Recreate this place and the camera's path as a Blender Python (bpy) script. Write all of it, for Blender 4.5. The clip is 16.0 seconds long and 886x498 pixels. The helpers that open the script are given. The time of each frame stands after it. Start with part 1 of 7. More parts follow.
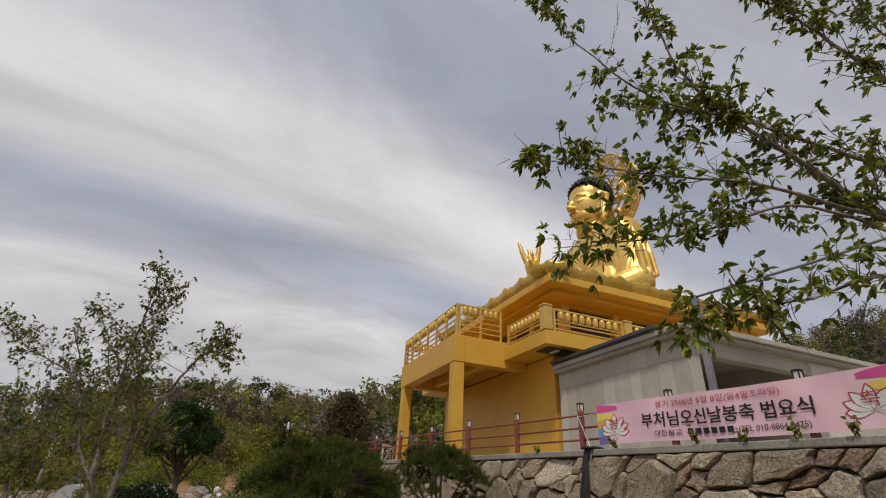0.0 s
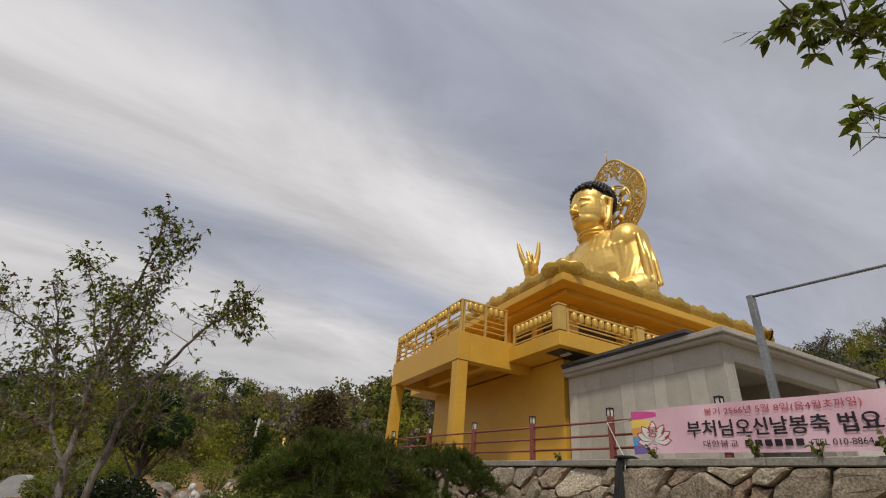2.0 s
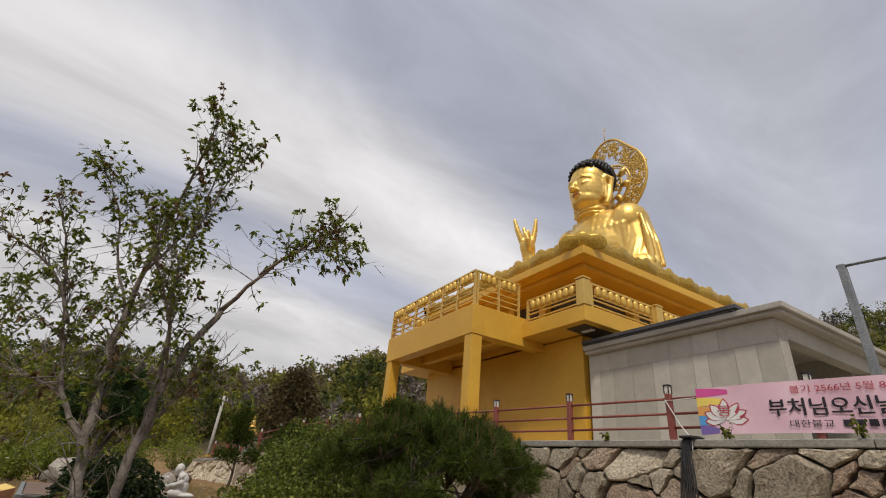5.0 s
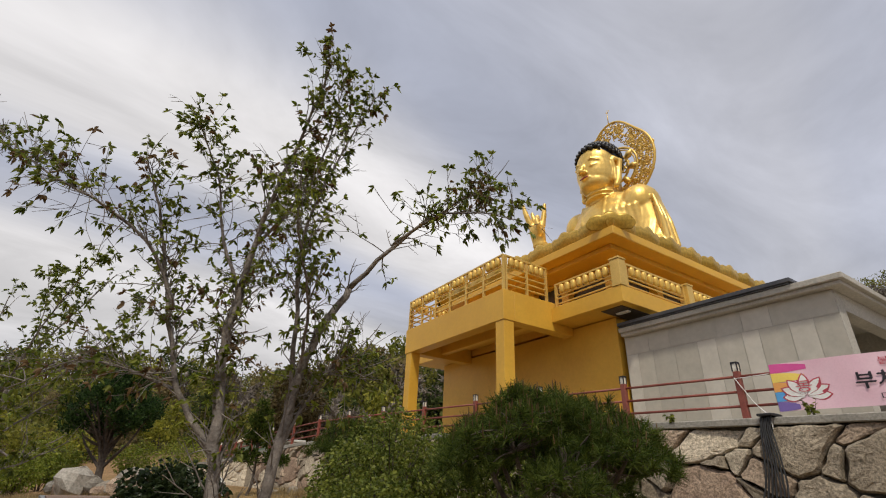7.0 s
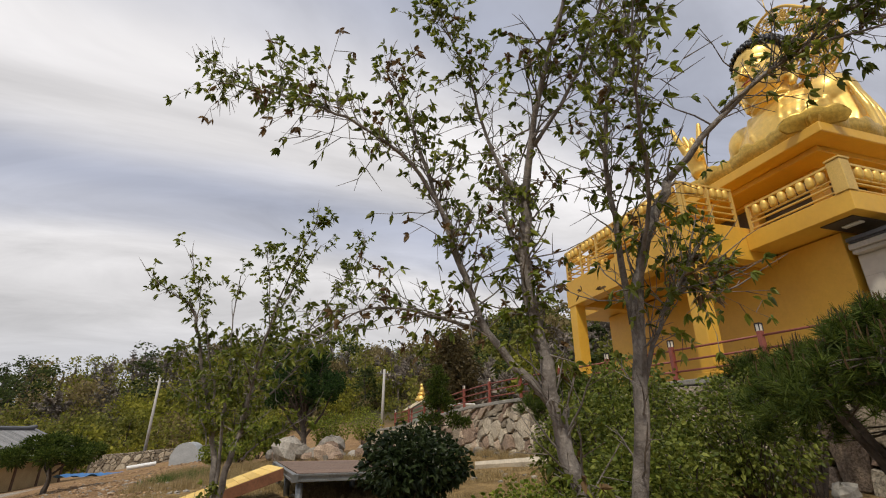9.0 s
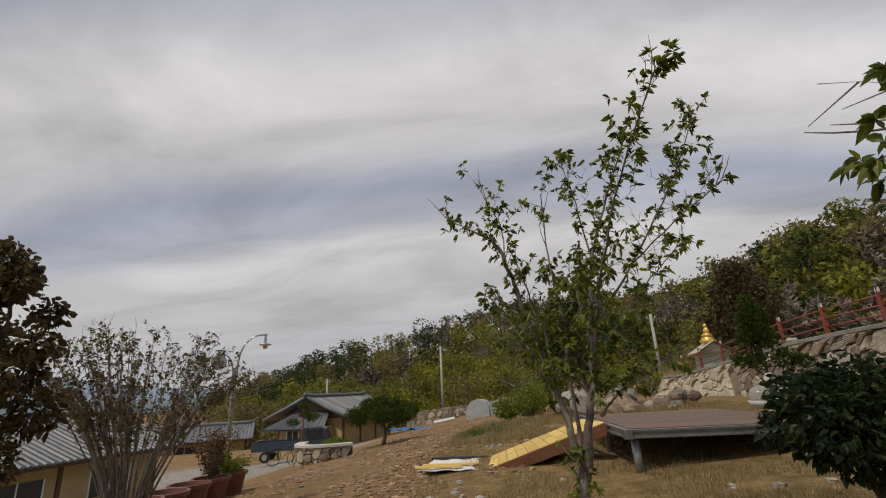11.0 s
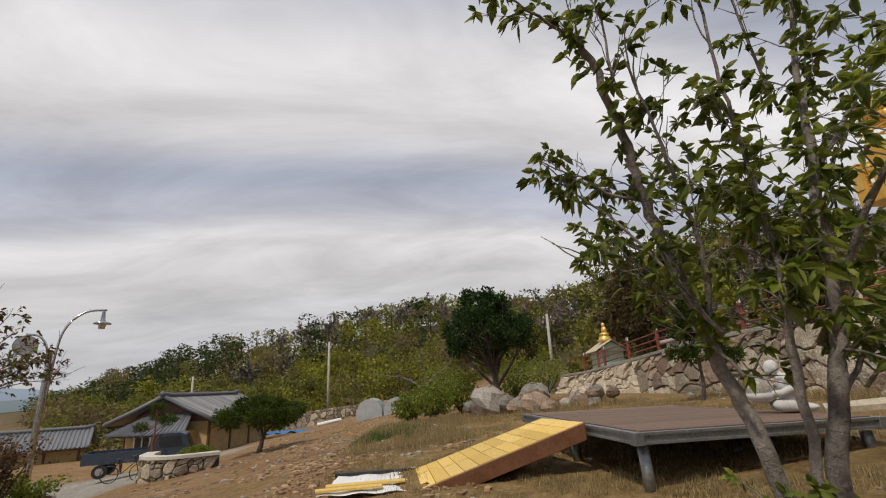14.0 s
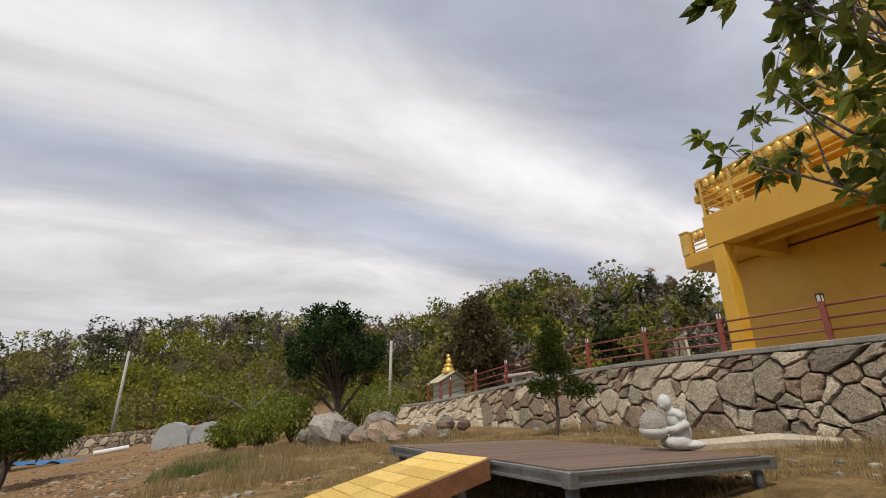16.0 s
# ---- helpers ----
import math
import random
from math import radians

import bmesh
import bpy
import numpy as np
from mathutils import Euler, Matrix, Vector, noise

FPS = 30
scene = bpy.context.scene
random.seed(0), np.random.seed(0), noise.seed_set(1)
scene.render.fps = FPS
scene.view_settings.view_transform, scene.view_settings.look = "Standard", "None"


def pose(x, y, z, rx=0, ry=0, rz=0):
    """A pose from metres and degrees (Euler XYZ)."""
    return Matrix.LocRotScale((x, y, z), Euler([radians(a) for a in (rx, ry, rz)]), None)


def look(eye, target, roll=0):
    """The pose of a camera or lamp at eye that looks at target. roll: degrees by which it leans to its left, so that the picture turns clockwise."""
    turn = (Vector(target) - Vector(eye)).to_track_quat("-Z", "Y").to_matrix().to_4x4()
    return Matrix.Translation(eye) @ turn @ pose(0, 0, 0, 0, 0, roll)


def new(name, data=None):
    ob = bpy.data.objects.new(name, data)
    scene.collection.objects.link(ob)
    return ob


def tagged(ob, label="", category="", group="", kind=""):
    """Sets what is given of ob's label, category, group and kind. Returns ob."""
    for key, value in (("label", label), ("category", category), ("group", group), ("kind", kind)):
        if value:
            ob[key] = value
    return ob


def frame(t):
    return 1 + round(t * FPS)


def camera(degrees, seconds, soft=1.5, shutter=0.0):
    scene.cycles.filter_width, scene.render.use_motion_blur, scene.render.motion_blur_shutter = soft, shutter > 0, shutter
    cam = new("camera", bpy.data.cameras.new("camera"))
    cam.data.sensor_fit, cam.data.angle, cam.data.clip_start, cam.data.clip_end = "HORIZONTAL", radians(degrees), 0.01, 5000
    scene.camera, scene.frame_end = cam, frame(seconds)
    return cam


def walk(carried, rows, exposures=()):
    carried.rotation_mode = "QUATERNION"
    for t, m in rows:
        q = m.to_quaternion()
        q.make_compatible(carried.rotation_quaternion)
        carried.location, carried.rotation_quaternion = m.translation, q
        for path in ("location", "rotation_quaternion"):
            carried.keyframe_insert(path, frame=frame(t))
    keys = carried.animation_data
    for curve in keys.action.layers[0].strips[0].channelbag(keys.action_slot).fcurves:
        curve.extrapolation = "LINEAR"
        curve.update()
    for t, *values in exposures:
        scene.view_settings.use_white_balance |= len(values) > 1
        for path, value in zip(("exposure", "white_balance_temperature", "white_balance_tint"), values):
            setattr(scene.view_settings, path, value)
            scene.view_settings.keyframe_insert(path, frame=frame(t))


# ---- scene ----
cam = camera(87.0, 16.0, soft=1.1)
METRES, EYE, TILT, LEAN, TURN = 12.5, 1.55, 0.0, 0.0, -21.3
ROWS = [
    (0.0, 0.0, 0.0, 0.0, -1.5, 27.47, -2.89),
    (0.5, -0.0249, 0.0217, -0.0036, -2.74, 28.1, -3.4),
    (1.0, -0.0465, 0.0437, -0.0055, -3.72, 28.34, -4.1),
    (1.5, -0.0644, 0.0665, -0.0053, -4.82, 28.37, -4.68),
    (2.0, -0.0778, 0.0916, -0.0052, -5.66, 28.42, -4.87),
    (2.5, -0.0972, 0.1115, -0.0074, -6.61, 28.14, -5.18),
    (3.0, -0.115, 0.1307, -0.0083, -7.59, 28.12, -5.53),
    (5.5, -0.2168, 0.227, -0.0126, -11.28, 26.58, -4.41),
    (6.0, -0.2403, 0.2406, -0.0147, -11.6, 26.44, -3.92),
    (6.5, -0.2619, 0.2569, -0.0132, -11.62, 25.9, -2.92),
    (7.0, -0.2861, 0.2759, -0.0136, -11.89, 25.99, -2.29),
    (7.5, -0.3034, 0.2979, -0.0154, -11.89, 25.69, -1.82),
    (8.0, -0.3219, 0.3156, -0.0153, -10.61, 24.81, -1.14),
    (8.5, -0.3479, 0.3304, -0.0155, -4.43, 23.18, -0.58),
    (9.0, -0.3705, 0.3506, -0.0184, 4.74, 21.51, -0.08),
    (9.5, -0.3942, 0.3696, -0.0196, 15.14, 19.57, 0.29),
    (10.0, -0.4208, 0.3902, -0.0195, 26.51, 17.48, 0.82),
    (12.5, -0.5573, 0.5177, -0.0212, 36.82, 17.05, 3.37),
    (13.0, -0.5847, 0.5429, -0.0243, 31.14, 16.94, 3.11),
    (13.5, -0.6108, 0.5654, -0.027, 26.0, 16.53, 2.98),
    (14.0, -0.6315, 0.59, -0.0271, 20.81, 16.51, 2.76),
    (14.5, -0.6529, 0.6173, -0.0268, 15.82, 16.05, 2.94),
    (15.0, -0.678, 0.6389, -0.0304, 10.88, 15.9, 2.64),
    (15.5, -0.6961, 0.6638, -0.0332, 5.48, 17.05, 1.84),
    (16.0, -0.7147, 0.6861, -0.0319, 0.37, 19.29, 0.4),
]
walk(cam, [(t, pose(0, 0, EYE, TILT, LEAN, TURN) @ pose(METRES * x, METRES * y, METRES * z, 90 + pitch, roll, yaw)) for t, x, y, z, yaw, pitch, roll in ROWS],
     exposures=((0.0, -0.26), (2.5, -0.22), (5.5, -0.06), (9.0, 0.06), (10.2, -0.20), (12.3, -0.45), (13.2, -0.42), (13.9, -0.15), (14.5, 0.03), (16.0, 0.05)))
CLOUD_V = 0.35

# ---- light ----
SUN_EL, SUN_AZ = radians(58), radians(215)      # azimuth from north (+y) towards east (+x)
world = bpy.data.worlds.new("World")
scene.world = world
world.use_nodes = True
wn, wl = world.node_tree.nodes, world.node_tree.links
wn.clear()


def wnode(kind, **sets):
    n = wn.new(kind)
    for k, v in sets.items():
        n.inputs[k].default_value = v
    return n


sky = wn.new("ShaderNodeTexSky")
sky.sky_type, sky.sun_disc = "NISHITA", False
sky.sun_elevation, sky.sun_rotation = SUN_EL, SUN_AZ
sky.air_density, sky.dust_density, sky.ozone_density = 1.0, 3.0, 1.0
tc = wn.new("ShaderNodeTexCoord")
sep = wn.new("ShaderNodeSeparateXYZ")
wl.new(tc.outputs["Generated"], sep.inputs[0])


def wmath(op, a, b=None, clamp=False):
    n = wn.new("ShaderNodeMath")
    n.operation, n.use_clamp = op, clamp
    for i, v in enumerate((a, b)):
        if v is None:
            continue
        if isinstance(v, (int, float)):
            n.inputs[i].default_value = v
        else:
            wl.new(v, n.inputs[i])
    return n.outputs[0]


up = wmath("MAXIMUM", sep.outputs[2], 0.0)
den = wmath("ADD", up, 0.17)
u = wmath("DIVIDE", sep.outputs[0], den)
v = wmath("DIVIDE", sep.outputs[1], den)
comb = wn.new("ShaderNodeCombineXYZ")
wl.new(u, comb.inputs[0]), wl.new(v, comb.inputs[1])
# long streaks of high cloud
mp = wn.new("ShaderNodeMapping")
mp.inputs["Rotation"].default_value = (0, 0, radians(-11))
mp.inputs["Scale"].default_value = (0.34, 0.62, 1)
mp.inputs["Location"].default_value = (1.7, CLOUD_V, 0)
wl.new(comb.outputs[0], mp.inputs[0])
n1 = wnode("ShaderNodeTexNoise", Scale=0.85, Detail=5.0, Roughness=0.5, Distortion=0.35)
wl.new(mp.outputs[0], n1.inputs["Vector"])
mp2 = wn.new("ShaderNodeMapping")
mp2.inputs["Rotation"].default_value = (0, 0, radians(-14))
mp2.inputs["Scale"].default_value = (0.8, 1.6, 1)
wl.new(comb.outputs[0], mp2.inputs[0])
n2 = wnode("ShaderNodeTexNoise", Scale=1.3, Detail=6.0, Roughness=0.6, Distortion=0.6)
wl.new(mp2.outputs[0], n2.inputs["Vector"])
# broad belts of cloud, wandering with the noise
belt = wmath("ADD", wmath("SUBTRACT", v, wmath("MULTIPLY", u, 0.17)), wmath("MULTIPLY", wmath("SUBTRACT", n1.outputs[0], 0.5), 0.75))
ramp = wn.new("ShaderNodeValToRGB")
cr = ramp.color_ramp
cr.interpolation = "EASE"
stops = ((0.0, 5.2), (0.035, 5.7), (0.155, 4.8), (0.24, 8.8), (0.295, 7.4), (0.37, 4.8), (0.415, 5.4), (0.485, 7.9), (0.60, 6.8), (1.0, 6.0))
for k, (q, lum) in enumerate(stops):
    e = cr.elements[0] if k == 0 else cr.elements[len(cr.elements) - 1] if k == len(stops) - 1 else cr.elements.new(q)
    blue = max(0.0, min(1.0, (6.8 - lum) / 3.0))
    lum /= 12.0
    e.color = (lum * (1.03 - 0.14 * blue), lum * (1.0 - 0.02 * blue), lum * (1.0 + 0.27 * blue), 1)
wl.new(wmath("MULTIPLY", belt, 0.25), ramp.inputs[0])
wisp = wn.new("ShaderNodeVectorMath")
wisp.operation = "SCALE"
wl.new(ramp.outputs[0], wisp.inputs[0])
# the cloud thins out towards the west, high up
thin = wmath("MULTIPLY", wmath("SUBTRACT", wmath("MULTIPLY", u, -1.0), 0.1, True), wmath("MULTIPLY", wmath("SUBTRACT", 1.5, v, True), wmath("ADD", v, 0.3, True)))
thin = wmath("SUBTRACT", 1.0, wmath("MULTIPLY", thin, 0.14))
wl.new(wmath("MULTIPLY", wmath("MULTIPLY", wmath("ADD", wmath("MULTIPLY", n2.outputs[0], 1.1), 0.44), 12.0), thin), wisp.inputs["Scale"])
# haze that thickens towards the horizon
haze = wn.new("ShaderNodeMix")
haze.data_type = "RGBA"
hz = wmath("POWER", wmath("SUBTRACT", 1.0, up, True), 7.0, True)
wl.new(wmath("MULTIPLY", hz, 0.85), haze.inputs[0])
wl.new(wisp.outputs[0], haze.inputs[6])
haze.inputs[7].default_value = (6.1, 6.0, 6.0, 1)
skymix = wn.new("ShaderNodeMix")
skymix.data_type = "RGBA"
skymix.inputs[0].default_value = 0.94
wl.new(sky.outputs[0], skymix.inputs[6])
wl.new(haze.outputs[2], skymix.inputs[7])
bg = wnode("ShaderNodeBackground", Strength=0.1)
wl.new(skymix.outputs[2], bg.inputs[0])
wout = wn.new("ShaderNodeOutputWorld")
wl.new(bg.outputs[0], wout.inputs[0])

sun = new("sun", bpy.data.lights.new("sun", "SUN"))
sun.data.energy, sun.data.angle, sun.data.color = 2.6, radians(4), (1.0, 0.92, 0.78)
sd = Vector((math.sin(SUN_AZ) * math.cos(SUN_EL), math.cos(SUN_AZ) * math.cos(SUN_EL), math.sin(SUN_EL)))
sun.matrix_world = look(sd * 60 + Vector((0, 10, 0)), (0, 10, 0))


# ---- materials ----
def mat(name, c1, c2, scale=2.0, rough=0.6, metal=0.0, bump=0.15, fine=30.0, vary=0.0, stain=0.25, leaf=False, island=False, spec=0.5, coat=0.0, waves=None):
    m = bpy.data.materials.new(name)
    m.use_nodes = True
    nt = m.node_tree
    ns, ln = nt.nodes, nt.links
    bsdf, out = ns["Principled BSDF"], ns["Material Output"]
    co = ns.new("ShaderNodeTexCoord")
    a = ns.new("ShaderNodeTexNoise")
    a.inputs["Scale"].default_value, a.inputs["Detail"].default_value = scale, 4
    ln.new(co.outputs["Object"], a.inputs["Vector"])
    b = ns.new("ShaderNodeTexNoise")
    b.inputs["Scale"].default_value, b.inputs["Detail"].default_value, b.inputs["Roughness"].default_value = fine, 5, 0.65
    ln.new(co.outputs["Object"], b.inputs["Vector"])
    r = ns.new("ShaderNodeValToRGB")
    r.color_ramp.elements[0].position, r.color_ramp.elements[1].position = 0.32, 0.68
    r.color_ramp.elements[0].color, r.color_ramp.elements[1].color = (*c1, 1), (*c2, 1)
    ln.new(a.outputs[0], r.inputs[0])
    src = r.outputs[0]
    hsv = ns.new("ShaderNodeHueSaturation")
    mr = ns.new("ShaderNodeMapRange")
    mr.inputs[1].default_value, mr.inputs[2].default_value = 0.3, 0.7
    mr.inputs[3].default_value, mr.inputs[4].default_value = 1 - stain, 1 + stain * 0.6
    ln.new(b.outputs[0], mr.inputs[0])
    val = mr.outputs[0]
    if vary or island:
        if island:
            info = ns.new("ShaderNodeNewGeometry")
            rnd = info.outputs["Random Per Island"]
        else:
            info = ns.new("ShaderNodeObjectInfo")
            rnd = info.outputs["Random"]
        vr = ns.new("ShaderNodeMapRange")
        vr.inputs[3].default_value, vr.inputs[4].default_value = 1 - vary, 1 + vary
        ln.new(rnd, vr.inputs[0])
        mu = ns.new("ShaderNodeMath")
        mu.operation = "MULTIPLY"
        ln.new(val, mu.inputs[0]), ln.new(vr.outputs[0], mu.inputs[1])
        val = mu.outputs[0]
        # each piece leans towards one of the two colours
        mx = ns.new("ShaderNodeMath")
        mx.operation = "MULTIPLY_ADD"
        sh = ns.new("ShaderNodeMath")
        sh.operation = "FRACT"
        m7 = ns.new("ShaderNodeMath")
        m7.operation, m7.inputs[1].default_value = "MULTIPLY", 7.31
        ln.new(rnd, m7.inputs[0]), ln.new(m7.outputs[0], sh.inputs[0])
        ln.new(sh.outputs[0], mx.inputs[0])
        mx.inputs[1].default_value = 0.5
        half = ns.new("ShaderNodeMath")
        half.operation, half.inputs[1].default_value = "MULTIPLY", 0.5
        ln.new(a.outputs[0], half.inputs[0]), ln.new(half.outputs[0], mx.inputs[2])
        ln.new(mx.outputs[0], r.inputs[0])
    ln.new(val, hsv.inputs["Value"])
    ln.new(src, hsv.inputs["Color"])
    ln.new(hsv.outputs[0], bsdf.inputs["Base Color"])
    bsdf.inputs["Metallic"].default_value = metal
    rr = ns.new("ShaderNodeMapRange")
    rr.inputs[3].default_value, rr.inputs[4].default_value = max(0.05, rough - 0.12), min(1, rough + 0.12)
    ln.new(a.outputs[0], rr.inputs[0]), ln.new(rr.outputs[0], bsdf.inputs["Roughness"])
    bsdf.inputs["Specular IOR Level"].default_value = spec
    bsdf.inputs["Coat Weight"].default_value = coat
    if bump:
        bp = ns.new("ShaderNodeBump")
        bp.inputs["Strength"].default_value, bp.inputs["Distance"].default_value = bump, 0.02
        ln.new(b.outputs[0], bp.inputs["Height"]), ln.new(bp.outputs[0], bsdf.inputs["Normal"])
    if leaf:
        tr = ns.new("ShaderNodeBsdfTranslucent")
        ln.new(hsv.outputs[0], tr.inputs[0])
        mixs = ns.new("ShaderNodeMixShader")
        mixs.inputs[0].default_value = 0.45
        ln.new(bsdf.outputs[0], mixs.inputs[1]), ln.new(tr.outputs[0], mixs.inputs[2])
        ln.new(mixs.outputs[0], out.inputs[0])
    return m


YELLOW = mat("yellow_paint", (0.62, 0.34, 0.035), (0.72, 0.42, 0.05), 0.7, 0.5, 0, 0.05, 9, stain=0.06)
YRAIL = mat("gold_paint", (0.62, 0.40, 0.09), (0.72, 0.48, 0.13), 3, 0.42, 0.25, 0.1, 40, stain=0.2)
GOLDBAR = mat("gold_urn", (0.70, 0.44, 0.08), (0.80, 0.54, 0.14), 4, 0.42, 0.3, 0.08, 25, stain=0.15)
PETAL = mat("gold_petal", (0.52, 0.33, 0.05), (0.70, 0.46, 0.10), 2.2, 0.38, 0.45, 0.2, 14, vary=0.08, stain=0.3)
GOLD = mat("gilt", (0.80, 0.52, 0.12), (0.88, 0.62, 0.20), 0.8, 0.40, 0.62, 0.08, 6, stain=0.12)
HAIR = mat("black_lacquer", (0.012, 0.012, 0.014), (0.025, 0.025, 0.028), 3, 0.35, 0, 0.1, 20)
LIPS = mat("red_lacquer", (0.30, 0.04, 0.03), (0.36, 0.06, 0.04), 3, 0.4, 0, 0, 20)
# brown with shade put into the colour, for the soffit and the upper openings
BROWN_SHADED = mat("shaded_brown", (0.06, 0.045, 0.03), (0.09, 0.07, 0.05), 2, 0.8, 0, 0.1, 20)
CONCRETE = mat("concrete", (0.38, 0.36, 0.315), (0.49, 0.465, 0.415), 0.9, 0.85, 0, 0.18, 18, stain=0.2)
CONC_PANEL = mat("formwork_concrete", (0.45, 0.425, 0.365), (0.58, 0.55, 0.485), 1.2, 0.85, 0, 0.15, 5, vary=0.06, stain=0.10)
DARKMETAL = mat("dark_sheet_metal", (0.07, 0.07, 0.075), (0.11, 0.11, 0.115), 2, 0.45, 0.6, 0.05, 20)
STONE = mat("wall_stone", (0.25, 0.205, 0.148), (0.52, 0.445, 0.335), 3.6, 0.9, 0, 1.0, 26, vary=0.25, stain=0.7)
STONE_BROWN = mat("brown_wall_stone", (0.22, 0.15, 0.105), (0.43, 0.33, 0.24), 3.6, 0.9, 0, 1.0, 26, vary=0.25, stain=0.7)
ROCK = mat("boulder", (0.1840, 0.1600, 0.1280), (0.3200, 0.2960, 0.2560), 1.5, 0.9, 0, 0.8, 12, vary=0.28, stain=0.4)
MORTAR = mat("joint_earth", (0.05, 0.042, 0.032), (0.10, 0.085, 0.065), 3, 0.95, 0, 0.6, 20)
COPING = mat("old_coping", (0.24, 0.23, 0.20), (0.36, 0.34, 0.30), 2, 0.9, 0, 0.5, 22, stain=0.35)
REDPAINT = mat("red_brown_paint", (0.23, 0.055, 0.04), (0.30, 0.085, 0.06), 4, 0.5, 0, 0.1, 40, stain=0.3)
BARK = mat("cherry_bark", (0.13, 0.11, 0.095), (0.31, 0.275, 0.24), 9, 0.85, 0, 0.7, 45, stain=0.4)
DARKBARK = mat("dark_bark", (0.06, 0.045, 0.035), (0.12, 0.095, 0.075), 9, 0.9, 0, 0.7, 45, stain=0.4)
LEAF = mat("cherry_leaf", (0.085, 0.118, 0.018), (0.225, 0.25, 0.045), 6, 0.45, 0, 0, 20, vary=0.35, leaf=True, island=True, spec=0.25)
LEAF_FRESH = mat("fresh_leaf", (0.13, 0.18, 0.022), (0.28, 0.31, 0.045), 6, 0.45, 0, 0, 20, vary=0.3, leaf=True, island=True, spec=0.25)
LEAF_BUD = mat("reddish_bud", (0.12, 0.07, 0.03), (0.20, 0.13, 0.06), 6, 0.55, 0, 0, 20, vary=0.3, leaf=True, island=True, spec=0.25)
LEAF_DARK = mat("evergreen_leaf", (0.018, 0.032, 0.012), (0.05, 0.07, 0.025), 6, 0.28, 0, 0, 20, vary=0.35, leaf=True, island=True, spec=0.25)
NEEDLE = mat("pine_needle", (0.034, 0.062, 0.009), (0.115, 0.150, 0.024), 6, 0.6, 0, 0, 20, vary=0.35, leaf=True, island=True, spec=0.25)
JUNIPER = mat("juniper_scale", (0.016, 0.042, 0.010), (0.06, 0.11, 0.026), 4, 0.5, 0, 0, 20, vary=0.35, leaf=True, island=True, spec=0.25)
MAROON = mat("maroon_leaf", (0.070, 0.056, 0.022), (0.145, 0.108, 0.050), 4, 0.4, 0, 0, 20, vary=0.35, leaf=True, island=True, spec=0.25)
F_GREEN = mat("wood_olive", (0.125, 0.14, 0.026), (0.28, 0.265, 0.058), 0.2, 0.7, 0, 0, 20, vary=0.3, leaf=True, island=True, spec=0.25)
F_PINE = mat("wood_pine", (0.034, 0.054, 0.014), (0.088, 0.11, 0.032), 0.2, 0.7, 0, 0, 20, vary=0.3, leaf=True, island=True, spec=0.25)
F_YEL = mat("wood_yellow", (0.18, 0.19, 0.022), (0.36, 0.335, 0.05), 0.2, 0.7, 0, 0, 20, vary=0.3, leaf=True, island=True, spec=0.25)
F_BARE = mat("bare_twig", (0.15, 0.125, 0.10), (0.28, 0.24, 0.20), 0.2, 0.8, 0, 0, 20, vary=0.25, island=True)
F_BROWN = mat("wood_brown", (0.17, 0.135, 0.06), (0.30, 0.235, 0.11), 0.2, 0.8, 0, 0, 20, vary=0.25, leaf=True, island=True, spec=0.25)
GALV = mat("galvanised_steel", (0.24, 0.25, 0.25), (0.34, 0.35, 0.35), 3, 0.45, 0.7, 0.06, 30, stain=0.3)
DECKWOOD = mat("brown_decking", (0.15, 0.095, 0.065), (0.20, 0.13, 0.09), 4, 0.7, 0, 0.3, 40, vary=0.12, stain=0.25)
PINEBOARD = mat("yellow_planks", (0.66, 0.43, 0.09), (0.76, 0.53, 0.15), 4, 0.55, 0, 0.2, 30, vary=0.12, stain=0.2)
RAMPSIDE = mat("oiled_timber", (0.13, 0.05, 0.02), (0.19, 0.078, 0.035), 4, 0.5, 0, 0.2, 30, stain=0.3)
GRANITE = mat("pale_granite", (0.52, 0.51, 0.48), (0.64, 0.63, 0.60), 5, 0.75, 0, 0.2, 60, stain=0.2)
TILE = mat("grey_roof_tile", (0.115, 0.12, 0.13), (0.19, 0.195, 0.21), 3, 0.5, 0, 0.15, 20, vary=0.12, stain=0.25)
PLASTER = mat("ochre_plaster", (0.44, 0.31, 0.14), (0.55, 0.40, 0.20), 1.5, 0.85, 0, 0.15, 25, stain=0.2)
TIMBER = mat("brown_timber", (0.09, 0.045, 0.025), (0.15, 0.08, 0.045), 5, 0.6, 0, 0.2, 30)
WINDOWGLASS = mat("dark_window", (0.02, 0.025, 0.03), (0.03, 0.035, 0.04), 2, 0.1, 0, 0, 10)
WHITE = mat("white_paint", (0.72, 0.72, 0.70), (0.80, 0.80, 0.78), 3, 0.6, 0, 0.1, 30, stain=0.12)
BLUETARP = mat("blue_tarpaulin", (0.03, 0.13, 0.34), (0.05, 0.19, 0.44), 3, 0.5, 0, 0.4, 12)
VINYL = mat("grey_vinyl", (0.34, 0.36, 0.37), (0.46, 0.48, 0.49), 2, 0.4, 0, 0.2, 15)
TERRACOTTA = mat("brown_pot", (0.16, 0.06, 0.04), (0.22, 0.09, 0.06), 4, 0.5, 0, 0.1, 30)
POLE = mat("concrete_pole", (0.38, 0.36, 0.33), (0.48, 0.46, 0.43), 3, 0.8, 0, 0.15, 30)
RUBBER = mat("black_rubber", (0.012, 0.012, 0.013), (0.025, 0.025, 0.026), 4, 0.6, 0, 0.1, 30)
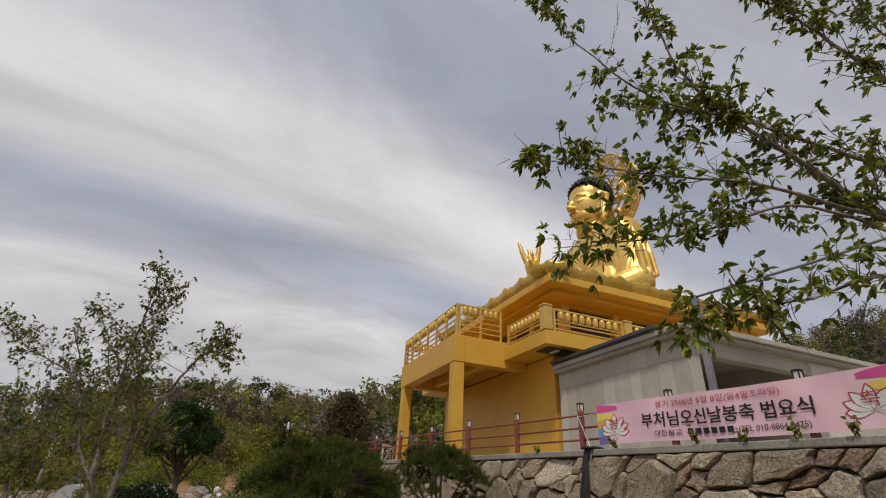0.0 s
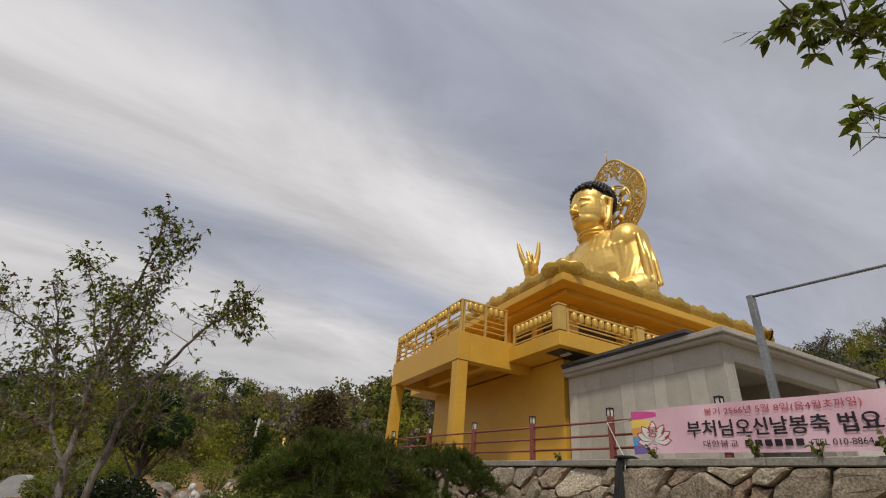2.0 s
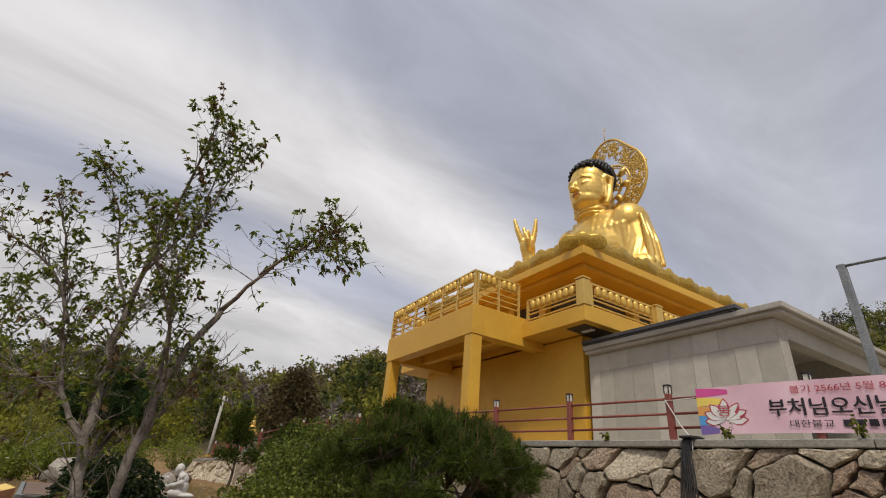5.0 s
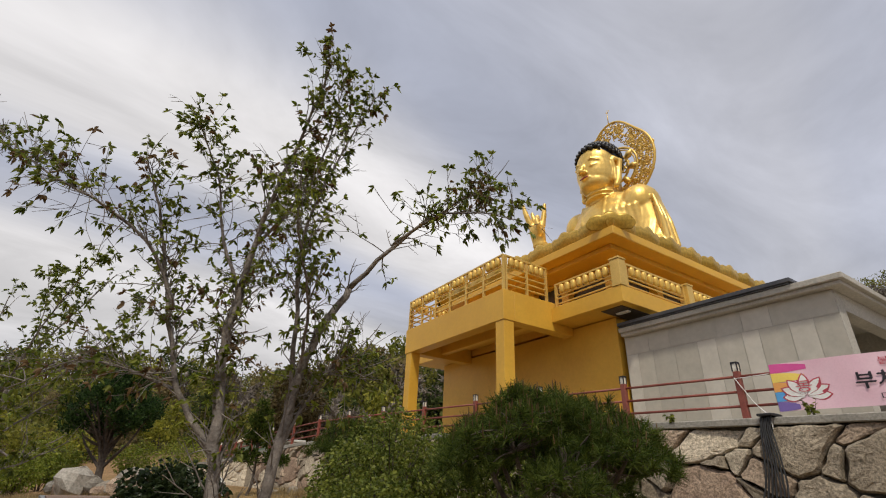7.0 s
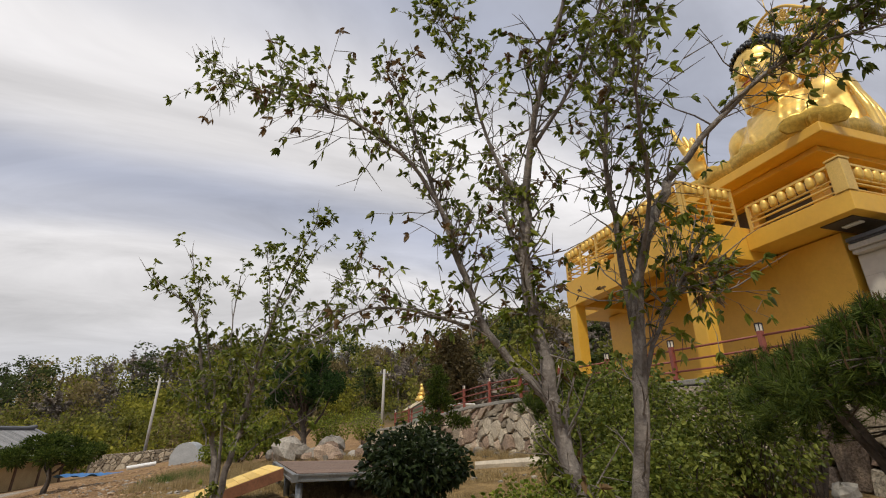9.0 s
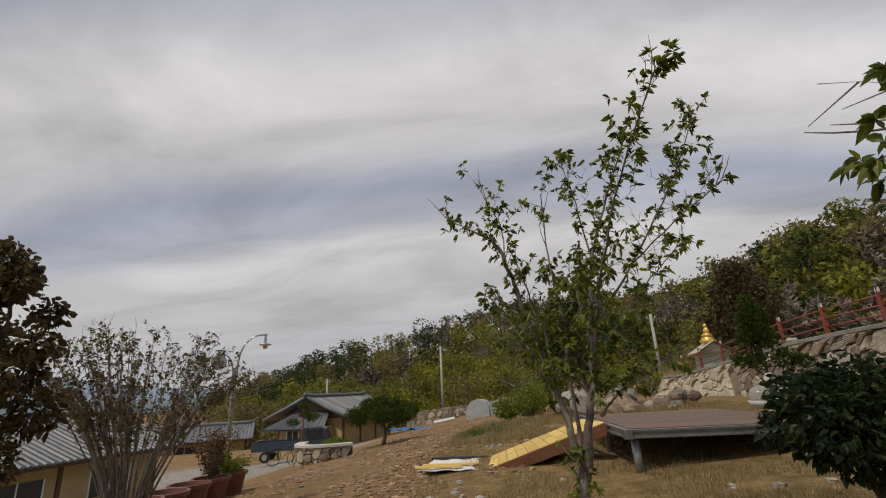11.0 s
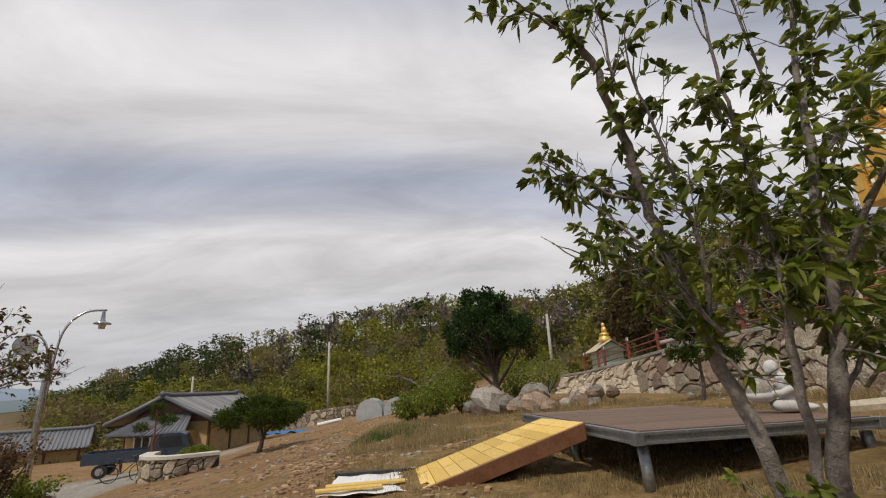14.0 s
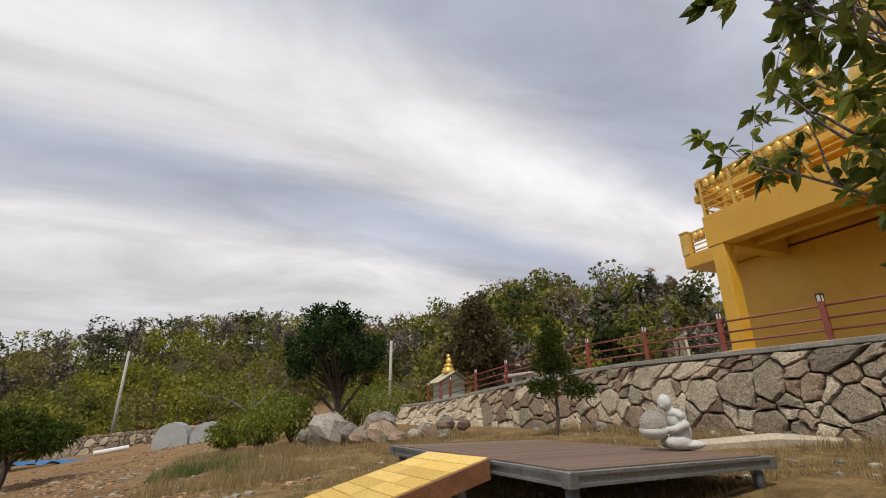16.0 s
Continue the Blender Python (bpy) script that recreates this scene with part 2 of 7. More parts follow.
TRUCKPAINT = mat("dark_blue_paint", (0.025, 0.04, 0.06), (0.035, 0.055, 0.08), 3, 0.3, 0, 0, 10, coat=0.5)
DRYGRASS = mat("dry_grass", (0.30, 0.22, 0.10), (0.44, 0.34, 0.17), 3, 0.85, 0, 0, 20, vary=0.3, island=True, leaf=True)
GREENGRASS = mat("green_grass", (0.07, 0.12, 0.02), (0.14, 0.19, 0.04), 3, 0.7, 0, 0, 20, vary=0.3, island=True, leaf=True)
PINK = mat("pink_cloth", (0.78, 0.50, 0.60), (0.84, 0.60, 0.68), 2, 0.6, 0, 0.08, 40, stain=0.06)
INK = mat("black_print", (0.015, 0.012, 0.02), (0.02, 0.016, 0.025), 3, 0.6, 0, 0, 20)
REDINK = mat("red_print", (0.42, 0.05, 0.08), (0.50, 0.07, 0.10), 3, 0.6, 0, 0, 20)
LAMPGLASS = mat("opal_lamp", (0.70, 0.66, 0.55), (0.78, 0.75, 0.66), 3, 0.3, 0, 0, 20)
CHROME = mat("polished_steel", (0.55, 0.56, 0.57), (0.65, 0.66, 0.67), 3, 0.2, 1.0, 0, 20)


# ground: bare tan earth, with dry grass in patches, darker under the woods
def ground_mat():
    m = bpy.data.materials.new("hill_ground")
    m.use_nodes = True
    ns, ln = m.node_tree.nodes, m.node_tree.links
    bsdf = ns["Principled BSDF"]
    co = ns.new("ShaderNodeTexCoord")

    def noise_of(s, d=5, rgh=0.6):
        n = ns.new("ShaderNodeTexNoise")
        n.inputs["Scale"].default_value, n.inputs["Detail"].default_value, n.inputs["Roughness"].default_value = s, d, rgh
        ln.new(co.outputs["Object"], n.inputs["Vector"])
        return n.outputs[0]

    def ramp_of(src, p0, c0, p1, c1):
        r = ns.new("ShaderNodeValToRGB")
        r.color_ramp.elements[0].position, r.color_ramp.elements[0].color = p0, (*c0, 1)
        r.color_ramp.elements[1].position, r.color_ramp.elements[1].color = p1, (*c1, 1)
        ln.new(src, r.inputs[0])
        return r.outputs[0]

    def mixc(f, a, b, mode="MIX"):
        x = ns.new("ShaderNodeMix")
        x.data_type, x.blend_type = "RGBA", mode
        for i, q in ((0, f), (6, a), (7, b)):
            if isinstance(q, (int, float)):
                x.inputs[i].default_value = q
            else:
                ln.new(q, x.inputs[i])
        return x.outputs[2]

    earth = ramp_of(noise_of(0.7), 0.3, (0.27, 0.165, 0.085), 0.7, (0.40, 0.265, 0.145))
    straw = ramp_of(noise_of(2.5), 0.3, (0.22, 0.145, 0.06), 0.7, (0.42, 0.30, 0.14))
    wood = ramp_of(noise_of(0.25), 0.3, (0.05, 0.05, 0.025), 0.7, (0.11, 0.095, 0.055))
    at = ns.new("ShaderNodeAttribute")
    at.attribute_name = "cover"
    sp = ns.new("ShaderNodeSeparateColor")
    ln.new(at.outputs["Color"], sp.inputs[0])
    c = mixc(sp.outputs[0], earth, straw)
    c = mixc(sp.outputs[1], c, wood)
    grey = ramp_of(noise_of(1.2), 0.3, (0.36, 0.34, 0.31), 0.7, (0.46, 0.44, 0.41))
    c = mixc(sp.outputs[2], c, grey)
    speck = ramp_of(noise_of(22, 6, 0.75), 0.32, (0.62, 0.60, 0.56), 0.66, (1.15, 1.14, 1.12))
    c = mixc(1.0, c, speck, "MULTIPLY")
    litter = ramp_of(noise_of(4.2, 6, 0.7), 0.36, (0.66, 0.63, 0.58), 0.60, (1.08, 1.07, 1.05))
    c = mixc(1.0, c, litter, "MULTIPLY")
    ln.new(c, bsdf.inputs["Base Color"])
    bsdf.inputs["Roughness"].default_value = 0.95
    bsdf.inputs["Specular IOR Level"].default_value = 0.2
    bp = ns.new("ShaderNodeBump")
    bp.inputs["Strength"].default_value, bp.inputs["Distance"].default_value = 1.0, 0.08
    ln.new(noise_of(14, 8, 0.7), bp.inputs["Height"]), ln.new(bp.outputs[0], bsdf.inputs["Normal"])
    return m


GROUND = ground_mat()


# ---- mesh helpers ----
class Geo:
    """Collects faces of one mesh."""

    def __init__(self):
        self.v, self.f, self.mi = [], [], []

    def add(self, vs, fs, mi=0):
        n = len(self.v)
        self.v.extend(tuple(p) for p in vs)
        self.f.extend(tuple(i + n for i in q) for q in fs)
        self.mi.extend([mi] * len(fs))

    def box(self, x0, x1, y0, y1, z0, z1, mi=0, m=None):
        vs = [Vector((x, y, z)) for x in (x0, x1) for y in (y0, y1) for z in (z0, z1)]
        if m is not None:
            vs = [m @ p for p in vs]
        self.add(vs, [(0, 1, 3, 2), (4, 6, 7, 5), (0, 4, 5, 1), (2, 3, 7, 6), (0, 2, 6, 4), (1, 5, 7, 3)], mi)

    def tube(self, pts, radii, n=6, cap=True, mi=0):
        pts = [Vector(p) for p in pts]
        if isinstance(radii, (int, float)):
            radii = [radii] * len(pts)
        vs, fs = [], []
        ref = Vector((0.31, 0.17, 0.93))
        for i, p in enumerate(pts):
            d = pts[min(i + 1, len(pts) - 1)] - pts[max(i - 1, 0)]
            d = d.normalized() if d.length > 1e-6 else Vector((0, 0, 1))
            a = d.cross(ref)
            if a.length < 0.2:
                a = d.cross(Vector((1, 0, 0)))
            a.normalize()
            b = d.cross(a)
            for k in range(n):
                w = 2 * math.pi * k / n
                vs.append(p + (a * math.cos(w) + b * math.sin(w)) * radii[i])
        for i in range(len(pts) - 1):
            for k in range(n):
                k2 = (k + 1) % n
                fs.append((i * n + k, i * n + k2, (i + 1) * n + k2, (i + 1) * n + k))
        if cap:
            fs.append(tuple(range(n))[::-1])
            fs.append(tuple((len(pts) - 1) * n + k for k in range(n)))
        self.add(vs, fs, mi)

    def lathe(self, c, prof, n=16, mi=0, m=None):
        vs, fs = [], []
        for r, z in prof:
            for k in range(n):
                w = 2 * math.pi * k / n
                p = Vector((c[0] + r * math.cos(w), c[1] + r * math.sin(w), c[2] + z))
                vs.append(m @ p if m is not None else p)
        for i in range(len(prof) - 1):
            for k in range(n):
                k2 = (k + 1) % n
                fs.append((i * n + k, i * n + k2, (i + 1) * n + k2, (i + 1) * n + k))
        fs.append(tuple(range(n))[::-1])
        fs.append(tuple((len(prof) - 1) * n + k for k in range(n)))
        self.add(vs, fs, mi)

    def ball(self, c, r, n=10, k=7, mi=0, jag=0.0, rng=None):
        rx, ry, rz = (r, r, r) if isinstance(r, (int, float)) else r
        vs, fs = [], []
        for i in range(k + 1):
            th = math.pi * i / k
            for j in range(n):
                ph = 2 * math.pi * j / n
                s = 1 + (rng.uniform(-jag, jag) if rng else 0)
                vs.append((c[0] + rx * s * math.sin(th) * math.cos(ph), c[1] + ry * s * math.sin(th) * math.sin(ph), c[2] + rz * s * math.cos(th)))
        for i in range(k):
            for j in range(n):
                j2 = (j + 1) % n
                fs.append((i * n + j, (i + 1) * n + j, (i + 1) * n + j2, i * n + j2))
        self.add(vs, fs, mi)

    def mesh(self, name, mats, smooth=False, bevel=0.0, weld=False):
        me = bpy.data.meshes.new(name)
        me.from_pydata(self.v, [], self.f)
        for q in (mats if isinstance(mats, (list, tuple)) else [mats]):
            me.materials.append(q)
        if any(self.mi):
            me.polygons.foreach_set("material_index", self.mi)
        if bevel or weld:
            bm = bmesh.new()
            bm.from_mesh(me)
            if weld:
                bmesh.ops.remove_doubles(bm, verts=bm.verts, dist=0.0005)
            if bevel:
                bmesh.ops.bevel(bm, geom=list(bm.edges), offset=bevel, segments=1, affect="EDGES", clamp_overlap=True)
            bm.to_mesh(me)
            bm.free()
        if smooth:
            me.polygons.foreach_set("use_smooth", [True] * len(me.polygons))
        me.update()
        return me


def thing(name, x, y, z, label, category, group="", kind="", rz=0.0):
    ob = new(name)
    ob.empty_display_size = 0.1
    ob.matrix_basis = pose(x, y, z, 0, 0, rz)
    return tagged(ob, label, category, group, kind)


def part(name, geo, material, parent, label="", smooth=False, bevel=0.0, weld=False, local=False):
    """One mesh under a thing or under a part. Coordinates are the world's, or the thing's own if local."""
    me = geo if isinstance(geo, bpy.types.Mesh) else geo.mesh(name, material, smooth, bevel, weld)
    ob = new(name, me)
    ob.parent = parent
    if not local and parent.parent is None:
        ob.matrix_parent_inverse = parent.matrix_basis.inverted()
    if label:
        ob["label"] = label
    return ob


def solid(name, geo, material, label, category="", kind="", group="", smooth=False, bevel=0.0, weld=False):
    """A thing that is one mesh."""
    return tagged(new(name, geo.mesh(name, material, smooth, bevel, weld)), label, category, group, kind)


def sstep(a, b, x):
    t = min(1.0, max(0.0, (x - a) / (b - a)))
    return t * t * (3 - 2 * t)


# ---- ground ----
def wall_x(y):
    """The line of the long retaining wall and of the railing on it."""
    return 6.8 - 0.155 * (y - 8.75)


def wall_top(y):
    return 2.44 - 0.9 * sstep(22, 37, y)


def hill(x, y):
    dx, dy = x - 0.0, y - 8.0
    r = math.hypot(dx, dy)
    az = math.degrees(math.atan2(-dx, dy))          # positive towards -x
    rise = 0.0
    for c, w, h, r0, r1 in ((10, 20, 13.8, 56, 105), (-30, 24, 13.0, 38, 75), (-78, 36, 44.0, 55, 170), (-150, 60, 30.0, 70, 220), (33, 8, 3.0, 70, 120)):
        d = (az - c + 180) % 360 - 180
        rise += h * math.exp(-(d / w) ** 2) * sstep(r0, r1, r)
    return rise


def ground_z(x, y):
    z = 0.085 * min(2.5, max(-7.0, x)) + 0.02 * min(20.0, max(-6.0, y))
    if x < -7:
        z -= 0.155 * (min(-7 - x, 19.0))
    z += 0.05 * noise.noise(Vector((x * 0.35, y * 0.35, 0.3))) + 0.02 * noise.noise(Vector((x * 1.4, y * 1.4, 2.3)))
    return z + hill(x, y)


def build_ground():
    def axis(lo, hi, near0, near1, step):
        pts = list(np.arange(near0, near1 + 1e-6, step))
        s, p = step, near1
        while p < hi:
            s *= 1.13
            p += s
            pts.append(p)
        s, p = step, near0
        while p > lo:
            s *= 1.13
            p -= s
            pts.insert(0, p)
        return pts
    xs, ys = axis(-1900, 1900, -14, 6, 0.35), axis(-1900, 1900, 2, 32, 0.35)
    vs, cov = [], []
    for y in ys:
        for x in xs:
            z = ground_z(x, y)
            tx = x - wall_x(y)
            if tx > 0.2 and -40 < y < 40:            # earth below the terrace
                z = min(z, 0.4) if x < 34 else z
            vs.append((x, y, z))
            r = math.hypot(x, y - 8)
            near_deck = sstep(-6.8, -4.6, x + 0.10 * (y - 16)) * (1 - sstep(24, 30, y))
            straw = max(near_deck, 0.55 * sstep(0.1, 0.4, noise.noise(Vector((x * 0.3, y * 0.3, 5)))))
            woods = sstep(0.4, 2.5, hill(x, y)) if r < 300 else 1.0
            yard = sstep(15.2, 16.2, -x) * sstep(18, 24, y) * (1 - sstep(38, 42, y)) * (1 - sstep(30, 33, -x))
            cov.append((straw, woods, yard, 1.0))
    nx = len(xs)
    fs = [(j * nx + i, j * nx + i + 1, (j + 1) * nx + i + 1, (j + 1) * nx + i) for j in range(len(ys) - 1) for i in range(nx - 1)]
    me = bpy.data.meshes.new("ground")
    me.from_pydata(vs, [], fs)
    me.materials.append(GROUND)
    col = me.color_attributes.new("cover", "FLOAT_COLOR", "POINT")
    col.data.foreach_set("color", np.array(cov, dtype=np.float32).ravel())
    me.polygons.foreach_set("use_smooth", [True] * len(me.polygons))
    tagged(new("ground", me), "sloping tan earth and dry grass below wooded hills", "ground", kind="structure")


build_ground()


# ---- terrace with its rubble wall ----
def build_terrace():
    g = Geo()
    ys = [-40, -20, -8, 0, 6, 12, 18, 22, 25, 28, 31, 34, 37, 40]
    top = [(wall_x(y) + 0.05, y, wall_top(y) - 0.02) for y in ys] + [(42, y, wall_top(y) - 0.02 + 0.4 * sstep(12, 30, y)) for y in reversed(ys)]
    n = len(ys)
    vs, fs = list(top), []
    for i in range(n - 1):
        fs.append((i, 2 * n - 1 - i, 2 * n - 2 - i, i + 1))
    base = len(vs)
    for y in ys:
        vs.append((wall_x(y) + 0.05, y, -0.6))
    for i in range(n - 1):
        fs.append((i, i + 1, base + i + 1, base + i))
    vs += [(42, 40, -1)]
    fs.append((n - 1, n, len(vs) - 1, base + n - 1))
    g.add(vs, fs)
    solid("terrace", g, mat("terrace_earth", (0.30, 0.25, 0.18), (0.42, 0.37, 0.29), 1.0, 0.95, 0, 0.4, 20), "packed pale earth terrace behind the stone wall", "terrace", "structure")


build_terrace()

# ---- golden hall ----
hall = thing("temple_hall", 13.5, 17.2, 2.44, "golden yellow painted temple hall with porch, balconies and lotus-edged roof", "temple hall")


def obox(name, material, x0, x1, y0, y1, z0, z1, parent, label="", bevel=0.015):
    g = Geo()
    g.box(x0, x1, y0, y1, z0, z1)
    return part(name, g, material, parent, label, bevel=bevel)


CY = 17.25                                     # middle of the hall
obox("lower_wall", YELLOW, 9.06, 20.0, 12.74, 2 * CY - 12.74, 2.2, 5.71, hall, "plain yellow painted ground floor wall")
# porch: deep fascia beams round an open bay, on square columns
PX, PY0, PY1 = 6.22, 14.35, 2 * CY - 14.35
obox("fascia_beam", YELLOW, PX, PX + 0.42, PY0, PY1, 5.48, 6.40, hall, "deep yellow fascia beam", 0.012)
obox("fascia_beam", YELLOW, PX + 0.424, 9.055, PY0, PY0 + 0.40, 5.48, 6.40, hall, "deep yellow fascia beam", 0.012)
obox("fascia_beam", YELLOW, PX + 0.424, 9.055, PY1 - 0.40, PY1, 5.48, 6.40, hall, "deep yellow fascia beam", 0.012)
obox("porch_slab", YELLOW, PX + 0.424, 9.055, PY0 + 0.404, PY1 - 0.404, 6.02, 6.36, hall, "yellow porch balcony slab", 0.012)
obox("cross_beam", YELLOW, 7.6, 7.85, PY0 + 0.404, PY1 - 0.404, 5.62, 6.016, hall, "yellow beam under the porch slab", 0.012)
for cy in (PY0 + 0.02, PY1 - 0.47):
    g = Geo()
    g.box(PX + 0.02, PX + 0.40, cy, cy + 0.38, 2.3, 5.476)
    g.box(PX - 0.05, PX + 0.52, cy - 0.07, cy + 0.52, 2.3, 2.62)
    part("column", g, YELLOW, hall, "square yellow column", bevel=0.012)
# upper balcony slab that wraps the hall
BX, BY0, BY1 = 8.14, 11.76, 2 * CY - 11.88
slab = Geo()
slab.box(BX, 17.3, BY0, PY0 - 0.004, 5.74, 6.20)
slab.box(BX, 17.3, PY1 + 0.004, BY1, 5.74, 6.20)
slab.box(9.12, 19.9, PY0, PY1, 5.80, 6.27)
part("balcony_slab", slab, YELLOW, hall, "yellow balcony slab", bevel=0.012)
# thin sheet below the slab; its dark brown carries the shade under the balcony
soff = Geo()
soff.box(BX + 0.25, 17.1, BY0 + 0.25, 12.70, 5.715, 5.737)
part("soffit", soff, BROWN_SHADED, hall, "brown balcony soffit with its shade painted in")
# a small strip light under the balcony
obox("strip_light", WHITE, 8.75, 8.9, 12.1, 12.5, 5.67, 5.712, hall, "white strip light under the balcony", bevel=0.01)
# upper storey: solid corners; shade between the piers is painted on a dark core
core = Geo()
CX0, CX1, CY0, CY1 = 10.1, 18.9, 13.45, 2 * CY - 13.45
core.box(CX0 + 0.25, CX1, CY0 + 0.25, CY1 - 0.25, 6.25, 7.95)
part("upper_wall", core, BROWN_SHADED, hall, "recessed upper storey, painted dark as shaded openings")
band = Geo()
for z0, z1 in ((6.25, 6.98), (7.90, 7.985)):
    band.box(CX0, CX1, CY0, CY0 + 0.246, z0, z1)
    band.box(CX0, CX1, CY1 - 0.246, CY1, z0, z1)
    band.box(CX0, CX0 + 0.246, CY0 + 0.25, CY1 - 0.25, z0, z1)
part("wall_band", band, YELLOW, hall, "yellow wall band above and below the windows", bevel=0.01)
for px, py in [(CX0 - 0.08, y) for y in (CY0 - 0.08, 15.3, 17.05, 18.8, CY1 - 0.25)] + [(x, CY0 - 0.08) for x in (12.4, 14.8, 17.2, 18.6)]:
    obox("pier", YELLOW, px, px + 0.33, py, py + 0.33, 6.25, 7.985, hall, "yellow pier")
# roof slab
RX0, RX1, RY0, RY1 = 8.75, 19.9, 12.22, 2 * CY - 12.22
roof = Geo()
roof.box(RX0, RX1, RY0, RY1, 8.16, 8.44)
roof_ob = part("roof", roof, YELLOW, hall, "flat gold roof slab", bevel=0.02)
obox("eaves_beam", YELLOW, RX0 + 0.5, RX1 - 0.4, RY0 + 0.5, RY1 - 0.5, 7.99, 8.155, hall, "yellow beam under the roof slab")
obox("statue_plinth", YELLOW, RX0 + 0.5, RX1 - 0.5, RY0 + 0.5, RY1 - 0.5, 8.445, 8.9, hall, "low plinth on the roof")


def petal_mesh():
    """A broad lotus petal that stands on the roof's edge: bulging, with a rolled notched rim."""
    g = Geo()
    nu, nv = 20, 7
    w, h = 0.66, 0.50
    grid = []
    for layer in (0.0, -0.07):
        for j in range(nv + 1):
            s = j / nv
            for i in range(nu + 1):
                q = -1 + 2 * i / nu
                lobe = max(math.sqrt(max(0.0, 1 - ((q - c) / w2) ** 2)) * k2 for c, w2, k2 in ((0, 0.42, 1.0), (-0.6, 0.42, 0.74), (0.6, 0.42, 0.74)))
                top = h * (0.34 + 0.66 * lobe)
                x = q * w * (0.82 + 0.20 * math.sin(s * math.pi * 0.8))
                out = 0.13 * math.sin(min(1, s * 1.1) * math.pi * 0.62) * (1 - 0.7 * q * q) + 0.03 * s ** 3 + layer
                ridge = 0.035 * math.exp(-(q * 5) ** 2) * math.sin(s * math.pi)
                grid.append((x, -(out + ridge), s * top))
    g.v = grid
    W = nu + 1
    off = W * (nv + 1)
    for j in range(nv):
        for i in range(nu):
            a = j * W + i
            g.f.append((a, a + 1, a + W + 1, a + W))
            g.f.append((off + a, off + a + W, off + a + W + 1, off + a + 1))
    for i in range(nu):
        a = nv * W + i
        g.f.append((a, a + 1, off + a + 1, off + a))
    g.mi = [0] * len(g.f)
    return g.mesh("petal", PETAL, smooth=True)


PME = petal_mesh()


def add_petal(x, y, rz, s=1.18, z=8.442):
    ob = new("petal", PME)
    ob.parent = roof_ob
    ob.matrix_basis = pose(x, y, z, 0, 0, rz) @ Matrix.Diagonal((s, s, s, 1))


NX, NY = 9, 8
for i in range(NX):
    x = RX0 + 0.75 + (RX1 - RX0 - 1.3) * i / (NX - 1)
    add_petal(x, RY0 + 0.22, 0)
    add_petal(x, RY1 - 0.22, 180)
    if i < NX - 1:
        add_petal(x + (RX1 - RX0 - 1.3) / (NX - 1) / 2, RY0 + 0.42, 0, 1.05, 8.447)
for i in range(NY):
    y = RY0 + 0.8 + (RY1 - RY0 - 1.6) * i / (NY - 1)
    add_petal(RX0 + 0.22, y, -90)
    add_petal(RX1 - 0.22, y, 90)
    if i < NY - 1:
        add_petal(RX0 + 0.42, y + (RY1 - RY0 - 1.6) / (NY - 1) / 2, -90, 1.05, 8.447)
for x, y, rz in ((RX0 + 0.2, RY0 + 0.2, -45), (RX0 + 0.2, RY1 - 0.2, -135), (RX1 - 0.2, RY0 + 0.2, 45), (RX1 - 0.2, RY1 - 0.2, 135)):
    add_petal(x, y, rz, 1.1)


def urn_mesh(h):
    g = Geo()
    r = h * 0.33
    g.lathe((0, 0, 0), [(r * 0.55, 0), (r * 0.8, h * 0.06), (r, h * 0.2), (r, h * 0.75), (r * 0.85, h * 0.9), (r * 0.5, h)], 12)
    return g.mesh("urn_baluster", GOLDBAR, smooth=True)


URN = urn_mesh(0.292)


def balustrade(p0, p1, z, h, posts, thick, urns):
    """A length of gilt railing: posts, rails, and a row of urns below the top rail."""
    p0, p1 = Vector((*p0, 0)), Vector((*p1, 0))
    d = p1 - p0
    length = d.length
    m = pose(p0.x, p0.y, z, 0, 0, math.degrees(math.atan2(d.y, d.x)))
    bal = part("balustrade", Geo(), YRAIL, hall, "gilt balustrade with urn balusters")
    t = thick
    n = posts
    for i in range(n + 1):
        g = Geo()
        x = length * i / n
        g.box(x - t / 2, x + t / 2, -t / 2, t / 2, 0, h - 0.062, m=m)
        part("post", g, YRAIL, bal)
    zs = [(h - 0.06, h), (h - 0.40, h - 0.36)] + [(h * k - 0.02, h * k + 0.02) for k in ((0.18, 0.34, 0.50) if h > 1 else (0.14, 0.36))]
    for k, (a, b) in enumerate(zs):
        g = Geo()
        wdt = 0.085 if k == 0 else 0.05
        g.box(-t / 2 if k == 0 else t / 2, length + (t / 2 if k == 0 else -t / 2), -wdt / 2, wdt / 2, a, b, m=m)
        part("rail", g, YRAIL, bal, bevel=0.006)
    for i in range(n):
        for j in range(urns):
            x = length * (i + (j + 1.0) / (urns + 1.0)) / n
            ob = new("urn_baluster", URN)
            ob.parent = bal
            ob.matrix_basis = m @ pose(x, 0, h - 0.357)
    return bal


RH = 1.16
balustrade((PX + 0.08, PY0 + 0.08), (PX + 0.08, PY1 - 0.08), 6.40, RH, 6, 0.07, 3)
balustrade((PX + 0.18, PY0 + 0.08), (8.05, PY0 + 0.08), 6.40, RH, 2, 0.07, 3)
balustrade((PX + 0.18, PY1 - 0.08), (8.05, PY1 - 0.08), 6.40, RH, 2, 0.07, 3)
UH = 0.78
balustrade((BX + 0.12, BY0 + 0.3), (BX + 0.12, PY0 - 0.15), 6.20, UH, 1, 0.08, 8)
balustrade((BX + 0.12, PY1 + 0.15), (BX + 0.12, BY1 - 0.3), 6.20, UH, 1, 0.08, 8)
